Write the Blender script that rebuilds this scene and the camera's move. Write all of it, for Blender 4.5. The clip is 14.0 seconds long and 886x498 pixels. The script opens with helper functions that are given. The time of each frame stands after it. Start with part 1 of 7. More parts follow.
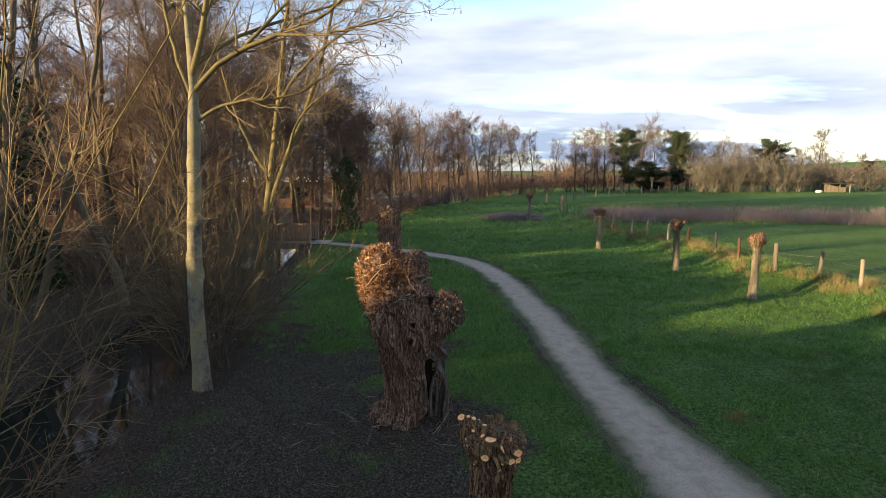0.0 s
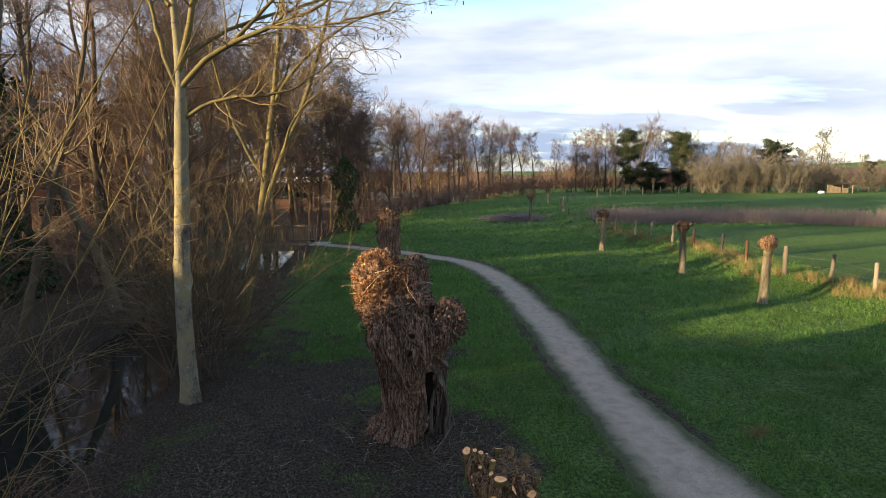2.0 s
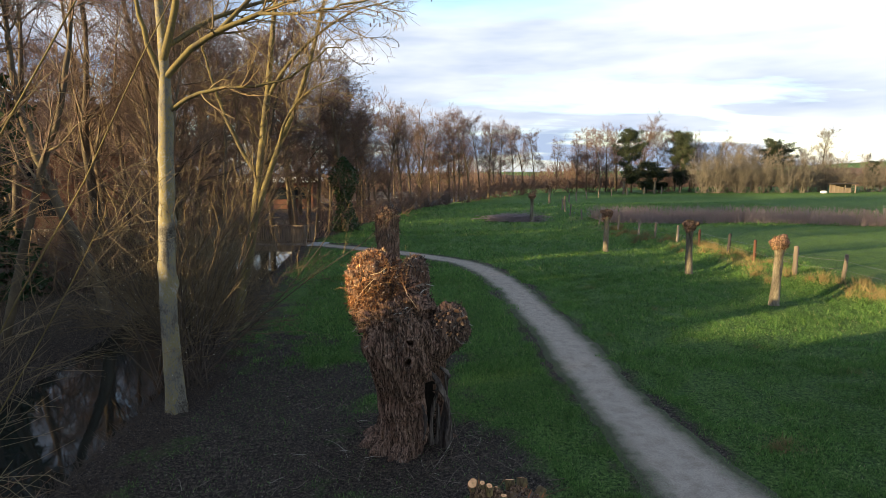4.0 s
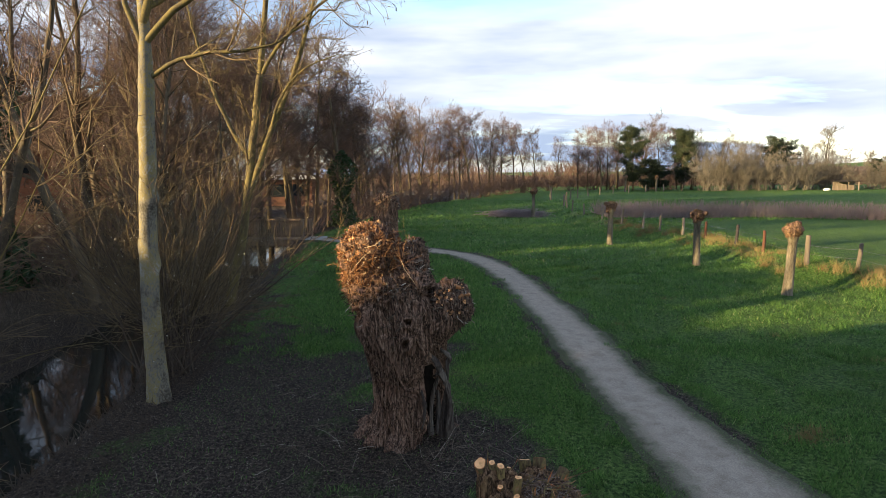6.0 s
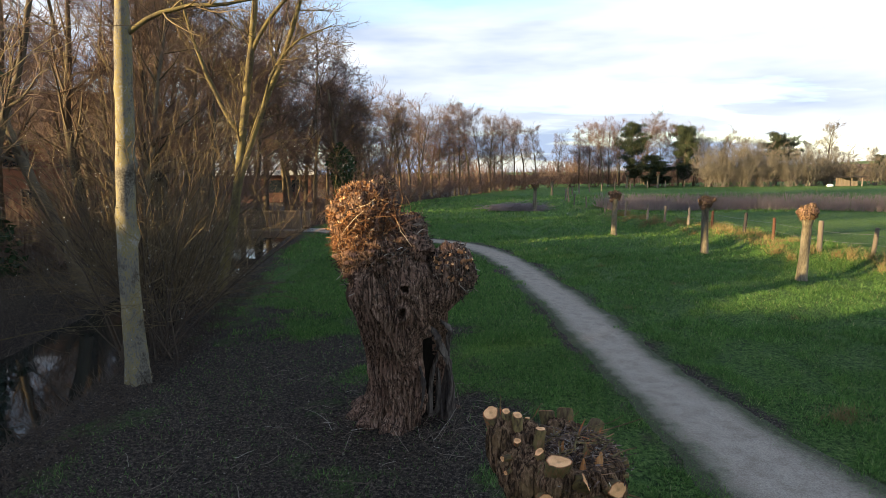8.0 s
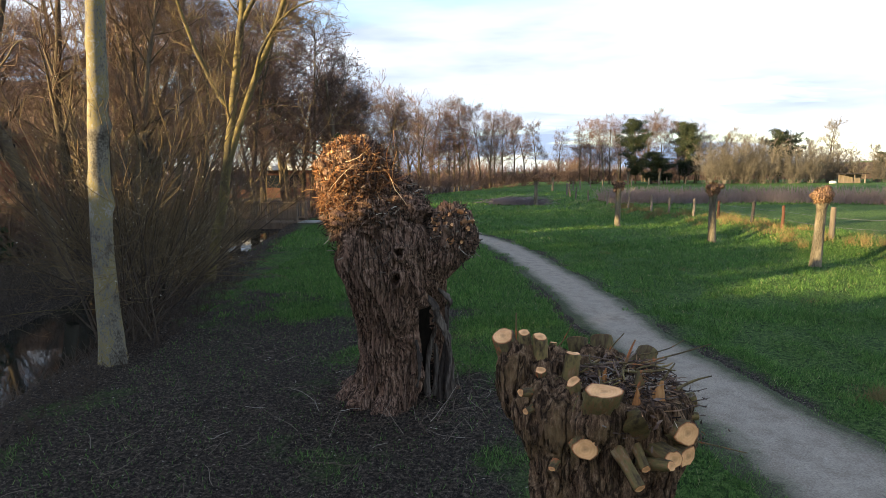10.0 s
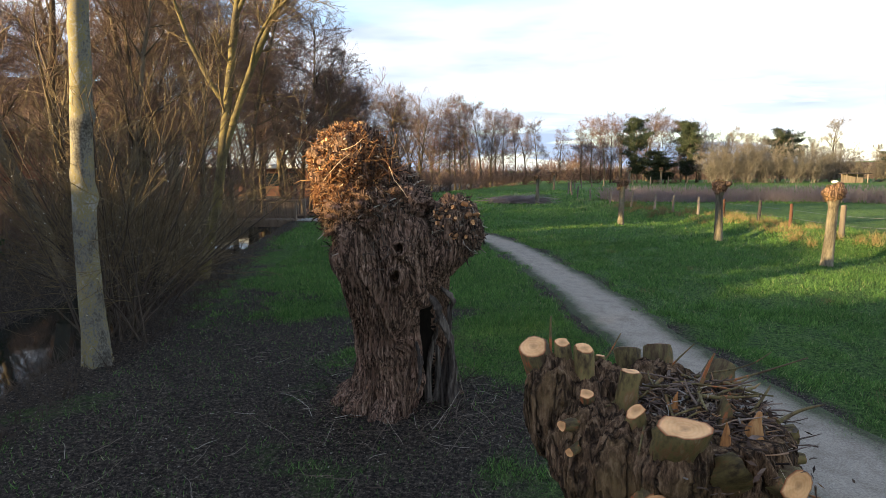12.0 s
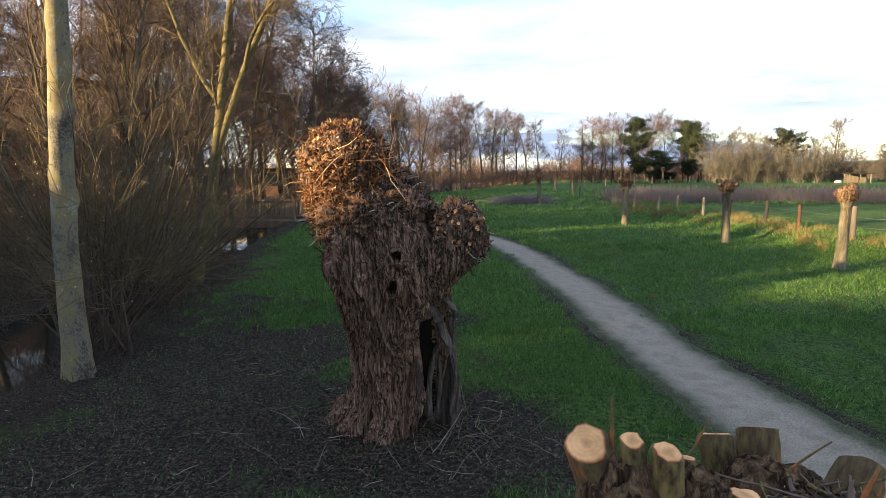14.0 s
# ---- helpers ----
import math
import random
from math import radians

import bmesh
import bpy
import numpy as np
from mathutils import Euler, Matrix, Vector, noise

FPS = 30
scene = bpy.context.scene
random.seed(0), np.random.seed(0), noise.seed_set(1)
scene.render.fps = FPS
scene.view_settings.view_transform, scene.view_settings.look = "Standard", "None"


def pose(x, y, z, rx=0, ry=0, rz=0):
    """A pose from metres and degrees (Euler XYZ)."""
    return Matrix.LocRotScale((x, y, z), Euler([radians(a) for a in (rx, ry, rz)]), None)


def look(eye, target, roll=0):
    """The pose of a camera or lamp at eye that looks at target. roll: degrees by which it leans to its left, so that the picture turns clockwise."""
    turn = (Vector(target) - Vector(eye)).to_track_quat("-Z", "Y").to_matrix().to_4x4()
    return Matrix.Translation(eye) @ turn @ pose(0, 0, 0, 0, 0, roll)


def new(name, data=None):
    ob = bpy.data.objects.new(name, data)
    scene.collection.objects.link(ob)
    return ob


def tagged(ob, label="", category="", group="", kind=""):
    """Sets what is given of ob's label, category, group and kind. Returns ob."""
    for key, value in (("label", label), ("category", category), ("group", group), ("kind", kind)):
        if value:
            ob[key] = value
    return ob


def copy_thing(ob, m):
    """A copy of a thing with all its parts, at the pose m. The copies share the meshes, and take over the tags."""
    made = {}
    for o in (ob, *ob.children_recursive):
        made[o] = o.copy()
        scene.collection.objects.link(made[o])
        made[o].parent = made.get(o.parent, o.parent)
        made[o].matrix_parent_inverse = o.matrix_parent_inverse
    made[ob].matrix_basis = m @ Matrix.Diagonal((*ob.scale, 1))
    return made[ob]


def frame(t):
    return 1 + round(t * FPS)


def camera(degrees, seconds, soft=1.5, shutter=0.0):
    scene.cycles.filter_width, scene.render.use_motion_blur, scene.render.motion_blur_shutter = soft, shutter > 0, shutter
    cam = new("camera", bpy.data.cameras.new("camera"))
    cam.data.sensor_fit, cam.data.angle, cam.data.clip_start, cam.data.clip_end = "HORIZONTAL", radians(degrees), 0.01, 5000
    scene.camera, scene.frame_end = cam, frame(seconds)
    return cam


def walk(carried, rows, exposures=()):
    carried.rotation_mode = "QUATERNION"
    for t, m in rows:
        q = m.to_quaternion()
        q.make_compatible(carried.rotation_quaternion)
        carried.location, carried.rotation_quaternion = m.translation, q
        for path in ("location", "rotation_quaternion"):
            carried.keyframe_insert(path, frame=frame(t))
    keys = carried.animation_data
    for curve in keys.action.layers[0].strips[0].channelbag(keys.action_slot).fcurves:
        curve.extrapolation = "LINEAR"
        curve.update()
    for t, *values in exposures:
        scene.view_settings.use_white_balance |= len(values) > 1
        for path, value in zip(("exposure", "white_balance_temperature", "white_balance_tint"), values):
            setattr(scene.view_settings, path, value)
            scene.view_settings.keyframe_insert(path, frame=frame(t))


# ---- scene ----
cam = camera(75.0, 14.0, soft=0.65)
PATH = [
    (0, (0.094, 0.109, 3.802), (0.058, 2.091, 3.533), -0.4),
    (0.5, (0.081, 0.24, 3.801), (0.045, 2.221, 3.534), -0.4),
    (1, (0.076, 0.373, 3.803), (0.041, 2.354, 3.536), -0.4),
    (1.5, (0.076, 0.497, 3.803), (0.039, 2.478, 3.536), -0.4),
    (2, (0.066, 0.635, 3.801), (0.03, 2.617, 3.534), -0.4),
    (2.5, (0.059, 0.783, 3.803), (0.023, 2.765, 3.536), -0.4),
    (3, (0.051, 0.912, 3.807), (0.015, 2.894, 3.54), -0.4),
    (5.5, (0.036, 1.569, 3.426), (0.0, 3.551, 3.164), -0.5),
    (6, (0.029, 1.707, 3.313), (-0.008, 3.689, 3.05), -0.5),
    (6.5, (0.028, 1.846, 3.189), (-0.008, 3.829, 2.929), -0.6),
    (7, (0.026, 1.981, 3.076), (-0.01, 3.964, 2.815), -0.6),
    (7.5, (0.020, 2.104, 2.955), (-0.017, 4.086, 2.693), -0.6),
    (8, (0.016, 2.242, 2.83), (-0.022, 4.225, 2.567), -0.6),
    (8.5, (0.02, 2.378, 2.696), (-0.017, 4.36, 2.433), -0.6),
    (11, (0.004, 2.962, 2.302), (-0.034, 4.944, 2.037), -0.5),
    (11.5, (-0.013, 3.035, 2.299), (-0.050, 5.017, 2.034), -0.5),
    (12, (-0.014, 3.142, 2.300), (-0.052, 5.124, 2.033), -0.4),
    (12.5, (-0.007, 3.229, 2.300), (-0.044, 5.211, 2.031), -0.4),
    (13, (-0.020, 3.322, 2.310), (-0.059, 5.304, 2.043), -0.4),
    (13.5, (-0.026, 3.439, 2.314), (-0.064, 5.420, 2.044), -0.4),
    (14, (-0.031, 3.544, 2.312), (-0.071, 5.526, 2.044), -0.4),
]
walk(cam, [(t, look(eye, target, roll)) for t, eye, target, roll in PATH], [(0, 2.02), (3, 2.02), (6, 2.07), (8.5, 2.14), (11, 2.30), (14, 2.30)])

# ---- light ----
SUN_FROM = Vector((-0.895, -0.445, 0.0)).normalized()
SUN_HEIGHT = radians(10.5)

world = bpy.data.worlds.new("sky")
scene.world = world
world.use_nodes = True
wn, wl = world.node_tree.nodes, world.node_tree.links
wn.clear()
w_out, w_bg = wn.new("ShaderNodeOutputWorld"), wn.new("ShaderNodeBackground")
w_sky = wn.new("ShaderNodeTexSky")
w_sky.sky_type, w_sky.sun_disc = "NISHITA", False
w_sky.sun_elevation = SUN_HEIGHT
w_sky.sun_rotation = math.atan2(SUN_FROM.x, SUN_FROM.y)
w_sky.air_density, w_sky.dust_density, w_sky.ozone_density = 1.0, 0.6, 1.5
w_gain = wn.new("ShaderNodeMix")
w_gain.data_type, w_gain.blend_type = "RGBA", "MULTIPLY"
w_gain.inputs[0].default_value = 1.0
w_gain.inputs[7].default_value = (2.45, 2.48, 2.62, 1)
w_co, w_sep = wn.new("ShaderNodeTexCoord"), wn.new("ShaderNodeSeparateXYZ")
w_lift = wn.new("ShaderNodeMath")
w_lift.operation, w_lift.inputs[1].default_value = "ADD", 0.16
w_u, w_v, w_flat = wn.new("ShaderNodeMath"), wn.new("ShaderNodeMath"), wn.new("ShaderNodeCombineXYZ")
w_u.operation = w_v.operation = "DIVIDE"
w_noise = wn.new("ShaderNodeTexNoise")
w_noise.inputs["Scale"].default_value = 0.8
w_noise.inputs["Detail"].default_value = 6
w_noise.inputs["Roughness"].default_value = 0.5
w_map = wn.new("ShaderNodeMapping")
w_map.inputs["Location"].default_value = (3.1, 1.7, 0)
w_map.inputs["Scale"].default_value = (0.75, 1.5, 1)
w_ramp = wn.new("ShaderNodeValToRGB")
w_ramp.color_ramp.elements[0].position, w_ramp.color_ramp.elements[0].color = 0.36, (0, 0, 0, 1)
w_ramp.color_ramp.elements[1].position, w_ramp.color_ramp.elements[1].color = 0.52, (1, 1, 1, 1)
w_shade = wn.new("ShaderNodeValToRGB")
w_shade.color_ramp.elements[0].position, w_shade.color_ramp.elements[0].color = 0.43, (1.0, 1.0, 1.0, 1)
w_shade.color_ramp.elements[1].position, w_shade.color_ramp.elements[1].color = 0.60, (0.49, 0.575, 0.72, 1)
w_noise2 = wn.new("ShaderNodeTexNoise")
w_noise2.inputs["Scale"].default_value = 1.0
w_noise2.inputs["Detail"].default_value = 5
w_band = wn.new("ShaderNodeMapping")
w_band.inputs["Location"].default_value = (0.35, 0.0, 0.62)
w_band.inputs["Scale"].default_value = (1.6, 1.6, 9.0)
w_mix = wn.new("ShaderNodeMix")
w_mix.data_type = "RGBA"
wl.new(w_co.outputs["Generated"], w_sep.inputs[0])
wl.new(w_sep.outputs[2], w_lift.inputs[0])
for k, node in ((0, w_u), (1, w_v)):
    wl.new(w_sep.outputs[k], node.inputs[0])
    wl.new(w_lift.outputs[0], node.inputs[1])
    wl.new(node.outputs[0], w_flat.inputs[k])
wl.new(w_flat.outputs[0], w_map.inputs[0])
wl.new(w_map.outputs[0], w_noise.inputs["Vector"])
wl.new(w_co.outputs["Generated"], w_band.inputs[0])
wl.new(w_band.outputs[0], w_noise2.inputs["Vector"])
wl.new(w_noise.outputs[0], w_ramp.inputs[0])
wl.new(w_noise2.outputs[0], w_shade.inputs[0])
wl.new(w_sky.outputs[0], w_gain.inputs[6])
w_high = wn.new("ShaderNodeMapRange")
w_high.inputs[1].default_value, w_high.inputs[2].default_value, w_high.inputs[3].default_value, w_high.inputs[4].default_value = 0.30, 0.62, 1.0, 0.42
wl.new(w_sep.outputs[2], w_high.inputs[0])
w_low = wn.new("ShaderNodeMapRange")
w_low.inputs[1].default_value, w_low.inputs[2].default_value, w_low.inputs[3].default_value, w_low.inputs[4].default_value = 0.0, 0.09, 0.75, 0.0
wl.new(w_sep.outputs[2], w_low.inputs[0])
w_cover, w_haze = wn.new("ShaderNodeMath"), wn.new("ShaderNodeMath")
w_cover.operation, w_haze.operation = "MULTIPLY", "MAXIMUM"
wl.new(w_ramp.outputs[0], w_cover.inputs[0])
wl.new(w_high.outputs[0], w_cover.inputs[1])
wl.new(w_cover.outputs[0], w_haze.inputs[0])
wl.new(w_low.outputs[0], w_haze.inputs[1])
wl.new(w_haze.outputs[0], w_mix.inputs[0])
wl.new(w_gain.outputs[2], w_mix.inputs[6])
w_cloud = wn.new("ShaderNodeMix")
w_cloud.data_type, w_cloud.blend_type = "RGBA", "MULTIPLY"
w_cloud.inputs[0].default_value = 1.0
w_cloud.inputs[7].default_value = (6.0, 6.35, 6.9, 1)
wl.new(w_shade.outputs[0], w_cloud.inputs[6])
wl.new(w_cloud.outputs[2], w_mix.inputs[7])
wl.new(w_mix.outputs[2], w_bg.inputs[0])
w_bg.inputs[1].default_value = 0.042
wl.new(w_bg.outputs[0], w_out.inputs[0])

sun = new("sun", bpy.data.lights.new("sun", "SUN"))
sun.data.energy, sun.data.angle, sun.data.color = 4.0, radians(0.6), (1.0, 0.75, 0.38)
sun_way = SUN_FROM * math.cos(SUN_HEIGHT) + Vector((0, 0, math.sin(SUN_HEIGHT)))
sun.matrix_world = look(sun_way * 100, (0, 0, 0))


# ---- small helpers ----
RNG = np.random.default_rng(7)


def _hash(ix, iy, iz):
    h = (ix * 374761393 + iy * 668265263 + iz * 2147483647) & 0xFFFFFFFF
    h = ((h ^ (h >> 13)) * 1274126177) & 0xFFFFFFFF
    return ((h ^ (h >> 16)) & 0xFFFF) / 65535.0


def vnoise(p):
    """Value noise from -1 to 1 at the rows of p."""
    p = np.asarray(p, float)
    i = np.floor(p).astype(np.int64)
    f = p - i
    f = f * f * (3 - 2 * f)
    out = 0
    for a in (0, 1):
        for b in (0, 1):
            for c in (0, 1):
                w = (f[..., 0] if a else 1 - f[..., 0]) * (f[..., 1] if b else 1 - f[..., 1]) * (f[..., 2] if c else 1 - f[..., 2])
                out = out + w * _hash(i[..., 0] + a, i[..., 1] + b, i[..., 2] + c)
    return out * 2 - 1


def fbm(p, octaves=4):
    out, amp = 0, 1.0
    for n in range(octaves):
        out = out + amp * vnoise(np.asarray(p) * 2**n + 17.3 * n)
        amp *= 0.5
    return out / 1.9


def smooth(a, b, x):
    t = np.clip((x - a) / (b - a), 0, 1)
    return t * t * (3 - 2 * t)


def mesh(name, verts, faces, material, shade=True):
    me = bpy.data.meshes.new(name)
    me.from_pydata(np.asarray(verts, np.float32), [], np.asarray(faces, np.int32) if not isinstance(faces, list) else faces)
    if shade:
        me.polygons.foreach_set("use_smooth", np.ones(len(me.polygons), bool))
    me.materials.append(material)
    me.update()
    return me


def part(name, me, parent=None, label="", at=None):
    ob = new(name, me)
    if parent is not None:
        ob.parent = parent
    if at is not None:
        ob.matrix_basis = at
    if label:
        tagged(ob, label)
    return ob


def thing(name, at, label, category, group="", kind=""):
    ob = new(name)
    ob.empty_display_size = 0.2
    ob.matrix_basis = at if isinstance(at, Matrix) else Matrix.Translation(at)
    return tagged(ob, label, category, group, kind)


def join(pieces):
    """Verts and quads of several (verts, faces) in one."""
    vs, fs, n = [], [], 0
    for v, f in pieces:
        vs.append(v), fs.append(np.asarray(f) + n)
        n += len(v)
    return np.concatenate(vs), np.concatenate(fs)


def tubes(paths, radii, sides=3, cap=False):
    """Tubes along M paths of N points each: verts and quads."""
    p, r = np.asarray(paths, float), np.asarray(radii, float)
    m, n = p.shape[:2]
    t = np.gradient(p, axis=1)
    t /= np.linalg.norm(t, axis=2, keepdims=True) + 1e-9
    ref = np.where(np.abs(t[:, :1, 2:]) > 0.9, [[[1.0, 0, 0]]], [[[0, 0, 1.0]]])
    u = np.cross(t, np.broadcast_to(ref, t.shape))
    u /= np.linalg.norm(u, axis=2, keepdims=True) + 1e-9
    w = np.cross(t, u)
    a = np.arange(sides) * 2 * np.pi / sides
    v = p[:, :, None] + r[:, :, None, None] * (np.cos(a)[:, None] * u[:, :, None] + np.sin(a)[:, None] * w[:, :, None])
    idx = np.arange(m * n * sides).reshape(m, n, sides)
    b = np.roll(idx, -1, axis=2)
    f = np.stack([idx[:, :-1], b[:, :-1], b[:, 1:], idx[:, 1:]], -1).reshape(-1, 4)
    v = v.reshape(-1, 3)
    if cap:
        ends = np.concatenate([p[:, 0], p[:, -1]])
        c0 = len(v)
        v = np.concatenate([v, ends])
        k = np.arange(m)
        for row, off in ((0, 0), (n - 1, m)):
            ring = idx[:, row]
            nxt = np.roll(ring, -1, axis=1)
            mid = np.broadcast_to((c0 + off + k)[:, None], ring.shape)
            q = np.stack([ring, nxt, mid, mid], -1).reshape(-1, 4)
            f = np.concatenate([f, q])
    return v, f


def stem(rng, base, way, length, r0, r1, n=6, wander=0.06, lift=0.0):
    """One crooked path from base: 1 x n x 3 and its radii."""
    return stems(rng, np.array([base], float), np.array([way], float), np.array([length], float), np.array([r0], float), np.array([r1], float), n, wander, lift)


def stems(rng, base, way, length, r0, r1, n, wander, lift):
    d = way / np.linalg.norm(way, axis=1, keepdims=True)
    p = [base]
    for _ in range(n - 1):
        d = d + wander * rng.normal(size=d.shape) + np.array([0, 0, lift])
        d /= np.linalg.norm(d, axis=1, keepdims=True)
        p.append(p[-1] + d * (length / (n - 1))[:, None])
    s = np.linspace(0, 1, n)
    return np.stack(p, 1), r0[:, None] * (1 - s) + r1[:, None] * s


def sprout(rng, paths, radii, count, lo, hi, angle, spread, length, fall, ratio, tip, n, wander, lift):
    """count side shoots on each path, between lo and hi of its length."""
    m, n0 = paths.shape[:2]
    k = np.repeat(np.arange(m), count)
    s = rng.uniform(lo, hi, len(k))
    x = s * (n0 - 1)
    i = np.minimum(x.astype(int), n0 - 2)
    f = (x - i)[:, None]
    base = paths[k, i] * (1 - f) + paths[k, i + 1] * f
    rad = radii[k, i] * (1 - f[:, 0]) + radii[k, i + 1] * f[:, 0]
    t = paths[k, i + 1] - paths[k, i]
    t /= np.linalg.norm(t, axis=1, keepdims=True) + 1e-9
    q = rng.normal(size=t.shape)
    q -= (q * t).sum(1, keepdims=True) * t
    q /= np.linalg.norm(q, axis=1, keepdims=True) + 1e-9
    a = np.radians(rng.normal(angle, spread, len(k)))[:, None]
    way = np.cos(a) * t + np.sin(a) * q
    far = length * (1 - fall * s) * rng.uniform(0.55, 1.15, len(k))
    r0 = np.maximum(rad * ratio, tip * 1.2)
    return stems(rng, base, way, far, r0, np.full(len(k), tip), n, wander, lift)


def specks(rng, places, size, flat=1.0):
    """Small four-sided flakes at the places."""
    m = len(places)
    a = rng.normal(size=(m, 3))
    a /= np.linalg.norm(a, axis=1, keepdims=True)
    b = np.cross(a, rng.normal(size=(m, 3)))
    b /= np.linalg.norm(b, axis=1, keepdims=True)
    s = size * rng.uniform(0.6, 1.3, m)[:, None]
    v = np.stack([places - a * s, places - b * s * 0.55 * flat, places + a * s, places + b * s * 0.55 * flat], 1).reshape(-1, 3)
    return v, np.arange(4 * m).reshape(-1, 4)


def material(name, rough=0.8, spec=0.3):
    m = bpy.data.materials.new(name)
    m.use_nodes = True
    b = m.node_tree.nodes["Principled BSDF"]
    b.inputs["Roughness"].default_value = rough
    b.inputs["Specular IOR Level"].default_value = spec
    return m, m.node_tree.nodes, m.node_tree.links, b


def ramp(nodes, stops):
    r = nodes.new("ShaderNodeValToRGB")
    e = r.color_ramp.elements
    while len(e) < len(stops):
        e.new(0.5)
    for x, (pos, col) in zip(e, stops):
        x.position, x.color = pos, (*col, 1)
    return r


def noise_node(nodes, links, scale, detail=4, rough=0.6, stretch=None, coord="Object", warp=0.0):
    co = nodes.new("ShaderNodeTexCoord")
    n = nodes.new("ShaderNodeTexNoise")
    n.inputs["Scale"].default_value, n.inputs["Detail"].default_value, n.inputs["Roughness"].default_value = scale, detail, rough
    n.inputs["Distortion"].default_value = warp
    if stretch:
        mp = nodes.new("ShaderNodeMapping")
        mp.inputs["Scale"].default_value = stretch
        links.new(co.outputs[coord], mp.inputs[0])
        links.new(mp.outputs[0], n.inputs["Vector"])
    else:
        links.new(co.outputs[coord], n.inputs["Vector"])
    return n.outputs[0]


def blend(nodes, links, fac, a, b, mode="MIX"):
    m = nodes.new("ShaderNodeMix")
    m.data_type, m.blend_type = "RGBA", mode
    for slot, v in ((0, fac), (6, a), (7, b)):
        if isinstance(v, (int, float)):
            m.inputs[slot].default_value = v
        elif isinstance(v, tuple):
            m.inputs[slot].default_value = (*v, 1)
        else:
            links.new(v, m.inputs[slot])
    return m.outputs[2]


def relief(nodes, links, height, b, strength=0.5, depth=0.02):
    bump = nodes.new("ShaderNodeBump")
    bump.inputs["Strength"].default_value, bump.inputs["Distance"].default_value = strength, depth
    links.new(height, bump.inputs["Height"])
    links.new(bump.outputs[0], b.inputs["Normal"])


def patchy(name, stops, scale, fine, rough=0.85, stretch=None, bump=0.5, depth=0.02, per=0.0, spec=0.2):
    """A surface of blotches and grain; per: how far each object's tone differs."""
    m, n, l, b = material(name, rough, spec)
    big = noise_node(n, l, scale, 4, 0.6, stretch)
    small = noise_node(n, l, fine, 5, 0.7, stretch)
    mixed = n.new("ShaderNodeMath")
    mixed.operation, mixed.inputs[1].default_value = "MULTIPLY_ADD", 0.55
    l.new(big, mixed.inputs[0])
    half = n.new("ShaderNodeMath")
    half.operation, half.inputs[1].default_value = "MULTIPLY", 0.45
    l.new(small, half.inputs[0])
    l.new(half.outputs[0], mixed.inputs[2])
    r = ramp(n, stops)
    l.new(mixed.outputs[0], r.inputs[0])
    col = r.outputs[0]
    if per:
        info = n.new("ShaderNodeObjectInfo")
        hsv = n.new("ShaderNodeHueSaturation")
        rng = n.new("ShaderNodeMapRange")
        rng.inputs[3].default_value, rng.inputs[4].default_value = 1 - per, 1 + per
        l.new(info.outputs["Random"], rng.inputs[0])
        l.new(rng.outputs[0], hsv.inputs["Value"])
        l.new(col, hsv.inputs["Color"])
        col = hsv.outputs[0]
    l.new(col, b.inputs["Base Color"])
    if bump:
        relief(n, l, small, b, bump, depth)
    return m


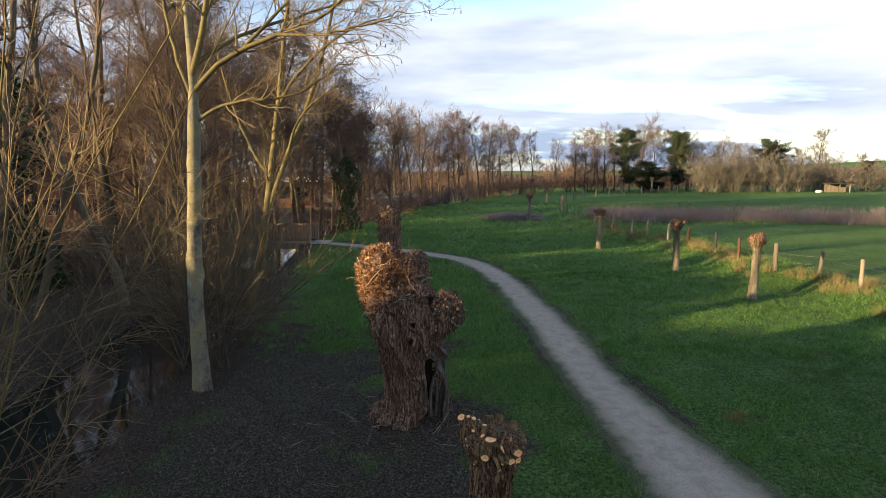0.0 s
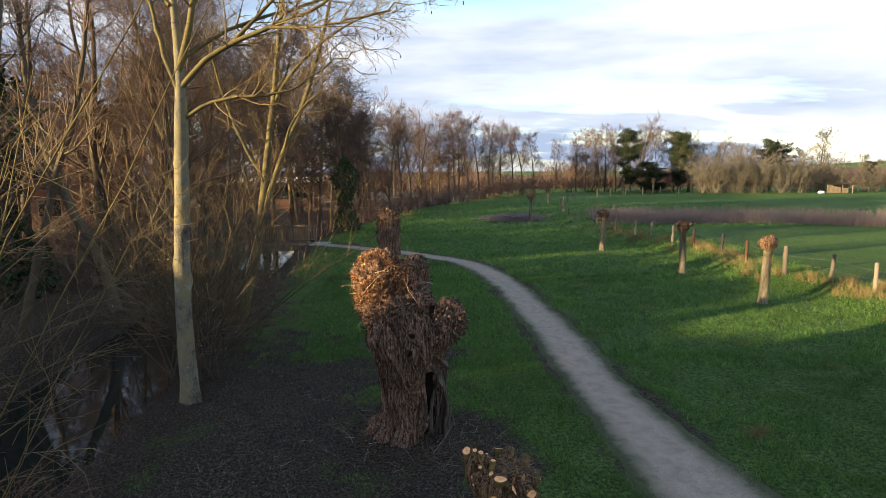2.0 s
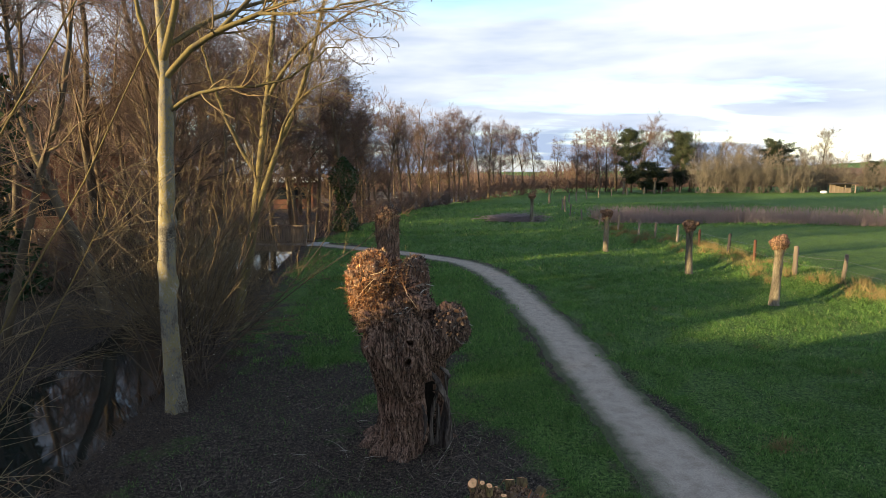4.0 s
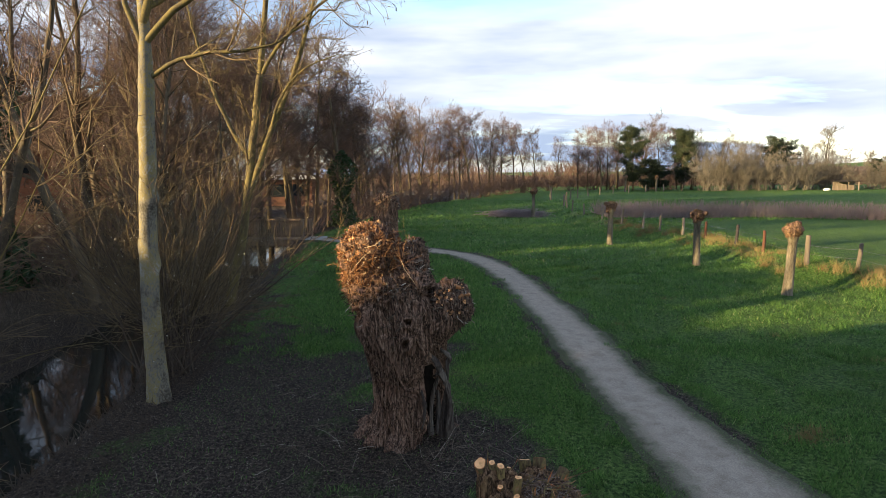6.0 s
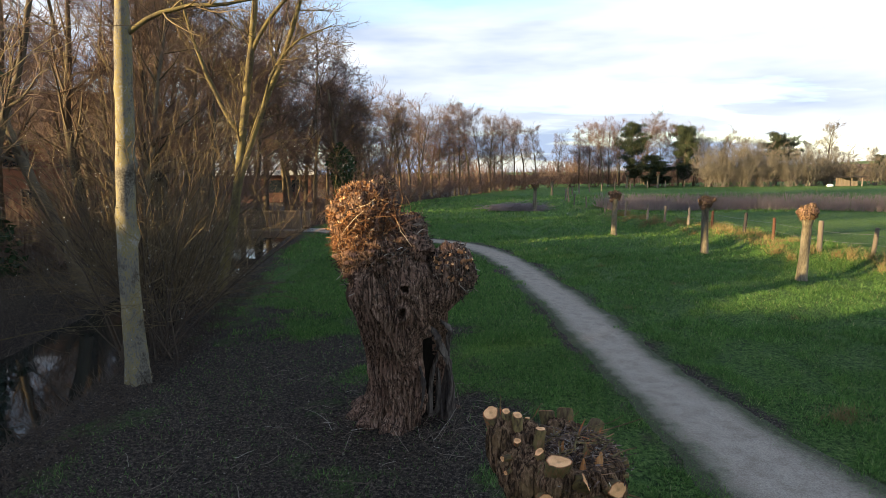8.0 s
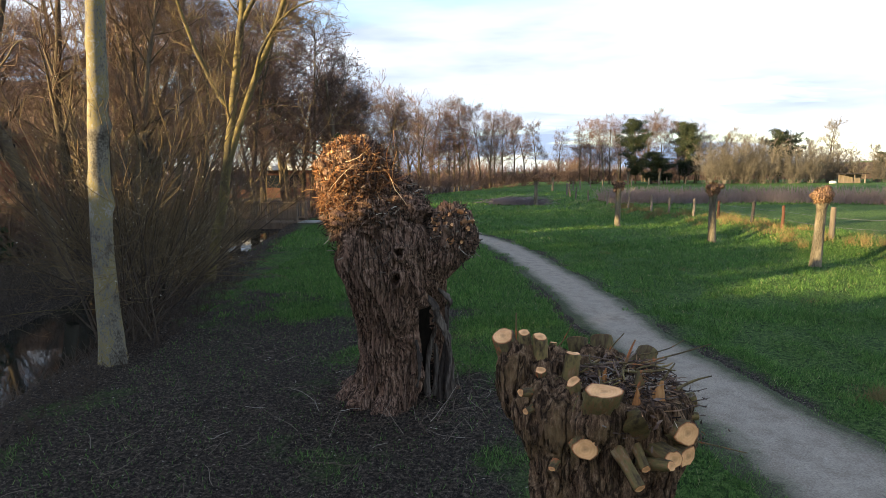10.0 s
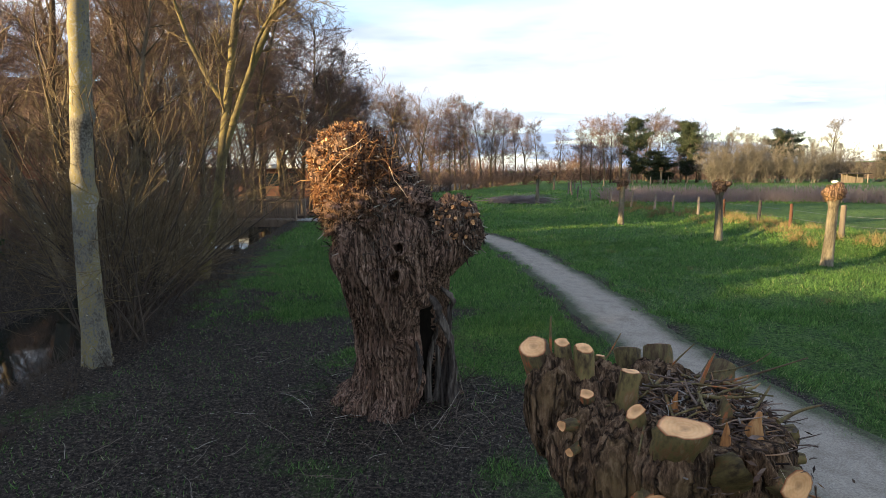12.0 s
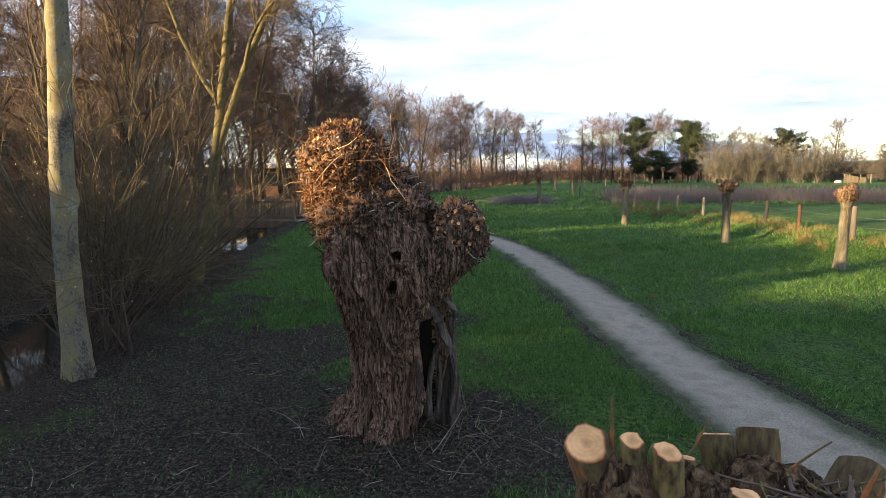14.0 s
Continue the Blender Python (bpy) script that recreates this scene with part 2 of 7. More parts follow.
def bark(name, dark, mid, light, tint, scale, crack, depth, per=0.0, tall=0.22, bend=1.1):
    """Rough bark: long fibrous ridges, dark cracks between plates, patches of another tint."""
    m, n, l, b = material(name, 0.9, 0.15)
    co = n.new("ShaderNodeTexCoord")
    warp = n.new("ShaderNodeTexNoise")
    warp.inputs["Scale"].default_value, warp.inputs["Detail"].default_value = scale * 0.6, 4
    l.new(co.outputs["Object"], warp.inputs["Vector"])
    shift = n.new("ShaderNodeVectorMath")
    shift.operation, shift.inputs[1].default_value = "MULTIPLY", (bend / scale,) * 3
    l.new(warp.outputs["Color"], shift.inputs[0])
    moved = n.new("ShaderNodeVectorMath")
    moved.operation = "ADD"
    l.new(co.outputs["Object"], moved.inputs[0])
    l.new(shift.outputs[0], moved.inputs[1])
    mp = n.new("ShaderNodeMapping")
    mp.inputs["Scale"].default_value = (1, 1, tall)
    l.new(moved.outputs[0], mp.inputs[0])
    seam = n.new("ShaderNodeTexNoise")
    seam.inputs["Scale"].default_value, seam.inputs["Detail"].default_value, seam.inputs["Roughness"].default_value = scale * 1.5, 3, 0.55
    l.new(mp.outputs[0], seam.inputs["Vector"])
    off, size = n.new("ShaderNodeMath"), n.new("ShaderNodeMath")
    off.operation, off.inputs[1].default_value, size.operation = "SUBTRACT", 0.5, "ABSOLUTE"
    l.new(seam.outputs[0], off.inputs[0])
    l.new(off.outputs[0], size.inputs[0])
    plates = n.new("ShaderNodeMapRange")
    plates.inputs[1].default_value, plates.inputs[2].default_value, plates.inputs[3].default_value = 0.0, crack, 0.15
    l.new(size.outputs[0], plates.inputs[0])
    fib = n.new("ShaderNodeTexNoise")
    fib.inputs["Scale"].default_value, fib.inputs["Detail"].default_value, fib.inputs["Roughness"].default_value = scale * 5, 8, 0.8
    l.new(mp.outputs[0], fib.inputs["Vector"])
    tone = ramp(n, [(0.36, dark), (0.5, mid), (0.66, light)])
    l.new(fib.outputs[0], tone.inputs[0])
    patch = noise_node(n, l, scale * 0.45, 4, 0.6)
    where = n.new("ShaderNodeMapRange")
    where.inputs[1].default_value, where.inputs[2].default_value, where.inputs[4].default_value = 0.5, 0.68, 0.75
    l.new(patch, where.inputs[0])
    col = blend(n, l, where.outputs[0], tone.outputs[0], tint)
    col = blend(n, l, plates.outputs[0], dark, col)
    if per:
        info, hsv, rng = n.new("ShaderNodeObjectInfo"), n.new("ShaderNodeHueSaturation"), n.new("ShaderNodeMapRange")
        rng.inputs[3].default_value, rng.inputs[4].default_value = 1 - per, 1 + per
        l.new(info.outputs["Random"], rng.inputs[0])
        l.new(rng.outputs[0], hsv.inputs["Value"])
        l.new(col, hsv.inputs["Color"])
        col = hsv.outputs[0]
    l.new(col, b.inputs["Base Color"])
    high = n.new("ShaderNodeMath")
    high.operation, high.inputs[1].default_value = "MULTIPLY_ADD", 0.6
    l.new(fib.outputs[0], high.inputs[0])
    l.new(plates.outputs[0], high.inputs[2])
    relief(n, l, high.outputs[0], b, 1.0, depth)
    return m


# ---- materials ----
M_BARK_OLD = bark("old willow bark", (0.014, 0.009, 0.007), (0.18, 0.105, 0.071), (0.47, 0.32, 0.235), (0.27, 0.155, 0.108), 13.0, 0.05, 0.02, 0.0, 0.09, 0.35)
M_BARK_SMOOTH = patchy("smooth grey bark", [(0.36, (0.05, 0.042, 0.032)), (0.43, (0.11, 0.098, 0.077)), (0.485, (0.18, 0.165, 0.135)), (0.525, (0.19, 0.145, 0.03)), (0.56, (0.20, 0.185, 0.155)), (0.66, (0.33, 0.31, 0.27))], 3.4, 46, 0.8, (1, 1, 0.75), 0.4, 0.006)
M_BARK_MOSS = patchy("mossy yellow bark", [(0.34, (0.05, 0.036, 0.018)), (0.46, (0.10, 0.08, 0.045)), (0.55, (0.155, 0.122, 0.042)), (0.66, (0.15, 0.13, 0.095))], 4.0, 40, 0.85, (1, 1, 0.5), 0.35, 0.008)
M_BARK_WOOD = patchy("woodland bark", [(0.3, (0.045, 0.033, 0.024)), (0.55, (0.11, 0.085, 0.055)), (0.75, (0.17, 0.145, 0.07))], 2.0, 18, 0.9, (1, 1, 0.4), 0.6, 0.02, per=0.3)
M_TWIG_GOLD = patchy("golden willow twig", [(0.3, (0.062, 0.043, 0.028)), (0.5, (0.145, 0.104, 0.056)), (0.7, (0.27, 0.205, 0.10))], 1.2, 9, 0.75, None, 0.0, per=0.2)
M_TWIG_RUST = patchy("rusty willow twig", [(0.3, (0.06, 0.030, 0.020)), (0.55, (0.15, 0.082, 0.045)), (0.75, (0.26, 0.165, 0.075))], 1.0, 9, 0.75, None, 0.0, per=0.15)
M_TWIG_BROWN = patchy("brown twig", [(0.3, (0.07, 0.045, 0.034)), (0.6, (0.16, 0.108, 0.08)), (0.8, (0.25, 0.175, 0.12))], 0.6, 9, 0.85, None, 0.0, per=0.3)
M_TWIG_ALDER = patchy("alder twig", [(0.3, (0.065, 0.043, 0.036)), (0.6, (0.15, 0.10, 0.082)), (0.8, (0.21, 0.15, 0.12))], 0.5, 7, 0.9, None, 0.0, per=0.25)
M_TWIG_ORANGE = patchy("orange brown catkins", [(0.3, (0.11, 0.055, 0.03)), (0.6, (0.20, 0.10, 0.055)), (0.8, (0.27, 0.145, 0.075))], 0.5, 7, 0.9, None, 0.0, per=0.2)
M_TWIG_TAN = patchy("tan twig", [(0.3, (0.095, 0.082, 0.067)), (0.6, (0.175, 0.153, 0.127)), (0.8, (0.24, 0.21, 0.178))], 0.5, 7, 0.9, None, 0.0, per=0.2)
M_STEM_DARK = patchy("dark shrub stem", [(0.3, (0.028, 0.02, 0.016)), (0.7, (0.10, 0.075, 0.055))], 3, 20, 0.9, None, 0.0, per=0.2)
M_STEM_OLIVE = patchy("olive willow stem", [(0.3, (0.045, 0.032, 0.018)), (0.5, (0.12, 0.09, 0.035)), (0.7, (0.22, 0.17, 0.06))], 2.0, 14, 0.8, None, 0.0)
M_BUD = patchy("pale buds", [(0.3, (0.40, 0.37, 0.30)), (0.7, (0.62, 0.58, 0.48))], 4, 20, 0.8, None, 0.0)
M_IVY = patchy("ivy leaf", [(0.3, (0.012, 0.028, 0.010)), (0.7, (0.035, 0.065, 0.022))], 3, 14, 0.5, None, 0.0)
M_NEEDLE = patchy("pine needles", [(0.3, (0.016, 0.024, 0.014)), (0.7, (0.050, 0.060, 0.032))], 0.5, 6, 0.8, None, 0.0, per=0.2)
M_POST = patchy("weathered fence wood", [(0.3, (0.11, 0.085, 0.065)), (0.6, (0.22, 0.18, 0.145)), (0.8, (0.33, 0.28, 0.22))], 3, 40, 0.9, (1, 1, 0.15), 0.5, 0.006, per=0.3)
M_POST_DARK = patchy("dark fence wood", [(0.3, (0.02, 0.018, 0.02)), (0.7, (0.06, 0.05, 0.05))], 3, 40, 0.9, (1, 1, 0.15), 0.5, 0.006)
M_POST_RED = patchy("red brown fence wood", [(0.3, (0.05, 0.022, 0.016)), (0.7, (0.12, 0.058, 0.038))], 3, 40, 0.9, (1, 1, 0.15), 0.5, 0.006)
M_BRIDGE = patchy("grey brown bridge timber", [(0.3, (0.12, 0.085, 0.06)), (0.7, (0.26, 0.19, 0.14))], 4, 40, 0.9, (1, 1, 0.3), 0.4, 0.006, per=0.15)
M_CONCRETE = patchy("concrete", [(0.3, (0.22, 0.21, 0.20)), (0.7, (0.36, 0.35, 0.33))], 3, 30, 0.9, None, 0.4, 0.006)
M_WIRE = material("dull fence wire", 0.5)[0]
M_WIRE.node_tree.nodes["Principled BSDF"].inputs["Base Color"].default_value = (0.22, 0.22, 0.22, 1)
M_WIRE.node_tree.nodes["Principled BSDF"].inputs["Metallic"].default_value = 0.7
M_DRY = patchy("dry bank grass", [(0.3, (0.11, 0.085, 0.032)), (0.6, (0.23, 0.18, 0.08)), (0.8, (0.33, 0.27, 0.135))], 2, 12, 0.8, None, 0.0)
M_BRAMBLE = patchy("bare bramble stems", [(0.3, (0.15, 0.11, 0.11)), (0.6, (0.28, 0.22, 0.21)), (0.8, (0.38, 0.32, 0.28))], 0.7, 6, 0.85, None, 0.0)


def blade_material():
    m, n, l, b = material("grass blade", 0.55, 0.3)
    geo = n.new("ShaderNodeNewGeometry")
    r = ramp(n, [(0.0, (0.03, 0.066, 0.017)), (0.4, (0.08, 0.172, 0.038)), (0.75, (0.13, 0.255, 0.056)), (0.95, (0.19, 0.31, 0.085)), (1.0, (0.38, 0.35, 0.18))])
    l.new(geo.outputs["Random Per Island"], r.inputs[0])
    big = noise_node(n, l, 0.35, 3)
    hsv = n.new("ShaderNodeHueSaturation")
    mr = n.new("ShaderNodeMapRange")
    mr.inputs[1].default_value, mr.inputs[2].default_value, mr.inputs[3].default_value, mr.inputs[4].default_value = 0.3, 0.7, 0.75, 1.2
    l.new(big, mr.inputs[0])
    l.new(mr.outputs[0], hsv.inputs["Value"])
    l.new(r.outputs[0], hsv.inputs["Color"])
    l.new(hsv.outputs[0], b.inputs["Base Color"])
    thin, both = n.new("ShaderNodeBsdfTranslucent"), n.new("ShaderNodeMixShader")
    l.new(hsv.outputs[0], thin.inputs["Color"])
    both.inputs[0].default_value = 0.5
    l.new(b.outputs[0], both.inputs[1])
    l.new(thin.outputs[0], both.inputs[2])
    l.new(both.outputs[0], n["Material Output"].inputs["Surface"])
    return m



def mixed_stuff(name, stops, rough=0.85):
    """Small separate bits, each of its own tone."""
    m, n, l, b = material(name, rough, 0.2)
    geo = n.new("ShaderNodeNewGeometry")
    r = ramp(n, stops)
    l.new(geo.outputs["Random Per Island"], r.inputs[0])
    grain = noise_node(n, l, 60, 4, 0.7)
    g = ramp(n, [(0.3, (0.6, 0.6, 0.6)), (0.7, (1.25, 1.25, 1.25))])
    l.new(grain, g.inputs[0])
    l.new(blend(n, l, 1.0, r.outputs[0], g.outputs[0], "MULTIPLY"), b.inputs["Base Color"])
    return m


M_SHOOT = mixed_stuff("dry willow shoots", [(0.0, (0.06, 0.028, 0.015)), (0.35, (0.16, 0.07, 0.032)), (0.7, (0.31, 0.15, 0.065)), (0.93, (0.47, 0.265, 0.12)), (1.0, (0.70, 0.55, 0.38))])
M_SHOOT_OCHRE = mixed_stuff("ochre shoots", [(0.0, (0.03, 0.018, 0.012)), (0.45, (0.11, 0.065, 0.035)), (0.8, (0.22, 0.13, 0.06)), (1.0, (0.45, 0.32, 0.2))])
M_SHOOT_DARK = mixed_stuff("weathered shoots", [(0.0, (0.014, 0.010, 0.008)), (0.45, (0.075, 0.05, 0.036)), (0.8, (0.17, 0.125, 0.095)), (0.95, (0.30, 0.24, 0.19)), (1.0, (0.5, 0.45, 0.38))])
M_NEST = mixed_stuff("broken twigs", [(0.0, (0.03, 0.02, 0.016)), (0.4, (0.11, 0.07, 0.053)), (0.65, (0.20, 0.14, 0.115)), (0.8, (0.36, 0.19, 0.09)), (0.9, (0.30, 0.27, 0.25)), (1.0, (0.58, 0.46, 0.33))])
M_REED = mixed_stuff("dead bank grass", [(0.0, (0.03, 0.022, 0.017)), (0.5, (0.085, 0.064, 0.047)), (1.0, (0.22, 0.175, 0.13))])
M_LITTER = mixed_stuff("leaf litter", [(0.0, (0.008, 0.006, 0.005)), (0.5, (0.048, 0.034, 0.026)), (0.82, (0.125, 0.09, 0.066)), (0.96, (0.26, 0.21, 0.165)), (1.0, (0.52, 0.46, 0.40))])
M_BLADE = blade_material()


def ground_material():
    m, n, l, b = material("meadow ground", 0.9, 0.15)
    fine, mid, big = noise_node(n, l, 17, 8, 0.85), noise_node(n, l, 1.6, 6, 0.7), noise_node(n, l, 0.16, 4, 0.55)
    grass = ramp(n, [(0.38, (0.008, 0.017, 0.006)), (0.455, (0.036, 0.076, 0.017)), (0.53, (0.088, 0.172, 0.034)), (0.62, (0.20, 0.28, 0.09))])
    l.new(fine, grass.inputs[0])
    tone = ramp(n, [(0.3, (0.72, 0.76, 0.7)), (0.5, (1.0, 1.0, 1.0)), (0.7, (1.25, 1.15, 1.05))])
    l.new(mid, tone.inputs[0])
    tone2 = ramp(n, [(0.35, (0.82, 0.86, 0.8)), (0.65, (1.15, 1.1, 1.05))])
    l.new(big, tone2.inputs[0])
    g = blend(n, l, 1.0, grass.outputs[0], tone.outputs[0], "MULTIPLY")
    g = blend(n, l, 1.0, g, tone2.outputs[0], "MULTIPLY")
    litter = noise_node(n, l, 26, 8, 0.9)
    soil = ramp(n, [(0.41, (0.005, 0.004, 0.0035)), (0.475, (0.032, 0.024, 0.019)), (0.54, (0.088, 0.067, 0.053)), (0.64, (0.30, 0.24, 0.19))])
    l.new(litter, soil.inputs[0])
    a = n.new("ShaderNodeAttribute")
    a.attribute_name = "soil"
    edge = n.new("ShaderNodeMath")
    edge.operation, edge.inputs[1].default_value = "MULTIPLY_ADD", 0.9
    l.new(mid, edge.inputs[0])
    l.new(a.outputs["Fac"], edge.inputs[2])
    half = n.new("ShaderNodeMapRange")
    half.inputs[1].default_value, half.inputs[2].default_value = 0.74, 1.14
    l.new(edge.outputs[0], half.inputs[0])
    col = blend(n, l, half.outputs[0], g, soil.outputs[0])
    d = n.new("ShaderNodeAttribute")
    d.attribute_name = "dry"
    dry = ramp(n, [(0.3, (0.09, 0.075, 0.03)), (0.7, (0.26, 0.21, 0.10))])
    l.new(fine, dry.inputs[0])
    col = blend(n, l, d.outputs["Fac"], col, dry.outputs[0])
    l.new(col, b.inputs["Base Color"])
    relief(n, l, fine, b, 1.0, 0.12)
    return m


def path_material():
    m, n, l, b = material("trodden gravel", 0.9, 0.15)
    fine, mid, big = noise_node(n, l, 60, 6, 0.8), noise_node(n, l, 4, 5, 0.65), noise_node(n, l, 0.7, 4)
    r = ramp(n, [(0.3, (0.17, 0.135, 0.108)), (0.5, (0.30, 0.25, 0.20)), (0.7, (0.44, 0.375, 0.31))])
    l.new(fine, r.inputs[0])
    t = ramp(n, [(0.3, (0.72, 0.70, 0.68)), (0.55, (1.0, 1.0, 1.0)), (0.75, (1.12, 1.1, 1.08))])
    l.new(mid, t.inputs[0])
    col = blend(n, l, 1.0, r.outputs[0], t.outputs[0], "MULTIPLY")
    a = n.new("ShaderNodeAttribute")
    a.attribute_name = "rim"
    e = n.new("ShaderNodeMath")
    e.operation, e.inputs[1].default_value = "MULTIPLY_ADD", 0.8
    l.new(mid, e.inputs[0])
    l.new(a.outputs["Fac"], e.inputs[2])
    h = n.new("ShaderNodeMapRange")
    h.inputs[1].default_value, h.inputs[2].default_value = 0.58, 1.02
    l.new(e.outputs[0], h.inputs[0])
    verge = ramp(n, [(0.35, (0.022, 0.022, 0.013)), (0.5, (0.06, 0.056, 0.036)), (0.58, (0.07, 0.105, 0.034)), (0.7, (0.15, 0.14, 0.09))])
    l.new(fine, verge.inputs[0])
    col = blend(n, l, h.outputs[0], col, verge.outputs[0])
    l.new(col, b.inputs["Base Color"])
    relief(n, l, fine, b, 0.6, 0.012)
    return m


M_GROUND, M_PATH = ground_material(), path_material()


def water_material():
    m, n, l, b = material("still dark water", 0.04, 0.5)
    b.inputs["Base Color"].default_value = (0.012, 0.014, 0.012, 1)
    b.inputs["IOR"].default_value = 1.33
    w = noise_node(n, l, 2.2, 3, 0.5, (1, 0.6, 1))
    relief(n, l, w, b, 0.05, 0.03)
    return m


M_WATER = water_material()

# ---- ground ----
STREAM_Y = [-200, -40, 0, 8, 13, 20, 30, 37, 48, 58, 82, 120, 260]
STREAM_X = [-8, -4.6, -5.3, -5.75, -6.2, -7.4, -8.8, -8.9, -7.2, -5.2, 2.0, 12, 60]
FENCE = [(12.6, 13.6), (12.2, 15.4), (12.0, 16.9), (11.9, 18.7), (11.15, 19.9), (11.15, 22.5), (11.1, 24.4), (11.0, 26.9), (10.7, 28.7), (10.25, 30.4), (9.8, 31.6), (9.45, 34.2), (9.2, 37.5), (9.0, 41.5), (9.0, 45.5), (9.3, 49.0)]
FAR_FENCE = [(9.6, 52), (10.8, 57), (12.2, 62), (14.0, 67), (16.2, 71.5), (18.6, 75.5), (21.2, 79), (24, 81.5), (27.0, 83.5), (30, 85), (33, 86)]
ROUTE = [(4.9, -16), (3.55, 0), (3.12, 6), (2.90, 8.2), (2.70, 9.9), (2.60, 11.3), (2.44, 13.6), (2.20, 16.6), (1.96, 19.0), (1.52, 21.6), (0.75, 24.0), (-0.35, 25.7), (-2.1, 27.4), (-4.0, 28.9), (-6.3, 30.3), (-7.3, 30.7)]


def stream_edge(y):
    return np.interp(y, STREAM_Y, STREAM_X)


def fence_x(y):
    ys = [-60, 8] + [p[1] for p in FENCE] + [p[1] for p in FAR_FENCE[:5]] + [120]
    xs = [16, 14] + [p[0] for p in FENCE] + [p[0] for p in FAR_FENCE[:5]] + [30]
    return np.interp(y, ys, xs)


def ground_z(x, y):
    x, y = np.asarray(x, float), np.asarray(y, float)
    d = x - stream_edge(y)
    z = -1.2 * smooth(1.15, -0.25, d) * smooth(-4.6, -2.2, d) - 0.12 * smooth(-2.5, -4.5, d)
    f = x - fence_x(y)
    near = smooth(60, 45, y)
    z = z + 0.34 * smooth(-1.6, 0.1, f) * near + 0.34 * smooth(45, 60, y) * smooth(-1, 6, d)
    p = np.stack([x, y, 0 * x], -1)
    rough = smooth(400, 40, np.abs(y)) * (0.4 + 0.6 * smooth(60, 20, y))
    z = z + rough * (0.035 * fbm(p * 0.7) + 0.018 * fbm(p * 3.1 + 9))
    far = np.hypot(x, y)
    z = z + 16 * smooth(420, 1100, far) * smooth(-0.1, 0.35, (x - 0.42 * y) / np.maximum(far, 1))
    return z


def smooth_route(pts, step):
    """A soft curve through the points, in even steps."""
    p = np.array(pts, float)
    p = np.concatenate([[2 * p[0] - p[1]], p, [2 * p[-1] - p[-2]]])
    out = []
    for k in range(1, len(p) - 2):
        a, b, c, d = p[k - 1 : k + 3]
        n = max(2, int(np.linalg.norm(c - b) / step))
        t = np.linspace(0, 1, n, endpoint=False)[:, None]
        out.append(0.5 * (2 * b + (c - a) * t + (2 * a - 5 * b + 4 * c - d) * t**2 + (3 * b - a - 3 * c + d) * t**3))
    return np.concatenate(out + [p[-2:-1]])


ROUTE_FINE = smooth_route(ROUTE, 0.12)


def route_gap(x, y):
    """How far a place lies from the middle of the footpath."""
    i = np.clip(np.searchsorted(-0 + ROUTE_FINE[:, 1], y), 1, len(ROUTE_FINE) - 1)
    a, b = ROUTE_FINE[i - 1], ROUTE_FINE[i]
    t = np.clip((y - a[..., 1]) / (b[..., 1] - a[..., 1] + 1e-9), 0, 1)
    px = a[..., 0] * (1 - t) + b[..., 0] * t
    slope = (b[..., 0] - a[..., 0]) / (b[..., 1] - a[..., 1] + 1e-9)
    gap = np.abs(x - px) / np.sqrt(1 + slope**2)
    return np.where(y > 31.5, 9.0, gap)


def soil_mask(x, y):
    q = np.stack([x, y, 0 * x], -1)
    m = 0.85 * smooth(1.45, 0.5, np.hypot((x + 3.4) / 4.2, (y - 6.5) / 6.5))
    m = np.maximum(m, smooth(2.0, 0.7, np.hypot((x + 0.5) * 0.85, y - 8.4)))
    m = np.maximum(m, 0.75 * smooth(1.5, 0.4, np.hypot(x - 0.4, y - 4.4)))
    m = np.maximum(m, 0.6 * smooth(1.6, 0.5, np.hypot(x + 0.65, y - 12)))
    m = np.maximum(m, 0.45 * smooth(1.3, 0.4, np.hypot(x + 1.85, y - 17.6)))
    d = x - stream_edge(y)
    m = np.maximum(m, smooth(2.4, 0.9, d))
    m = np.maximum(m, 0.62 * smooth(4.2, 1.8, d) * smooth(30, 12, y))
    m = np.maximum(m, 0.9 * smooth(-40, -4, d) * smooth(0.4, -0.4, d) * smooth(37, 29, y))
    g = route_gap(x, y)
    m = np.maximum(m, (0.66 + 0.3 * vnoise(q * 1.3)) * smooth(1.15, 0.5, g))
    m = np.maximum(m, 0.8 * smooth(2.2, 0.8, np.hypot((x - 5.0) * 0.6, y - 44.5)))
    return np.clip(m + smooth(0.0, 0.15, m) * (0.42 * fbm(q * 0.8) + 0.42 * fbm(q * 3.1 + 5)), 0, 1)


def dry_mask(x, y):
    f = x - fence_x(y)
    q = np.stack([x, y, 0 * x], -1)
    m = smooth(-0.9, -0.1, f) * smooth(1.0, 0.2, f) * smooth(50, 35, y) * smooth(-0.2, 0.4, fbm(q * 0.9))
    d = x - stream_edge(y)
    return np.clip(0.8 * m + 0.15 * smooth(-3.0, -4.5, d) * smooth(-14, -7, d) * smooth(40, 20, y), 0, 1)


def spaced(lo, hi, step, reach, growth=1.16):
    mid = list(np.arange(lo, hi, step))
    for sign in (-1, 1):
        at, gap, more = (mid[0] if sign < 0 else mid[-1]), step, []
        while abs(at) < reach:
            gap *= growth
            at += sign * gap
            more.append(at)
        mid = more[::-1] + mid if sign < 0 else mid + more
    return np.array(mid)


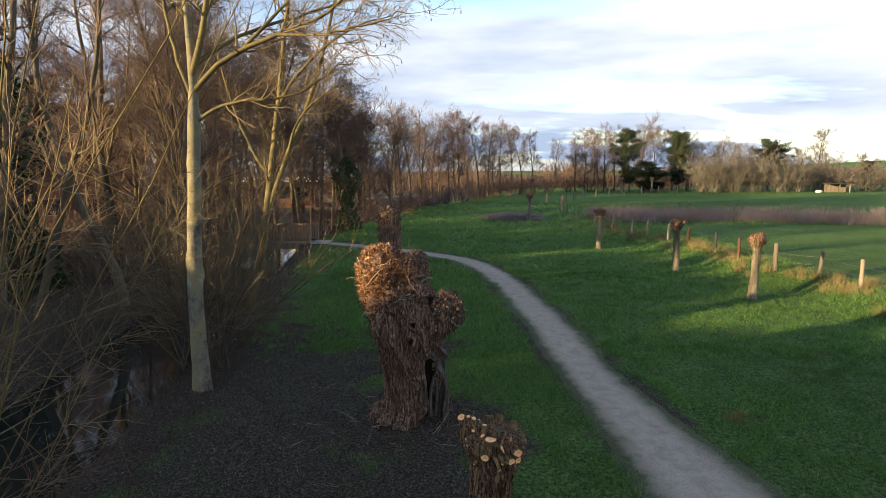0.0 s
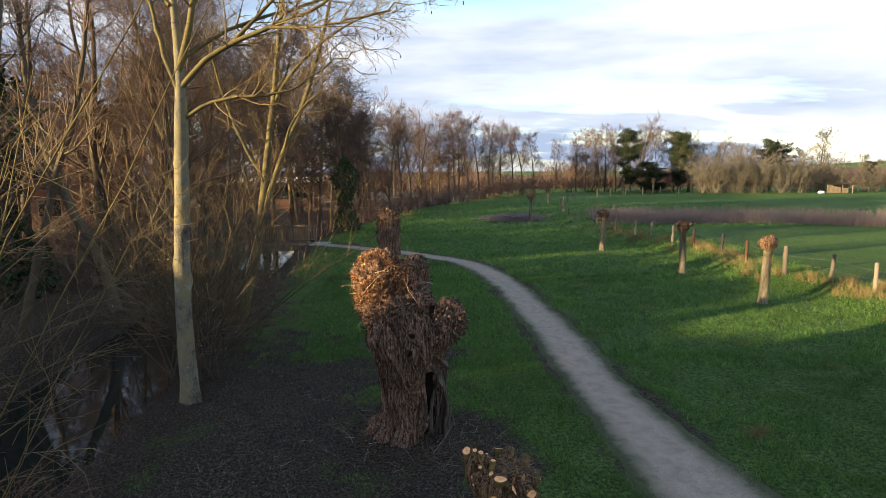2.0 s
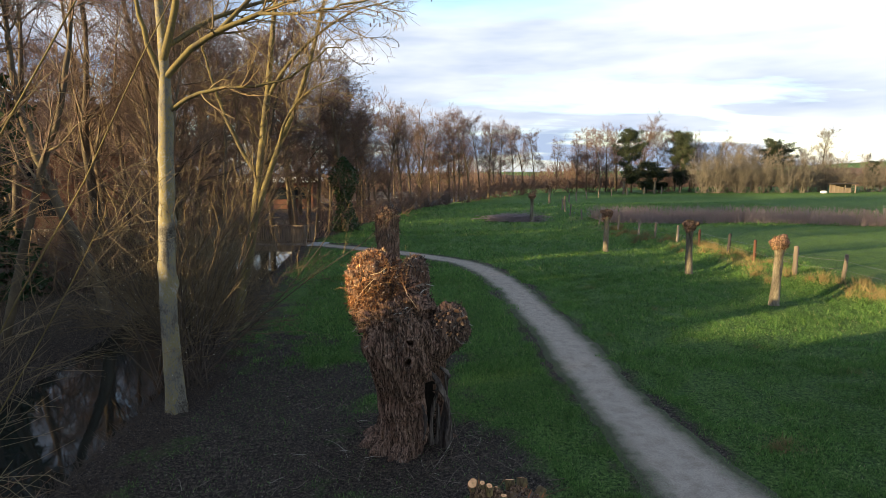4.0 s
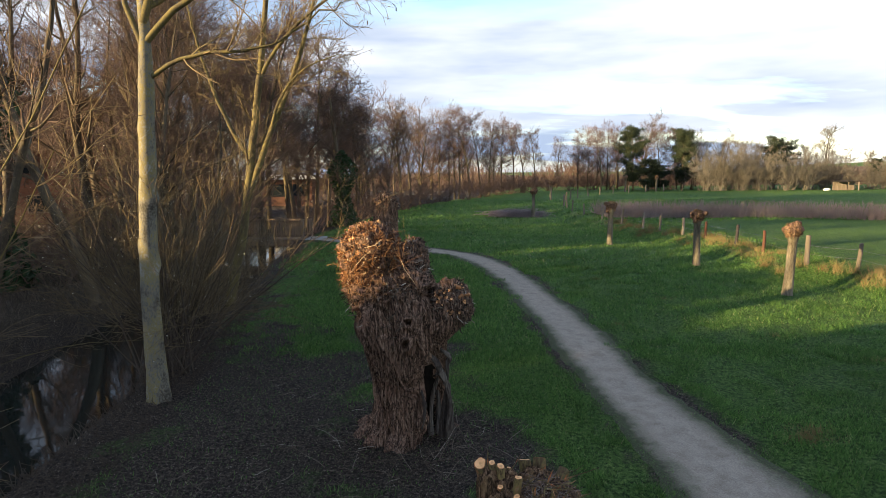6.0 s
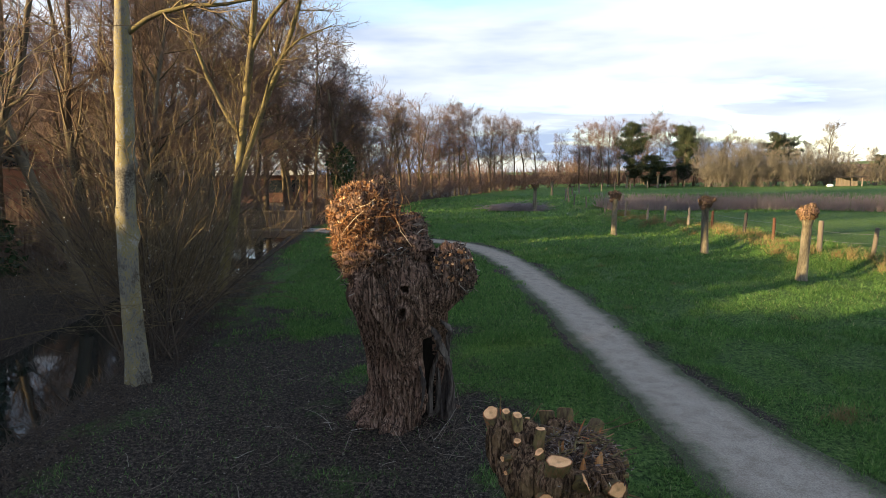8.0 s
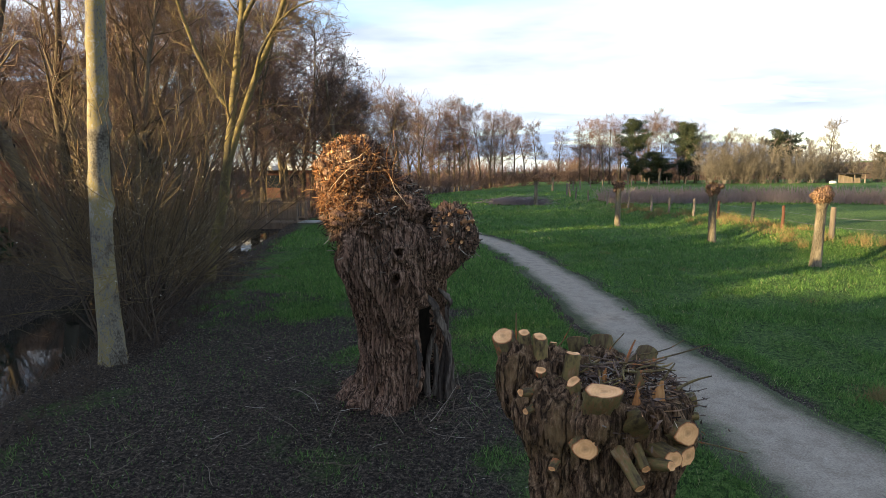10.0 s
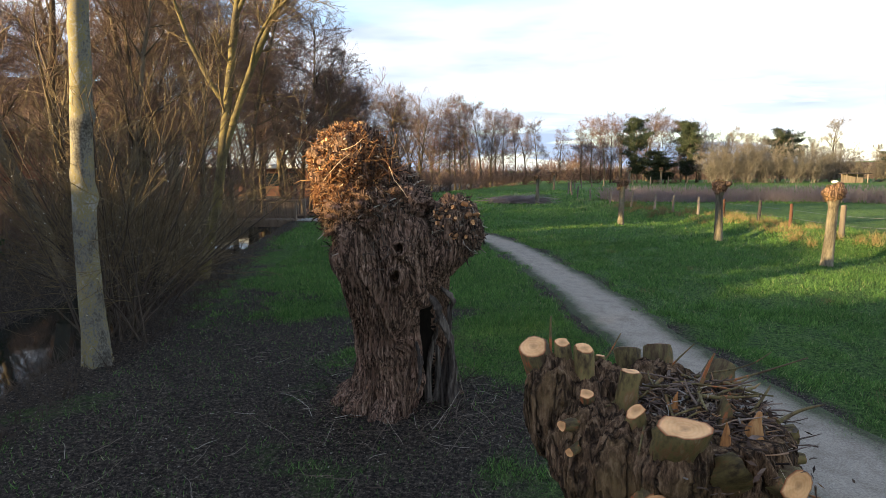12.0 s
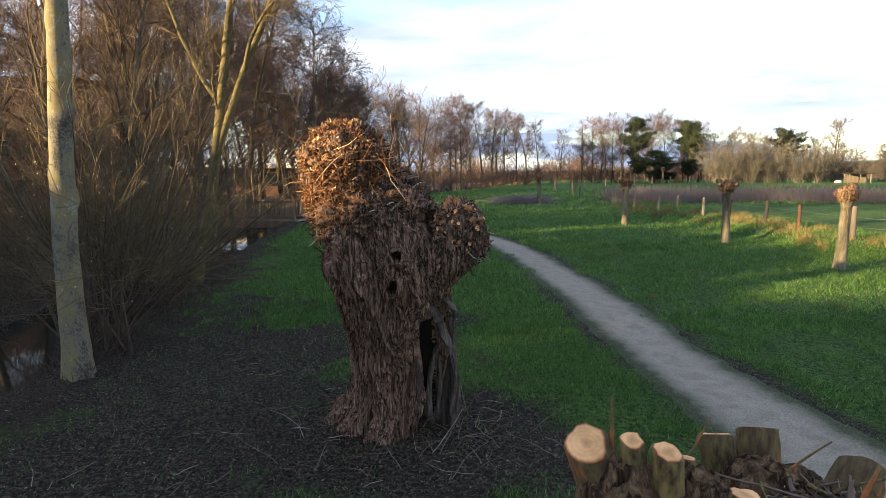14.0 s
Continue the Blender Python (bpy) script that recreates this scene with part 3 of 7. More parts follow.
gx, gy = spaced(-9, 14, 0.17, 2600), spaced(2.5, 32, 0.18, 2600)
grid_x, grid_y = np.meshgrid(gx, gy)
grid_v = np.stack([grid_x, grid_y, ground_z(grid_x, grid_y)], -1).reshape(-1, 3)
cell = np.arange(len(grid_v)).reshape(len(gy), len(gx))
grid_f = np.stack([cell[:-1, :-1], cell[:-1, 1:], cell[1:, 1:], cell[1:, :-1]], -1).reshape(-1, 4)
ground_mesh = mesh("ground", grid_v, grid_f, M_GROUND)
for key, values in (("soil", soil_mask(grid_v[:, 0], grid_v[:, 1])), ("dry", dry_mask(grid_v[:, 0], grid_v[:, 1]))):
    ground_mesh.attributes.new(key, "FLOAT", "POINT").data.foreach_set("value", values.astype(np.float32))
ground = tagged(new("ground", ground_mesh), "green winter meadow with bare leaf-littered soil along the stream", "ground", kind="structure")


def ribbon(points, half, across=15, lift=0.018, rag=0.16):
    """A path of ragged width along the points, lying on the ground."""
    d = np.gradient(points, axis=0)
    d /= np.linalg.norm(d, axis=1, keepdims=True)
    side = np.stack([d[:, 1], -d[:, 0]], -1)
    s = np.linspace(-1, 1, across)
    n3 = lambda k: fbm(np.stack([points[:, 0] * 0.9 + k, points[:, 1] * 0.9, 0 * points[:, 0]], -1)) + 0.5 * fbm(np.stack([points[:, 0] * 4 + k, points[:, 1] * 4, 0 * points[:, 0]], -1))
    left, right = half + rag * n3(0), half + rag * n3(40)
    w = np.where(s[None] < 0, left[:, None], right[:, None]) * s[None]
    xy = points[:, None] + side[:, None] * w[..., None]
    z = ground_z(xy[..., 0], xy[..., 1]) + lift - 0.03 * (np.abs(s) ** 8)[None]
    v = np.concatenate([xy, z[..., None]], -1).reshape(-1, 3)
    k = np.arange(len(v)).reshape(len(points), across)
    f = np.stack([k[:-1, :-1], k[:-1, 1:], k[1:, 1:], k[1:, :-1]], -1).reshape(-1, 4)
    return v, f, np.tile(np.abs(s) ** 1.8, len(points))


route_half = 0.66 + 0.30 * smooth(10, 5, ROUTE_FINE[:, 1])
for points, half, label in (
    (ROUTE_FINE, route_half, "narrow pale trodden gravel footpath winding across the meadow"),
    (smooth_route([(-14.2, 32.2), (-20, 36), (-28, 40.5), (-45, 46), (-80, 52)], 0.4), 0.8, "pale gravel path on the wooded side of the stream"),
    (smooth_route([(-60, 52), (-36, 62), (-24, 70), (-18.6, 74.3), (-9.5, 87), (-4, 100)], 0.5), 0.8, "pale gravel path far off between the trees"),
):
    v, f, rim = ribbon(points, half)
    me = mesh("path", v, f, M_PATH)
    me.attributes.new("rim", "FLOAT", "POINT").data.foreach_set("value", rim.astype(np.float32))
    tagged(new("path", me), label, "path", kind="structure")

ys = np.concatenate([np.arange(-60, 60, 1.0), np.arange(60, 130, 3.0)])
edge = stream_edge(ys)
v = np.stack([np.stack([edge - 3.4, ys, np.full_like(ys, -0.9)], -1), np.stack([edge + 0.6, ys, np.full_like(ys, -0.9)], -1)], 1).reshape(-1, 3)
k = np.arange(len(v)).reshape(-1, 2)
water_f = np.stack([k[:-1, 0], k[:-1, 1], k[1:, 1], k[1:, 0]], -1)
tagged(new("water", mesh("water", v, water_f, M_WATER)), "still dark stream water reflecting bare branches and sky", "water", kind="structure")


def scatter(rng, count, x0, x1, y0, y1, keep):
    x, y = rng.uniform(x0, x1, count), rng.uniform(y0, y1, count)
    ok = rng.uniform(size=count) < keep(x, y)
    return x[ok], y[ok]


def blades(rng, x, y, tall, wide):
    n = len(x)
    z = ground_z(x, y) - 0.005
    a, lean = rng.uniform(0, 2 * np.pi, n), rng.uniform(0, 2 * np.pi, n)
    h = tall * rng.uniform(0.4, 1.15, n) * (1 + 0.45 * fbm(np.stack([x, y, 0 * x], -1) * 1.7 + 8, 3) + 0.55 * fbm(np.stack([x, y, 0 * x], -1) * 3.4 + 3, 3))
    w = wide * rng.uniform(0.6, 1.3, n)
    b = np.stack([x, y, z], -1)
    s = np.stack([np.cos(a), np.sin(a), 0 * a], -1) * w[:, None] * 0.5
    tip = b + np.stack([np.cos(lean) * h * 0.55, np.sin(lean) * h * 0.55, h], -1)
    v = np.stack([b - s, b + s, tip], 1).reshape(-1, 3)
    return v, np.arange(3 * n).reshape(-1, 3)


def green(x, y):
    q = np.stack([x, y, 0 * x], -1)
    clump = smooth(-0.3, 0.3, fbm(q * 3.4 + 3, 3)) * (0.45 + 0.55 * smooth(-0.4, 0.3, fbm(q * 1.2)))
    lush = smooth(-4.5, -2.5, x) * smooth(3.2, 2.0, x) * smooth(8, 10, y) * smooth(30, 24, y)
    clump = np.maximum(clump, 0.75 * lush)
    bare = smooth(0.25, 0.75, soil_mask(x, y))
    return ((1 - bare) * (0.12 + 0.88 * clump) + 0.05 * bare) * (route_gap(x, y) > 0.52 + 0.25 * vnoise(q * 2.5))


grass_sets = []
for count, box, tall, wide in ((430000, (-4, 9, 5, 12.5), 0.055, 0.008), (270000, (-4.5, 12.5, 11.5, 22), 0.08, 0.014), (120000, (-6.5, 13, 20, 38), 0.10, 0.028), (40000, (-6, 30, 36, 62), 0.15, 0.06)):
    x, y = scatter(RNG, count, *box, green)
    grass_sets.append(blades(RNG, x, y, tall, wide))
v, f = join(grass_sets)
tagged(new("grass", mesh("grass", v, f, M_BLADE, False)), "short green meadow grass on the ground", "grass", kind="stuff")


# ---- willows ----
def cut_material():
    m, n, l, b = material("fresh cut wood", 0.7, 0.3)
    co = n.new("ShaderNodeTexCoord")
    ln = n.new("ShaderNodeVectorMath")
    ln.operation = "LENGTH"
    fl = n.new("ShaderNodeMapping")
    fl.inputs["Scale"].default_value = (1, 1, 0)
    l.new(co.outputs["Object"], fl.inputs[0])
    l.new(fl.outputs[0], ln.inputs[0])
    wob = noise_node(n, l, 30, 3)
    add = n.new("ShaderNodeMath")
    add.operation, add.inputs[1].default_value = "MULTIPLY_ADD", 0.012
    l.new(wob, add.inputs[0])
    l.new(ln.outputs["Value"], add.inputs[2])
    w = n.new("ShaderNodeMath")
    w.operation, w.inputs[1].default_value = "MULTIPLY", 900
    l.new(add.outputs[0], w.inputs[0])
    si = n.new("ShaderNodeMath")
    si.operation = "SINE"
    l.new(w.outputs[0], si.inputs[0])
    mr = n.new("ShaderNodeMapRange")
    mr.inputs[1].default_value, mr.inputs[2].default_value, mr.inputs[3].default_value, mr.inputs[4].default_value = -1, 1, 0.49, 0.53
    l.new(si.outputs[0], mr.inputs[0])
    r = ramp(n, [(0.38, (0.64, 0.29, 0.11)), (0.5, (0.80, 0.43, 0.19)), (0.62, (0.88, 0.55, 0.29))])
    l.new(mr.outputs[0], r.inputs[0])
    pith = n.new("ShaderNodeMapRange")
    pith.inputs[1].default_value, pith.inputs[2].default_value, pith.inputs[3].default_value, pith.inputs[4].default_value = 0.006, 0.016, 0.85, 0.0
    l.new(add.outputs[0], pith.inputs[0])
    col = blend(n, l, pith.outputs[0], r.outputs[0], (0.50, 0.25, 0.11))
    rimmed = n.new("ShaderNodeAttribute")
    rimmed.attribute_name = "edge"
    col = blend(n, l, rimmed.outputs["Fac"], col, (0.24, 0.065, 0.022))
    blotch = noise_node(n, l, 22, 4, 0.6)
    bl = ramp(n, [(0.35, (0.78, 0.70, 0.62)), (0.6, (1.08, 1.06, 1.04))])
    l.new(blotch, bl.inputs[0])
    col = blend(n, l, 1.0, col, bl.outputs[0], "MULTIPLY")
    l.new(col, b.inputs["Base Color"])
    saw = noise_node(n, l, 120, 4, 0.7, (1, 0.15, 1))
    relief(n, l, saw, b, 0.25, 0.004)
    return m


M_CUT = cut_material()
M_STUB = patchy("young willow bark", [(0.35, (0.022, 0.016, 0.009)), (0.43, (0.085, 0.056, 0.026)), (0.49, (0.14, 0.102, 0.04)), (0.54, (0.18, 0.135, 0.052)), (0.59, (0.22, 0.115, 0.05)), (0.68, (0.27, 0.22, 0.12))], 11, 90, 0.7, (1, 1, 0.4), 0.8, 0.004, per=0.25)
M_STUB_RED = patchy("reddish willow bark", [(0.33, (0.04, 0.02, 0.012)), (0.44, (0.085, 0.055, 0.028)), (0.51, (0.14, 0.11, 0.045)), (0.56, (0.22, 0.11, 0.05)), (0.60, (0.42, 0.12, 0.04)), (0.68, (0.30, 0.22, 0.13))], 12, 80, 0.75, (1, 1, 0.35), 0.9, 0.005, per=0.2)
M_SPLIT = patchy("torn orange wood", [(0.35, (0.12, 0.045, 0.018)), (0.5, (0.36, 0.15, 0.05)), (0.65, (0.60, 0.34, 0.15))], 14, 90, 0.8, (1, 1, 0.15), 0.6, 0.004)
M_BARK_NEAR = bark("ridged willow bark", (0.016, 0.009, 0.006), (0.15, 0.085, 0.048), (0.42, 0.265, 0.16), (0.20, 0.125, 0.055), 16.0, 0.05, 0.014, 0.0, 0.16, 0.5)
M_HOLLOW = patchy("rotten grey heartwood", [(0.36, (0.012, 0.009, 0.008)), (0.5, (0.075, 0.058, 0.048)), (0.66, (0.26, 0.215, 0.18))], 5, 50, 0.9, (1, 1, 0.12), 0.7, 0.012)


def loft(rings, sides, dent):
    """A closed skin round rings of (centre, rx, ry), pushed in and out by dent(theta, s, place) in metres."""
    th = np.arange(sides) * 2 * np.pi / sides
    rings = np.asarray(rings, float)
    n = len(rings)
    c, rx, ry = rings[:, None, :3], rings[:, 3:4], rings[:, 4:5]
    out = np.stack([np.cos(th)[None] + 0 * rx, np.sin(th)[None] + 0 * rx, 0 * rx + 0 * th[None]], -1)
    v = c + np.stack([rx * np.cos(th), ry * np.sin(th), 0 * rx + 0 * th[None]], -1)
    s = np.linspace(0, 1, n)[:, None] + 0 * th[None]
    v = v + out * dent(th[None] + 0 * s, s, v)[..., None]
    v = v.reshape(-1, 3)
    k = np.arange(n * sides).reshape(n, sides)
    b = np.roll(k, -1, 1)
    f = np.stack([k[:-1], b[:-1], b[1:], k[1:]], -1).reshape(-1, 4)
    top = len(v)
    v = np.concatenate([v, rings[-1:, :3] + [[0, 0, 0.02]]])
    q = np.stack([k[-1], b[-1], np.full(sides, top), np.full(sides, top)], -1)
    return v, np.concatenate([f, q])


def rings_of(keys, n):
    """n rings between keys of (z, x, y, rx, ry)."""
    k = np.array(keys, float)
    t = np.linspace(0, 1, n)
    z = np.interp(t, np.linspace(0, 1, len(k)), k[:, 0])
    s = np.linspace(0, 1, len(k))
    cols = [np.interp(t, s, k[:, j]) for j in (1, 2, 0, 3, 4)]
    ker = np.array([1, 2, 3, 2, 1]) / 9
    cols = [np.convolve(np.pad(c, 2, mode="edge"), ker, "valid") for c in cols]
    return np.stack(cols, 1)


def bark_ridges(scale, depth, twist, seed):
    def dent(th, s, v):
        a = th + twist * v[..., 2]
        q = np.stack([np.cos(a) * scale, np.sin(a) * scale, v[..., 2] * 1.6 + seed], -1)
        ridge = 1 - np.abs(fbm(q * 1.0, 3)) * 2.2
        q2 = np.stack([np.cos(a) * scale * 3.2, np.sin(a) * scale * 3.2, v[..., 2] * 4.5 + seed], -1)
        fine = 1 - np.abs(fbm(q2, 2)) * 2.4
        return depth * (ridge - 0.3) + 0.45 * depth * (fine - 0.3)
    return dent


def strand_ridges(coarse, fine, depth, twist, sway, seed):
    """Long sinuous strands of old bark that run up the trunk and part round each other."""
    def dent(th, s, v):
        z = v[..., 2]
        round_ = lambda k, a, zz: np.stack([np.cos(a) * k, np.sin(a) * k, zz], -1)
        a = th + twist * z + sway * fbm(round_(1.6, th, z * 1.3 + seed), 3)
        big = 1 - np.abs(fbm(round_(coarse, a, z * 0.8 + seed), 3)) * 2.4
        a = a + 0.05 * vnoise(round_(6.0, th, z * 6 + seed))
        thin = 1 - np.abs(vnoise(round_(fine, a, z * 1.4 + seed))) * 2
        hair = 1 - np.abs(vnoise(round_(fine * 2.1, a, z * 2.4 + seed + 7))) * 2
        return depth * (big - 0.3) + 0.42 * depth * thin + 0.22 * depth * hair
    return dent


def lump(centre, radii, n, rough, freq, seed, furrow=0.0):
    """A knobbly rounded mass."""
    th, ph = np.arange(n) * 2 * np.pi / n, np.linspace(0.02, np.pi - 0.02, n // 2)
    t, p = np.meshgrid(th, ph)
    d = np.stack([np.sin(p) * np.cos(t), np.sin(p) * np.sin(t), np.cos(p)], -1)
    k = 1 + rough * fbm(d * freq + seed, 4) + 0.5 * rough * (1 - np.abs(vnoise(d * freq * 3 + seed)) * 2)
    k = k + furrow * (0.5 - np.abs(fbm(d * np.array([9.0, 9.0, 2.2]) + seed, 3)) * 2)
    v = (np.array(centre) + d * np.array(radii) * k[..., None]).reshape(-1, 3)
    c = np.arange(len(v)).reshape(n // 2, n)
    b = np.roll(c, -1, 1)
    f = np.stack([c[:-1], c[1:], b[1:], b[:-1]], -1).reshape(-1, 4)
    return v, f


def shoots_on(rng, centre, radii, count, length, r, up=0.2, curl=0.25, lo=-0.6, n=3, flat=0.0):
    """Many short shoots that stand out from a rounded mass: paths and radii."""
    d = rng.normal(size=(count * 3, 3))
    d /= np.linalg.norm(d, axis=1, keepdims=True)
    d = d[d[:, 2] > lo][:count]
    base = np.array(centre) + d * np.array(radii) * 0.97
    way = d + rng.normal(size=d.shape) * curl + np.array([0, 0, up])
    if flat:
        side = rng.normal(size=d.shape)
        way = way * (1 - flat) + flat * (side - (side * d).sum(1, keepdims=True) * d) * 1.6
    m = len(d)
    ln = length * rng.uniform(0.4, 1.3, m)
    rr = r * rng.uniform(0.5, 1.5, m)
    return stems(rng, base, way, ln, rr, rr * 0.75, n, 0.15, 0.0)


def stub(name, at, way, radius, length, parent, bark=None, oval=1.0, rough=0.2, seed=0, cut=None):
    """One sawn-off branch: a barked side and a pale sawn face on it. at is the middle of the face."""
    bark = bark or M_STUB
    sides = 16
    rg = np.random.default_rng(1000 + seed)
    th = np.arange(sides) * 2 * np.pi / sides
    wob = 1 + rough * vnoise(np.stack([np.cos(th) * 1.5 + seed, np.sin(th) * 1.5, 0 * th], -1))
    rows = []
    turn = Vector(way).to_track_quat("Z", "Y").to_matrix().to_4x4()
    lean = turn.to_3x3().inverted() @ Vector(cut or way).normalized()
    for z, k in ((-length, 1.2), (-length * 0.8, 1.16), (-length * 0.55, 1.1), (-length * 0.3, 1.05), (-length * 0.12, 1.03), (-0.004, 1.0), (0.0, 0.95)):
        j = 1 + 0.06 * rg.normal(size=sides) * (1 + min(1, -8 * z))
        slope = -radius * (lean.x * np.cos(th) + lean.y * oval * np.sin(th)) / max(lean.z, 0.35) * (1 if z > -0.01 else 0.35 if z > -length * 0.2 else 0.0)
        rows.append(np.stack([np.cos(th) * radius * wob * k * j, np.sin(th) * radius * oval * wob * k * j, z + slope], -1))
    v = np.concatenate(rows)
    c = np.arange(len(v)).reshape(-1, sides)
    b = np.roll(c, -1, 1)
    f = np.stack([c[:-1], b[:-1], b[1:], c[1:]], -1).reshape(-1, 4)
    ob = part(name, mesh(name, v, f, bark), parent, at=Matrix.Translation(at) @ turn)
    rim = rows[-1]
    fv = np.concatenate([rim, rim * 0.97 + np.array([0, 0, 0.0005]), rim * 0.85 + np.array([0, 0, 0.001]), rim * 0.4 + np.array([0, 0, 0.001]), [[0, 0, 0.001]]])
    a0 = np.arange(sides)
    a1 = np.roll(a0, -1)
    ff = [tuple(int(x) for x in q) for k in range(3) for q in np.stack([a0, a1, a1 + sides, a0 + sides], -1) + k * sides]
    ff += [(i + 3 * sides, j2 + 3 * sides, 4 * sides) for i, j2 in zip(a0.tolist(), a1.tolist())]
    fm = mesh("sawn_face", fv, ff, M_CUT, False)
    fm.attributes.new("edge", "FLOAT", "POINT").data.foreach_set("value", np.repeat([1.0, 0.9, 0.0, 0.0], sides).tolist() + [0.0])
    part("sawn_face", fm, ob, "pale freshly sawn wood with growth rings")
    return ob


# the old hollow willow
willow = thing("old_willow", (0, 0, 0), "gnarled hollow old pollard willow with shaggy sunlit head", "tree", "pollard willows beside the path")
WILLOW_HOLES = [((-0.52, 7.95, 1.40), 0.05, 0.062), ((-0.48, 7.95, 1.655), 0.045, 0.05)]


def willow_trunk():
    keys = [(-0.1, -0.62, 8.78, 0.66, 0.50), (0.04, -0.61, 8.78, 0.60, 0.46), (0.18, -0.56, 8.77, 0.49, 0.41), (0.45, -0.51, 8.74, 0.44, 0.40), (0.75, -0.53, 8.68, 0.43, 0.41), (1.05, -0.56, 8.6, 0.46, 0.45), (1.35, -0.60, 8.5, 0.48, 0.47), (1.6, -0.66, 8.47, 0.48, 0.47), (1.85, -0.74, 8.48, 0.45, 0.43), (2.0, -0.80, 8.49, 0.39, 0.37), (2.1, -0.86, 8.5, 0.28, 0.27), (2.14, -0.9, 8.5, 0.15, 0.15)]
    rg = rings_of(keys, 300)
    ridges = strand_ridges(6.0, 18.0, 0.040, 0.5, 0.85, 3.0)

    def dent(th, s, v):
        z = v[..., 2]
        out = ridges(th, s, v)
        out += (0.11 + 0.07 * smooth(1.2, 1.7, z)) * fbm(np.stack([np.cos(th) * 2.0, np.sin(th) * 2.0, z * 2.2 + 5], -1), 3)
        root = smooth(0.3, -0.05, z)
        out += root * 0.06 * np.cos(th * 9 + 1.3)
        gap = np.abs((th - radians(333) + np.pi) % (2 * np.pi) - np.pi)
        mouth = smooth(0.62, 0.48, gap + 0.06 * fbm(np.stack([z * 5, 0 * z, 0 * z], -1))) * smooth(1.12, 0.95, z)
        out -= 0.34 * mouth
        return out

    v, f = loft(rg, 460, dent)
    for (cx, cy, cz), rx, rz in WILLOW_HOLES:
        q = np.hypot((v[:, 0] - cx) / rx, (v[:, 2] - cz) / rz)
        front = (v[:, 1] < 8.5) & (q < 2)
        v[front, 1] += 0.16 * smooth(1.0, 0.75, q[front]) - 0.035 * smooth(2.0, 1.15, q[front]) * smooth(0.8, 1.1, q[front])
    return v, f


# near-black colour for the trunk faces set back inside the hollow
M_HOLLOW_BLACK = patchy("near-black hollow lining", [(0.3, (0.006, 0.005, 0.004)), (0.6, (0.025, 0.019, 0.015)), (0.8, (0.06, 0.047, 0.038))], 6, 40, 0.95, (1, 1, 0.15), 0.6, 0.01)
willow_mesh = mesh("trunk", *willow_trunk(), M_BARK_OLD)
willow_mesh.materials.append(M_HOLLOW_BLACK)
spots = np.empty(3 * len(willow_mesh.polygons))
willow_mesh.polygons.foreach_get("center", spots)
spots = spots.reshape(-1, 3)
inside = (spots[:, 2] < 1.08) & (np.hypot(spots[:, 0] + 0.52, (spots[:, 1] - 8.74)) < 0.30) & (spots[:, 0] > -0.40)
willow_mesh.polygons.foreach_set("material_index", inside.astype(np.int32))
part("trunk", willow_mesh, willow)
v, f = lump((-0.95, 8.48, 2.38), (0.335, 0.33, 0.315), 140, 0.28, 3.6, 4.0, 0.06)
part("head", mesh("head", v, f, M_BARK_OLD), willow, "shaggy knob of old shoot stubs in warm sun")
v, f = lump((-0.74, 8.5, 1.93), (0.46, 0.43, 0.25), 150, 0.35, 3.4, 14.0, 0.10)
part("neck", mesh("neck", *lump((-1.0, 8.43, 2.11), (0.25, 0.25, 0.19), 70, 0.25, 3.2, 44.0), M_BARK_OLD), willow)
part("shoulder", mesh("shoulder", v, f, M_BARK_OLD), willow)
CREST = [((-0.66, 8.60, 2.17), (0.25, 0.24, 0.20)), ((-0.46, 8.58, 1.99), (0.20, 0.22, 0.19))]
for k, (c, r) in enumerate(CREST):
    part("crest", mesh("crest", *lump(c, r, 90, 0.4, 3.2, 54.0 + k, 0.1), M_BARK_OLD), willow)
arm_path = np.array([[[-0.52, 8.45, 1.18], [-0.36, 8.38, 1.36], [-0.2, 8.33, 1.52], [-0.06, 8.3, 1.66], [0.0, 8.3, 1.8]]])
arm_path = smooth_route(arm_path[0], 0.012)[None]
arm_r = np.interp(np.linspace(0, 4, arm_path.shape[1]), range(5), [0.24, 0.23, 0.21, 0.22, 0.18])
v, f = tubes(arm_path, arm_r[None], 140)
way = v - np.repeat(arm_path[0], 140, 0)
turn_of = np.tile(np.arange(140) * 2 * np.pi / 140, arm_path.shape[1])
run = np.repeat(np.linspace(0, 0.8, arm_path.shape[1]), 140)
strands = np.stack([np.cos(turn_of) * 9, np.sin(turn_of) * 9, run * 3.0], -1)
v = v + way * (0.16 * (0.4 - np.abs(fbm(strands, 3)) * 1.6) + 0.25 * fbm(v * 4.0, 3))[:, None]
part("limb", mesh("limb", v, f, M_BARK_OLD), willow)
v, f = lump((0.0, 8.3, 1.79), (0.215, 0.21, 0.27), 110, 0.25, 3.2, 24.0, 0.08)
part("side_head", mesh("side_head", v, f, M_BARK_OLD), willow)
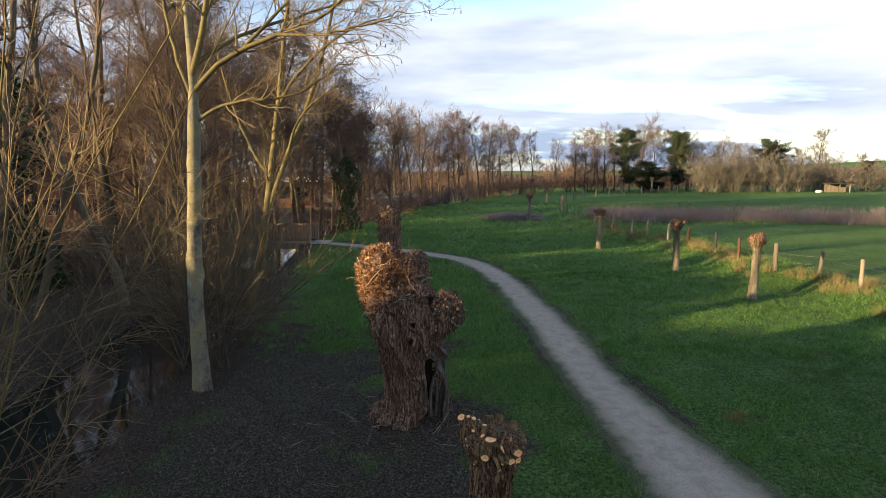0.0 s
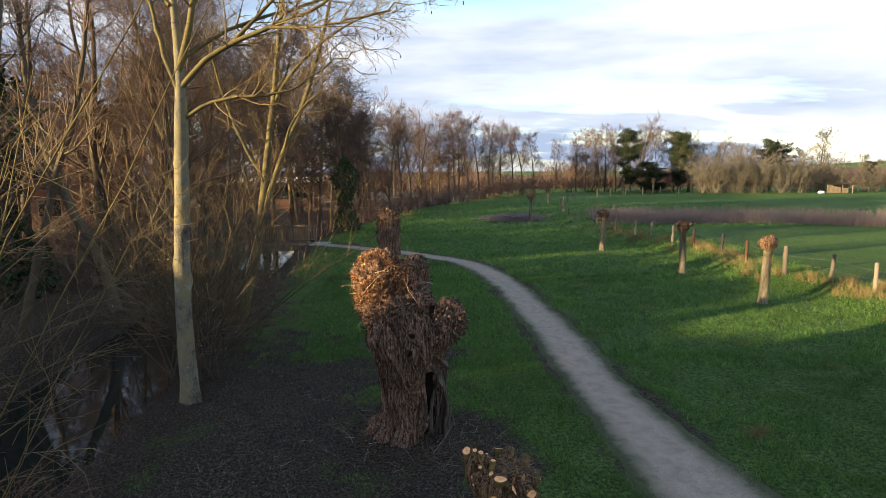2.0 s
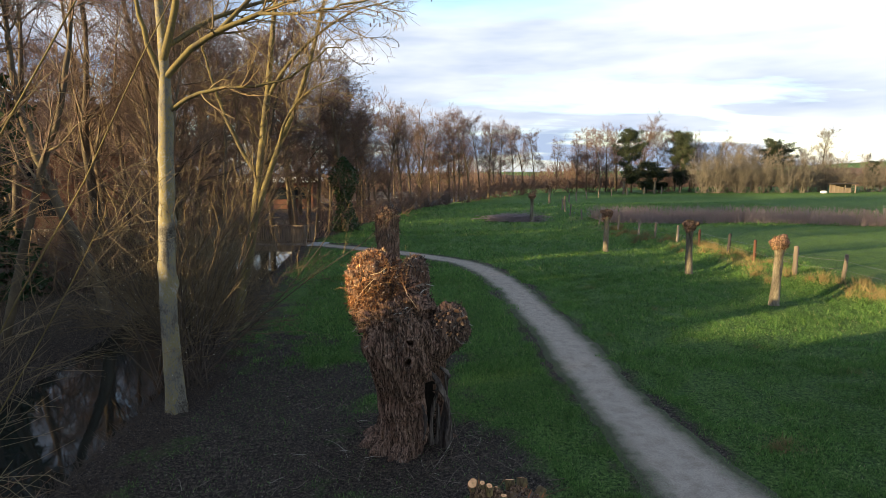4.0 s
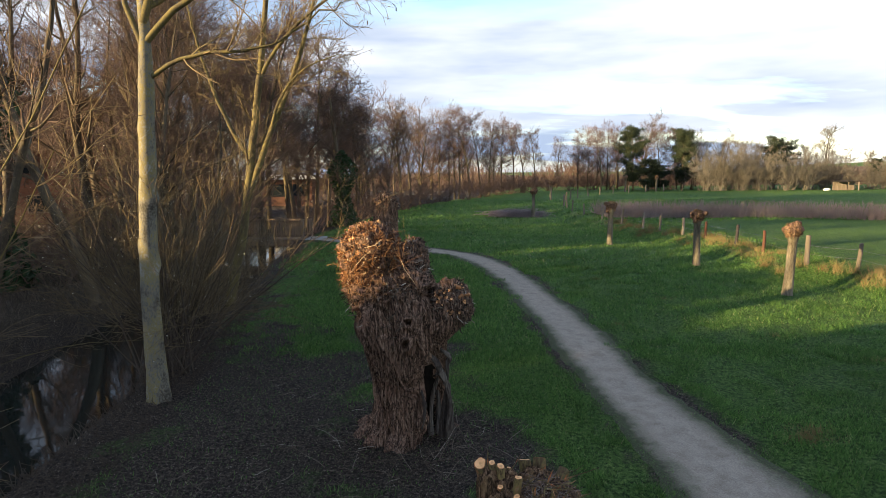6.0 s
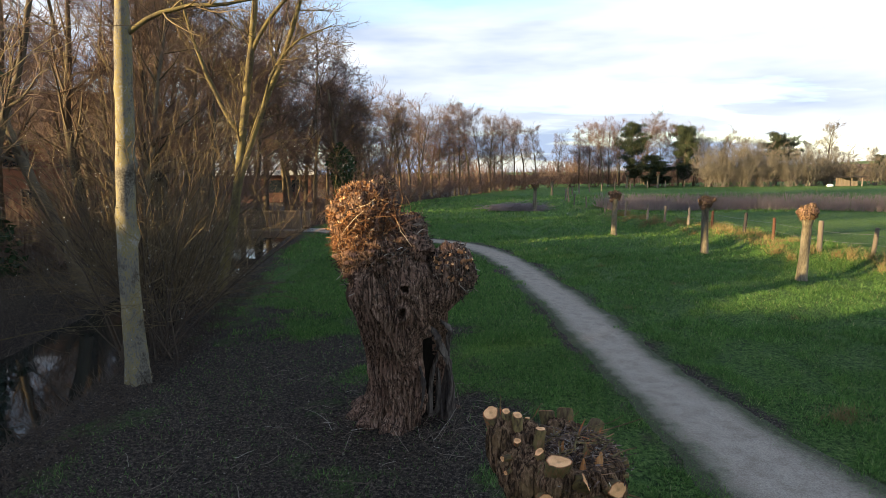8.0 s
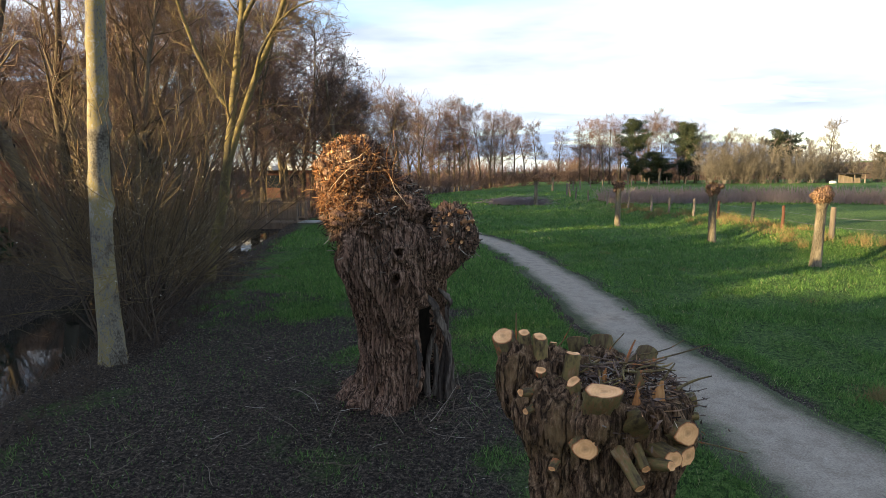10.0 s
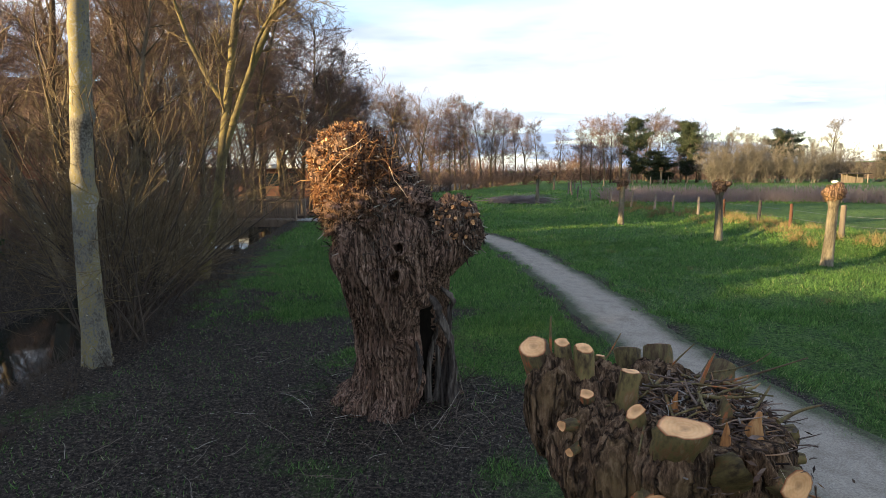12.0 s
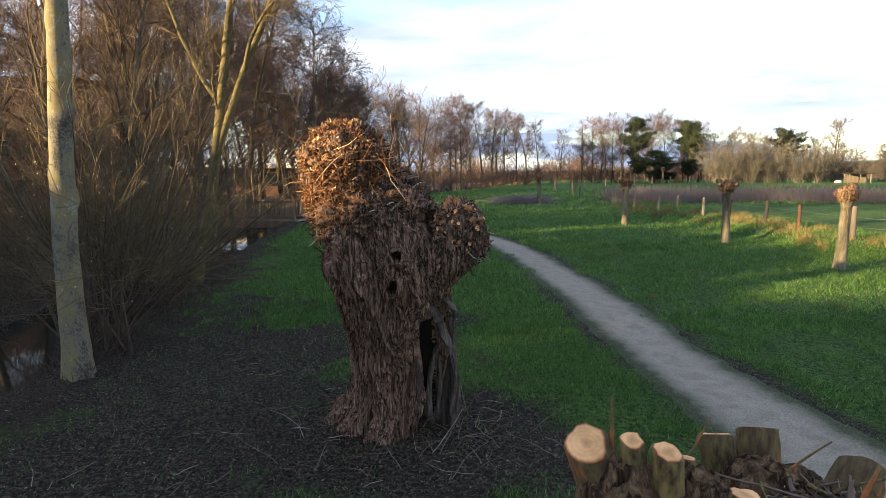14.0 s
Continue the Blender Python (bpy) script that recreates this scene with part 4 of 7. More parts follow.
for (cx, cy, cz), rx, rz in WILLOW_HOLES:
    a = np.linspace(0, 2 * np.pi, 61)
    swell = 1 + 0.10 * np.sin(2 * a + cz * 9) + 0.05 * np.sin(5 * a)
    ring = np.stack([cx + np.cos(a) * rx * 1.15 * swell, cy + 0.025 + 0.02 * np.sin(3 * a), cz + np.sin(a) * rz * 1.2 * swell], -1)[None]
    v, f = tubes(ring, (0.019 + 0.006 * np.sin(3 * a + 1))[None], 14)
    v = v + 0.007 * np.stack([fbm(v * 40, 3), fbm(v * 40 + 9, 3), fbm(v * 40 + 5, 3)], -1)
    part("knot_hole_rim", mesh("knot_hole_rim", v, f, M_BARK_OLD), willow, "callused rim of a dark knot hole")
rg = np.random.default_rng(21)
for k, (x, y, z0, z1, r, lean) in enumerate(((-0.15, 8.60, 0.0, 1.02, 0.034, 0.03), (-0.06, 8.62, 0.0, 1.04, 0.05, 0.0), (-0.28, 8.70, 0.0, 0.80, 0.03, 0.05), (-0.03, 8.72, 0.0, 0.86, 0.04, -0.04), (-0.20, 8.74, 0.0, 0.95, 0.045, 0.02))):
    p, r2 = stem(rg, (x, y, z0 - 0.05), (lean, 0, 1), z1 - z0, r, r * 0.6, 46, 0.03)
    v, f = tubes(p, r2, 30, True)
    flow = v * np.array([34, 34, 2.2]) + 9 * k
    v = v + r * np.stack([0.9 * fbm(flow, 3) + 0.7 * fbm(v * np.array([9, 9, 3.0]) + k, 2), 0.9 * fbm(flow + 31, 3), 0 * v[:, 0]], -1)
    v[:, 2] += 0.10 * smooth(z1 - 0.2, z1, v[:, 2]) * vnoise(v * np.array([60, 60, 0.0]))
    part("inner_wood", mesh("inner_wood", v, f, M_HOLLOW), willow, "grey rotten heartwood standing in the hollow")
for q, wide in (([(-0.36, 8.24, 1.26), (-0.25, 8.2, 1.19), (-0.17, 8.2, 1.09), (-0.16, 8.22, 1.0), (-0.19, 8.25, 0.94)], 0.032), ([(-0.16, 8.26, 1.27), (-0.07, 8.29, 1.2), (-0.03, 8.33, 1.11), (-0.05, 8.36, 1.04)], 0.026), ([(-0.40, 8.3, 0.85), (-0.34, 8.27, 0.66), (-0.33, 8.27, 0.45), (-0.36, 8.3, 0.25)], 0.020)):
    c = smooth_route(q, 0.008)
    v, f = tubes(c[None], (wide * np.sin(np.linspace(0.25, np.pi - 0.35, len(c))))[None], 22, True)
    v = v + wide * np.stack([fbm(v * 22, 3), 0.8 * fbm(v * 22 + 9, 3), 0.6 * fbm(v * 30 + 4, 2)], -1)
    part("bark_flap", mesh("bark_flap", v, f, M_HOLLOW), willow, "weathered grey flap of torn bark")
HEAD, NECK = (-0.95, 8.48, 2.38), (-1.0, 8.42, 2.11)


def clumped(rng, centre, radii, count, clumps, tight):
    """Places on a rounded mass, gathered in clumps."""
    d = rng.normal(size=(clumps, 3))
    d = d[rng.integers(0, clumps, count)] + tight * rng.normal(size=(count, 3)) * np.linalg.norm(d, axis=1).mean()
    d /= np.linalg.norm(d, axis=1, keepdims=True)
    k = 1 + 0.12 * fbm(d * 4.5 + 3, 3)
    return np.array(centre) + d * np.array(radii) * k[:, None], d


def curls(rng, centre, radii, count, clumps, length, r, fall=0.0):
    """Bent broken shoots that lie across the mass in bunches."""
    base, d = clumped(rng, centre, radii, count, clumps, 0.22)
    side = rng.normal(size=d.shape)
    side -= (side * d).sum(1, keepdims=True) * d
    way = side + d * rng.uniform(-0.1, 0.9, count)[:, None] + np.array([0, 0, fall])
    rr = r * rng.uniform(0.4, 1.6, count)
    return tubes(*stems(rng, base, way, length * rng.uniform(0.3, 1.3, count), rr, rr * 0.6, 4, 0.32, -0.04), 4, True)


sets = [curls(rg, HEAD, (0.355, 0.35, 0.33), 3000, 150, 0.07, 0.0055), curls(rg, HEAD, (0.365, 0.36, 0.34), 70, 60, 0.22, 0.0022), curls(rg, NECK, (0.275, 0.275, 0.20), 1500, 70, 0.11, 0.004, -0.7)]
for c, r, count in ((HEAD, (0.37, 0.365, 0.345), 3000), (NECK, (0.285, 0.285, 0.205), 1000)):
    sets.append(specks(rg, clumped(rg, c, r, count, 150, 0.2)[0], 0.026, 0.85))
part("shoot_tangle", mesh("shoot_tangle", *join(sets), M_SHOOT, False), willow, "golden brown tangle of short cut shoots")
dark = [curls(rg, HEAD, (0.355, 0.35, 0.33), 1300, 70, 0.085, 0.005), specks(rg, clumped(rg, HEAD, (0.365, 0.36, 0.34), 900, 60, 0.25)[0], 0.022, 0.8)]
part("dead_shoot_tangle", mesh("dead_shoot_tangle", *join(dark), M_SHOOT_DARK, False), willow, "dark dead shoots in the gaps of the head")
sets = []
for c, r, count, ln, rad, up, curl in (*((c, tuple(1.05 * q for q in r), 650, 0.09, 0.0055, 0, 0) for c, r in CREST), ((-0.74, 8.5, 1.93), (0.48, 0.45, 0.29), 1700, 0.09, 0.006, -0.1, 0.9), ((0.0, 8.3, 1.79), (0.225, 0.22, 0.28), 1100, 0.065, 0.006, 0.1, 0.7), ((-0.64, 8.47, 1.62), (0.50, 0.49, 0.34), 350, 0.09, 0.005, -0.3, 0.9)):
    sets.append(curls(rg, c, r, int(count * 1.2), 90, ln * 1.25, rad * 0.8, -0.3))
for c, r, count in (((-0.74, 8.5, 1.93), (0.49, 0.46, 0.30), 1500), ((0.0, 8.3, 1.79), (0.23, 0.225, 0.29), 900)):
    d = rg.normal(size=(count, 3))
    d /= np.linalg.norm(d, axis=1, keepdims=True)
    sets.append(specks(rg, np.array(c) + d * np.array(r) * rg.uniform(0.93, 1.05, len(d))[:, None], 0.018, 0.7))
part("old_shoot_tangle", mesh("old_shoot_tangle", *join(sets), M_SHOOT_DARK, False), willow, "dark weathered tangle of short shoots")
long_p, long_r = shoots_on(rg, (-0.82, 8.43, 2.15), (0.46, 0.44, 0.5), 80, 0.36, 0.0026, 0.1, 0.8, -0.5, 6, 0.8)
tagged(part("loose_twig_tangle", mesh("loose_twig_tangle", *tubes(long_p, long_r, 3), M_SHOOT), willow), "thin loose twigs caught on the head", kind="stuff")
n = 0
for c, r, count in (((-0.96, 8.5, 2.38), 0.34, 22), ((0.0, 8.3, 1.82), 0.22, 24)):
    for _ in range(count):
        d = Vector((rg.normal() * 0.6, -abs(rg.normal()) * 0.7 - 0.25, rg.normal() * 0.5 + 0.35)).normalized()
        stub("stub", Vector(c) + d * (r + 0.035), d + Vector(rg.normal(size=3) * 0.4), rg.uniform(0.010, 0.021), 0.06, willow, M_SHOOT, seed=n)
        n += 1
roots = []
for a in np.radians([155, 188, 222, 255, 20, 70, 115]):
    b0 = (-0.58 + 0.42 * math.cos(a), 8.78 + 0.34 * math.sin(a), 0.12)
    p, r2 = stem(rg, b0, (math.cos(a), math.sin(a), -0.45), 0.30, 0.085, 0.03, 7, 0.12, 0.0)
    roots.append(tubes(p, r2, 10))
for v, f in roots:
    part("root", mesh("root", v, f, M_BARK_OLD), willow)


# the freshly cut pollard that the way leads up to
pollard = thing("cut_pollard_willow", (0, 0, 0), "freshly pollarded willow stump with pale sawn branch ends", "tree", "pollard willows beside the path")


def pollard_trunk():
    keys = [(-0.1, 0.385, 4.13, 0.24, 0.24), (0.15, 0.375, 4.13, 0.17, 0.17), (0.8, 0.365, 4.12, 0.14, 0.14), (1.30, 0.36, 4.12, 0.135, 0.135), (1.46, 0.363, 4.12, 0.14, 0.14), (1.57, 0.372, 4.135, 0.15, 0.14), (1.65, 0.39, 4.165, 0.175, 0.135), (1.73, 0.405, 4.19, 0.195, 0.14), (1.80, 0.41, 4.20, 0.20, 0.15), (1.835, 0.41, 4.20, 0.17, 0.14), (1.845, 0.41, 4.20, 0.09, 0.08)]
    rg2 = rings_of(keys, 170)
    ridges = strand_ridges(5.0, 15.0, 0.020, 1.4, 0.5, 8.0)

    def dent(th, s, v):
        z = v[..., 2]
        bulge = smooth(1.45, 1.75, z)
        q = np.stack([np.cos(th) * 2.2, np.sin(th) * 2.2, z * 7], -1)
        return ridges(th, s, v) * (0.6 + 0.4 * smooth(1.88, 1.78, z)) + bulge * 0.04 * fbm(q * 0.8, 3) + smooth(0.3, 0, z) * 0.05 * np.cos(5 * th)
    return loft(rg2, 300, dent)


part("trunk", mesh("trunk", *pollard_trunk(), M_BARK_NEAR), pollard)
CUTS = [
    ((0.147, 4.294, 1.941), (-0.34, 0.12, 0.9), 0.034, 0.27, 0.9, M_STUB_RED, (-0.25, -0.30, 0.95)),
    ((0.202, 4.272, 1.957), (-0.10, 0.10, 1.0), 0.0175, 0.22, 0.95, None, (-0.05, -0.25, 1.0)),
    ((0.243, 4.250, 1.952), (0.0, 0.08, 1.0), 0.019, 0.20, 0.95, None, (0.05, -0.3, 1.0)),
    ((0.320, 4.200, 1.922), (0.12, 0.0, 1.0), 0.021, 0.17, 0.9, None, (0.12, 0.08, 1.0)),
    ((0.236, 4.193, 1.880), (-0.10, -0.25, 0.95), 0.0145, 0.10, 0.9, M_STUB_RED, (0.0, -0.45, 0.9)),
    ((0.301, 4.108, 1.882), (-0.05, -0.15, 0.95), 0.016, 0.13, 0.85, None, (-0.5, -0.4, 0.7)),
    ((0.352, 4.020, 1.890), (0.0, -0.5, 0.85), 0.041, 0.15, 0.85, None, (-0.10, -0.15, 1.0)),
    ((0.313, 4.022, 1.752), (-0.10, -0.95, 0.12), 0.031, 0.12, 0.85, M_STUB_RED, (-0.1, -0.95, 0.2)),
    ((0.555, 4.050, 1.777), (0.50, -0.80, 0.1), 0.036, 0.18, 0.8, M_STUB_RED, (0.35, -0.9, 0.15)),
    ((0.507, 4.000, 1.739), (0.45, -0.85, 0.0), 0.026, 0.18, 0.9, None, (0.3, -0.9, 0.1)),
    ((0.556, 4.045, 1.722), (0.75, -0.6, 0.0), 0.026, 0.20, 1.0, None, (0.5, -0.85, 0.0)),
    ((0.442, 4.015, 1.823), (0.2, -0.75, 0.6), 0.038, 0.15, 0.8, M_STUB, (0.85, -0.1, 0.4)),
    ((0.626, 4.180, 1.807), (0.95, -0.15, 0.2), 0.019, 0.16, 1.0, None, None),
    ((0.605, 4.250, 1.815), (0.95, 0.0, 0.3), 0.018, 0.16, 1.0, None, None),
    ((0.612, 4.130, 1.785), (0.95, -0.1, 0.05), 0.011, 0.14, 1.0, None, None),
    ((0.545, 4.130, 1.835), (0.9, -0.2, 0.1), 0.010, 0.13, 1.0, None, None),
    ((0.415, 3.945, 1.702), (0.25, -0.8, -0.45), 0.013, 0.11, 1.0, M_STUB, None),
    ((0.438, 3.975, 1.730), (0.05, -0.7, -0.25), 0.011, 0.10, 1.0, M_STUB, None),
    ((0.490, 3.970, 1.740), (0.5, -0.75, 0.3), 0.013, 0.11, 1.0, M_STUB, None),
    ((0.372, 4.400, 1.905), (-0.1, 0.2, 1.0), 0.031, 0.20, 0.8, None, (0, 0.4, 1)),
    ((0.452, 4.420, 1.905), (0.1, 0.3, 1.0), 0.030, 0.20, 0.7, M_STUB_RED, (0.1, 0.5, 1)),
    ((0.560, 4.340, 1.885), (0.5, 0.4, 0.8), 0.030, 0.18, 0.8, M_STUB_RED, (0.6, 0.6, 0.6)),
    ((0.283, 4.285, 1.925), (0.1, 0.1, 1.0), 0.010, 0.14, 1.0, None, None),
    ((0.470, 4.130, 1.885), (0.3, 0.0, 0.9), 0.014, 0.10, 1.0, M_STUB_RED, (0.9, 0, 0.4)),
    ((0.178, 4.130, 1.845), (-0.8, -0.6, 0.2), 0.010, 0.05, 1.0, M_STUB_RED, None),
    ((0.186, 4.100, 1.810), (-0.6, -0.8, 0.1), 0.008, 0.05, 1.0, M_STUB_RED, None),
    ((0.235, 4.005, 1.715), (-0.4, -0.9, 0.0), 0.009, 0.04, 0.6, M_STUB_RED, None),
]
for k, (at, way, r, ln, oval, bark_mat, cut) in enumerate(CUTS):
    stub("stub", at, way, r, ln, pollard, bark_mat, oval, seed=50 + k, cut=cut)
for k, (at, rad) in enumerate((((0.195, 4.27, 1.825), (0.062, 0.065, 0.105)), ((0.245, 4.20, 1.765), (0.075, 0.07, 0.105)), ((0.235, 4.155, 1.755), (0.05, 0.055, 0.10)), ((0.295, 4.125, 1.77), (0.07, 0.06, 0.095)), ((0.355, 4.10, 1.78), (0.075, 0.065, 0.085)), ((0.45, 4.11, 1.755), (0.085, 0.07, 0.085)), ((0.53, 4.13, 1.745), (0.075, 0.07, 0.075)), ((0.36, 4.055, 1.80), (0.06, 0.045, 0.065)), ((0.27, 4.27, 1.79), (0.09, 0.075, 0.125)), ((0.41, 4.33, 1.775), (0.11, 0.075, 0.115)), ((0.52, 4.26, 1.765), (0.085, 0.09, 0.10)), ((0.33, 4.10, 1.67), (0.065, 0.06, 0.08)), ((0.27, 4.14, 1.67), (0.055, 0.055, 0.09)), ((0.47, 4.10, 1.68), (0.08, 0.06, 0.055)))):
    part("knuckle", mesh("knuckle", *lump(at, rad, 84, 0.15, 1.6, 90 + k, 0.10), M_BARK_NEAR), pollard)
rg = np.random.default_rng(33)
sets = []
m = 2200
base = np.stack([rg.normal(0.445, 0.056, m), rg.normal(4.205, 0.058, m), rg.uniform(1.845, 1.882, m)], -1)
base[:, 2] -= 1.6 * ((base[:, 0] - 0.45) ** 2 + (base[:, 1] - 4.21) ** 2)
way = np.stack([rg.normal(size=m), rg.normal(size=m), rg.normal(-0.02, 0.13, m)], -1)
sets.append(tubes(*stems(rg, base, way, rg.uniform(0.01, 0.06, m), rg.uniform(0.0006, 0.0026, m), rg.uniform(0.0005, 0.0014, m), 4, 0.2, 0.0), 4, True))
chips = np.stack([rg.normal(0.45, 0.06, 2200), rg.normal(4.205, 0.06, 2200), rg.uniform(1.850, 1.882, 2200)], -1)
chips[:, 2] -= 1.6 * ((chips[:, 0] - 0.45) ** 2 + (chips[:, 1] - 4.21) ** 2)
sets.append(specks(rg, chips, 0.011, 0.6))
part("twig_litter", mesh("twig_litter", *join(sets), M_NEST), pollard, "nest of broken twigs lying on the cut head")
for k in range(46):
    x, y = np.clip(rg.normal(0.44, 0.06), 0.33, 0.55), np.clip(rg.normal(4.20, 0.055), 4.11, 4.30)
    b0 = (x, y, 1.885 - 1.5 * ((x - 0.45) ** 2 + (y - 4.21) ** 2) + rg.uniform(0, 0.012))
    p, r2 = stem(rg, b0, (rg.normal(), rg.normal() * 0.8, rg.normal(0.02, 0.10)), rg.uniform(0.05, 0.13), 0.0026 * rg.uniform(0.6, 1.7), 0.0015, 7, 0.10)
    part("twig", mesh("twig", *tubes(p, r2, 6, True), (M_STUB_RED, M_STUB, M_TWIG_BROWN)[k % 3]), pollard)
for k, (x, y, z, h, w) in enumerate(((0.505, 4.10, 1.83, 0.075, 0.020), (0.44, 4.07, 1.84, 0.05, 0.014), (0.565, 4.17, 1.82, 0.05, 0.018), (0.39, 4.16, 1.86, 0.05, 0.012), (0.52, 4.20, 1.85, 0.045, 0.016))):
    p, r2 = stem(rg, (x, y, z), (rg.normal() * 0.3, -0.1, 1), h * 0.8, w * 0.6, w * 0.1, 12, 0.05)
    v, f = tubes(p, r2, 12, True)
    v = v + w * 0.7 * np.stack([fbm(v * np.array([90, 90, 14]) + k, 3), 0.6 * fbm(v * np.array([90, 90, 14]) + k + 20, 3), 0 * v[:, 0]], -1)
    part("splinter", mesh("splinter", v, f, M_SPLIT), pollard, "orange splintered wood where a branch tore off")
for b0, w, ln, r in (((0.49, 4.24, 1.88), (1, 0.25, 0.10), 0.28, 0.0035), ((0.47, 4.27, 1.885), (1, 0.35, 0.22), 0.22, 0.0028), ((0.185, 4.30, 1.90), (0.02, 0.05, 1), 0.12, 0.005), ((0.52, 4.14, 1.865), (0.6, 0.3, 0.6), 0.08, 0.0045), ((0.58, 4.10, 1.74), (0.9, -0.5, -0.1), 0.15, 0.0028), ((0.45, 4.2, 1.885), (0.25, 0.1, 0.9), 0.09, 0.005), ((0.30, 4.35, 1.88), (0.5, 0.1, 0.7), 0.10, 0.003), ((0.43, 4.33, 1.87), (0.3, -0.3, 0.6), 0.12, 0.003)):
    p, r2 = stem(rg, b0, w, ln * 0.85, r * 0.85, r * 0.4, 8, 0.05)
    part("twig", mesh("twig", *tubes(p, r2, 7, True), M_STUB_RED), pollard)
p, r2 = shoots_on(rg, (0.385, 4.16, 1.70), (0.175, 0.13, 0.11), 300, 0.022, 0.003, 0.2, 0.8, -0.8, 3, 0.6)
tagged(part("spur_cover", mesh("spur_cover", *tubes(p, r2, 4, True), M_BARK_NEAR), pollard), kind="stuff")


def old_pollard(at, height, r, head, label, seed):
    """An old pollard farther along the row."""
    root = thing("old_pollard_willow", at, label, "tree", "pollard willows beside the path")
    rg3 = np.random.default_rng(seed)
    keys = [(-0.1, 0, 0, r * 1.5, r * 1.5), (0.2, 0, 0, r * 1.05, r * 1.05), (height * 0.5, 0.03, 0, r * 0.92, r * 0.92), (height - head * 1.5, 0, 0, r, r), (height - head * 0.6, 0, 0, head * 0.8, head * 0.8)]
    part("trunk", mesh("trunk", *loft(rings_of(keys, 120), 120, strand_ridges(4.0, 11.0, 0.035, 0.4, 0.5, seed)), M_BARK_OLD), root)
    c = (0, 0, height - head * 0.85)
    part("head", mesh("head", *lump(c, (head * 0.8, head * 0.8, head * 0.8), 80, 0.4, 3, seed, 0.1), M_BARK_OLD), root)
    low = (0, 0, height - head * 2.0)
    tangle = [curls(rg3, c, (head * 0.88,) * 3, 900, 60, 0.11, 0.007), curls(rg3, low, (r * 1.08, r * 1.08, head), 500, 50, 0.12, 0.006, -0.6), specks(rg3, clumped(rg3, c, (head * 0.9,) * 3, 500, 60, 0.2)[0], 0.03, 0.8)]
    part("shoot_tangle", mesh("shoot_tangle", *join(tangle), M_SHOOT_DARK, False), root, "dark tangle of short cut shoots")
    return root


old_pollard((-0.68, 12.0, 0), 2.12, 0.24, 0.24, "dark old pollard willow trunk behind the hollow one", 71)
old_pollard((-1.85, 17.6, 0), 2.74, 0.31, 0.36, "dark old pollard willow with reddish shoot stubs", 72)


def young_pollard(seed, lean):
    root = thing("young_pollard_willow", (0, 0, 0), "slim young pollard willow with a knobbly sunlit head on the meadow", "tree", "young pollards on the meadow")
    rg3 = np.random.default_rng(seed)
    keys = [(-0.1, 0, 0, 0.15, 0.15), (0.1, 0, 0, 0.125, 0.125), (0.8, lean * 0.5, 0.0, 0.105, 0.105), (1.4, lean, 0, 0.10, 0.10), (1.6, lean, 0, 0.14, 0.14)]
    part("trunk", mesh("trunk", *loft(rings_of(keys, 70), 48, bark_ridges(2.6, 0.012, 0.3, seed)), M_BARK_YOUNG), root)
    c = (lean, 0, 1.72)
    part("head", mesh("head", *lump(c, (0.19, 0.19, 0.18), 44, 0.25, 3, seed), M_BARK_OLD), root)
    for k, d in enumerate(rg3.normal(size=(9, 3)) * np.array([0.9, 0.9, 0.8])):
        part("knuckle", mesh("knuckle", *lump(np.array(c) + 0.12 * d, (0.085, 0.085, 0.08), 20, 0.3, 3, seed + k), M_BARK_OLD), root)
    part("shoot_tangle", mesh("shoot_tangle", *join([curls(rg3, c, (0.20, 0.20, 0.19), 420, 26, 0.085, 0.007), tubes(*shoots_on(rg3, c, (0.19, 0.19, 0.18), 110, 0.07, 0.009, 0.2, 0.6, -0.75, 3), 4, True)]), M_SHOOT_OCHRE), root, "ochre tangle of short cut shoots")
    return root


M_BARK_YOUNG = patchy("furrowed young bark", [(0.34, (0.05, 0.04, 0.028)), (0.5, (0.155, 0.13, 0.092)), (0.68, (0.29, 0.25, 0.185))], 4, 36, 0.9, (1, 1, 0.25), 0.8, 0.012, per=0.1)
yp = [young_pollard(81, 0.06), young_pollard(82, -0.03)]
yp[0].matrix_basis = pose(8.9, 16.95, float(ground_z(8.9, 16.95)), 0, 0, 10)
yp[1].matrix_basis = pose(8.5, 21.8, float(ground_z(8.5, 21.8)), 0, 0, 0)
for x, y, rz, src, k in ((7.1, 27.85, 130, 1, 1.03), (5.85, 44.0, 60, 0, 1.1), (10.2, 62.5, 200, 1, 1.0), (24.4, 84.5, 20, 0, 1.2), (29.3, 86.0, 100, 1, 1.2)):
    c = copy_thing(yp[src], pose(x, y, float(ground_z(x, y)) - 0.02, 0, 0, rz))
    c.scale = (k, k, k)


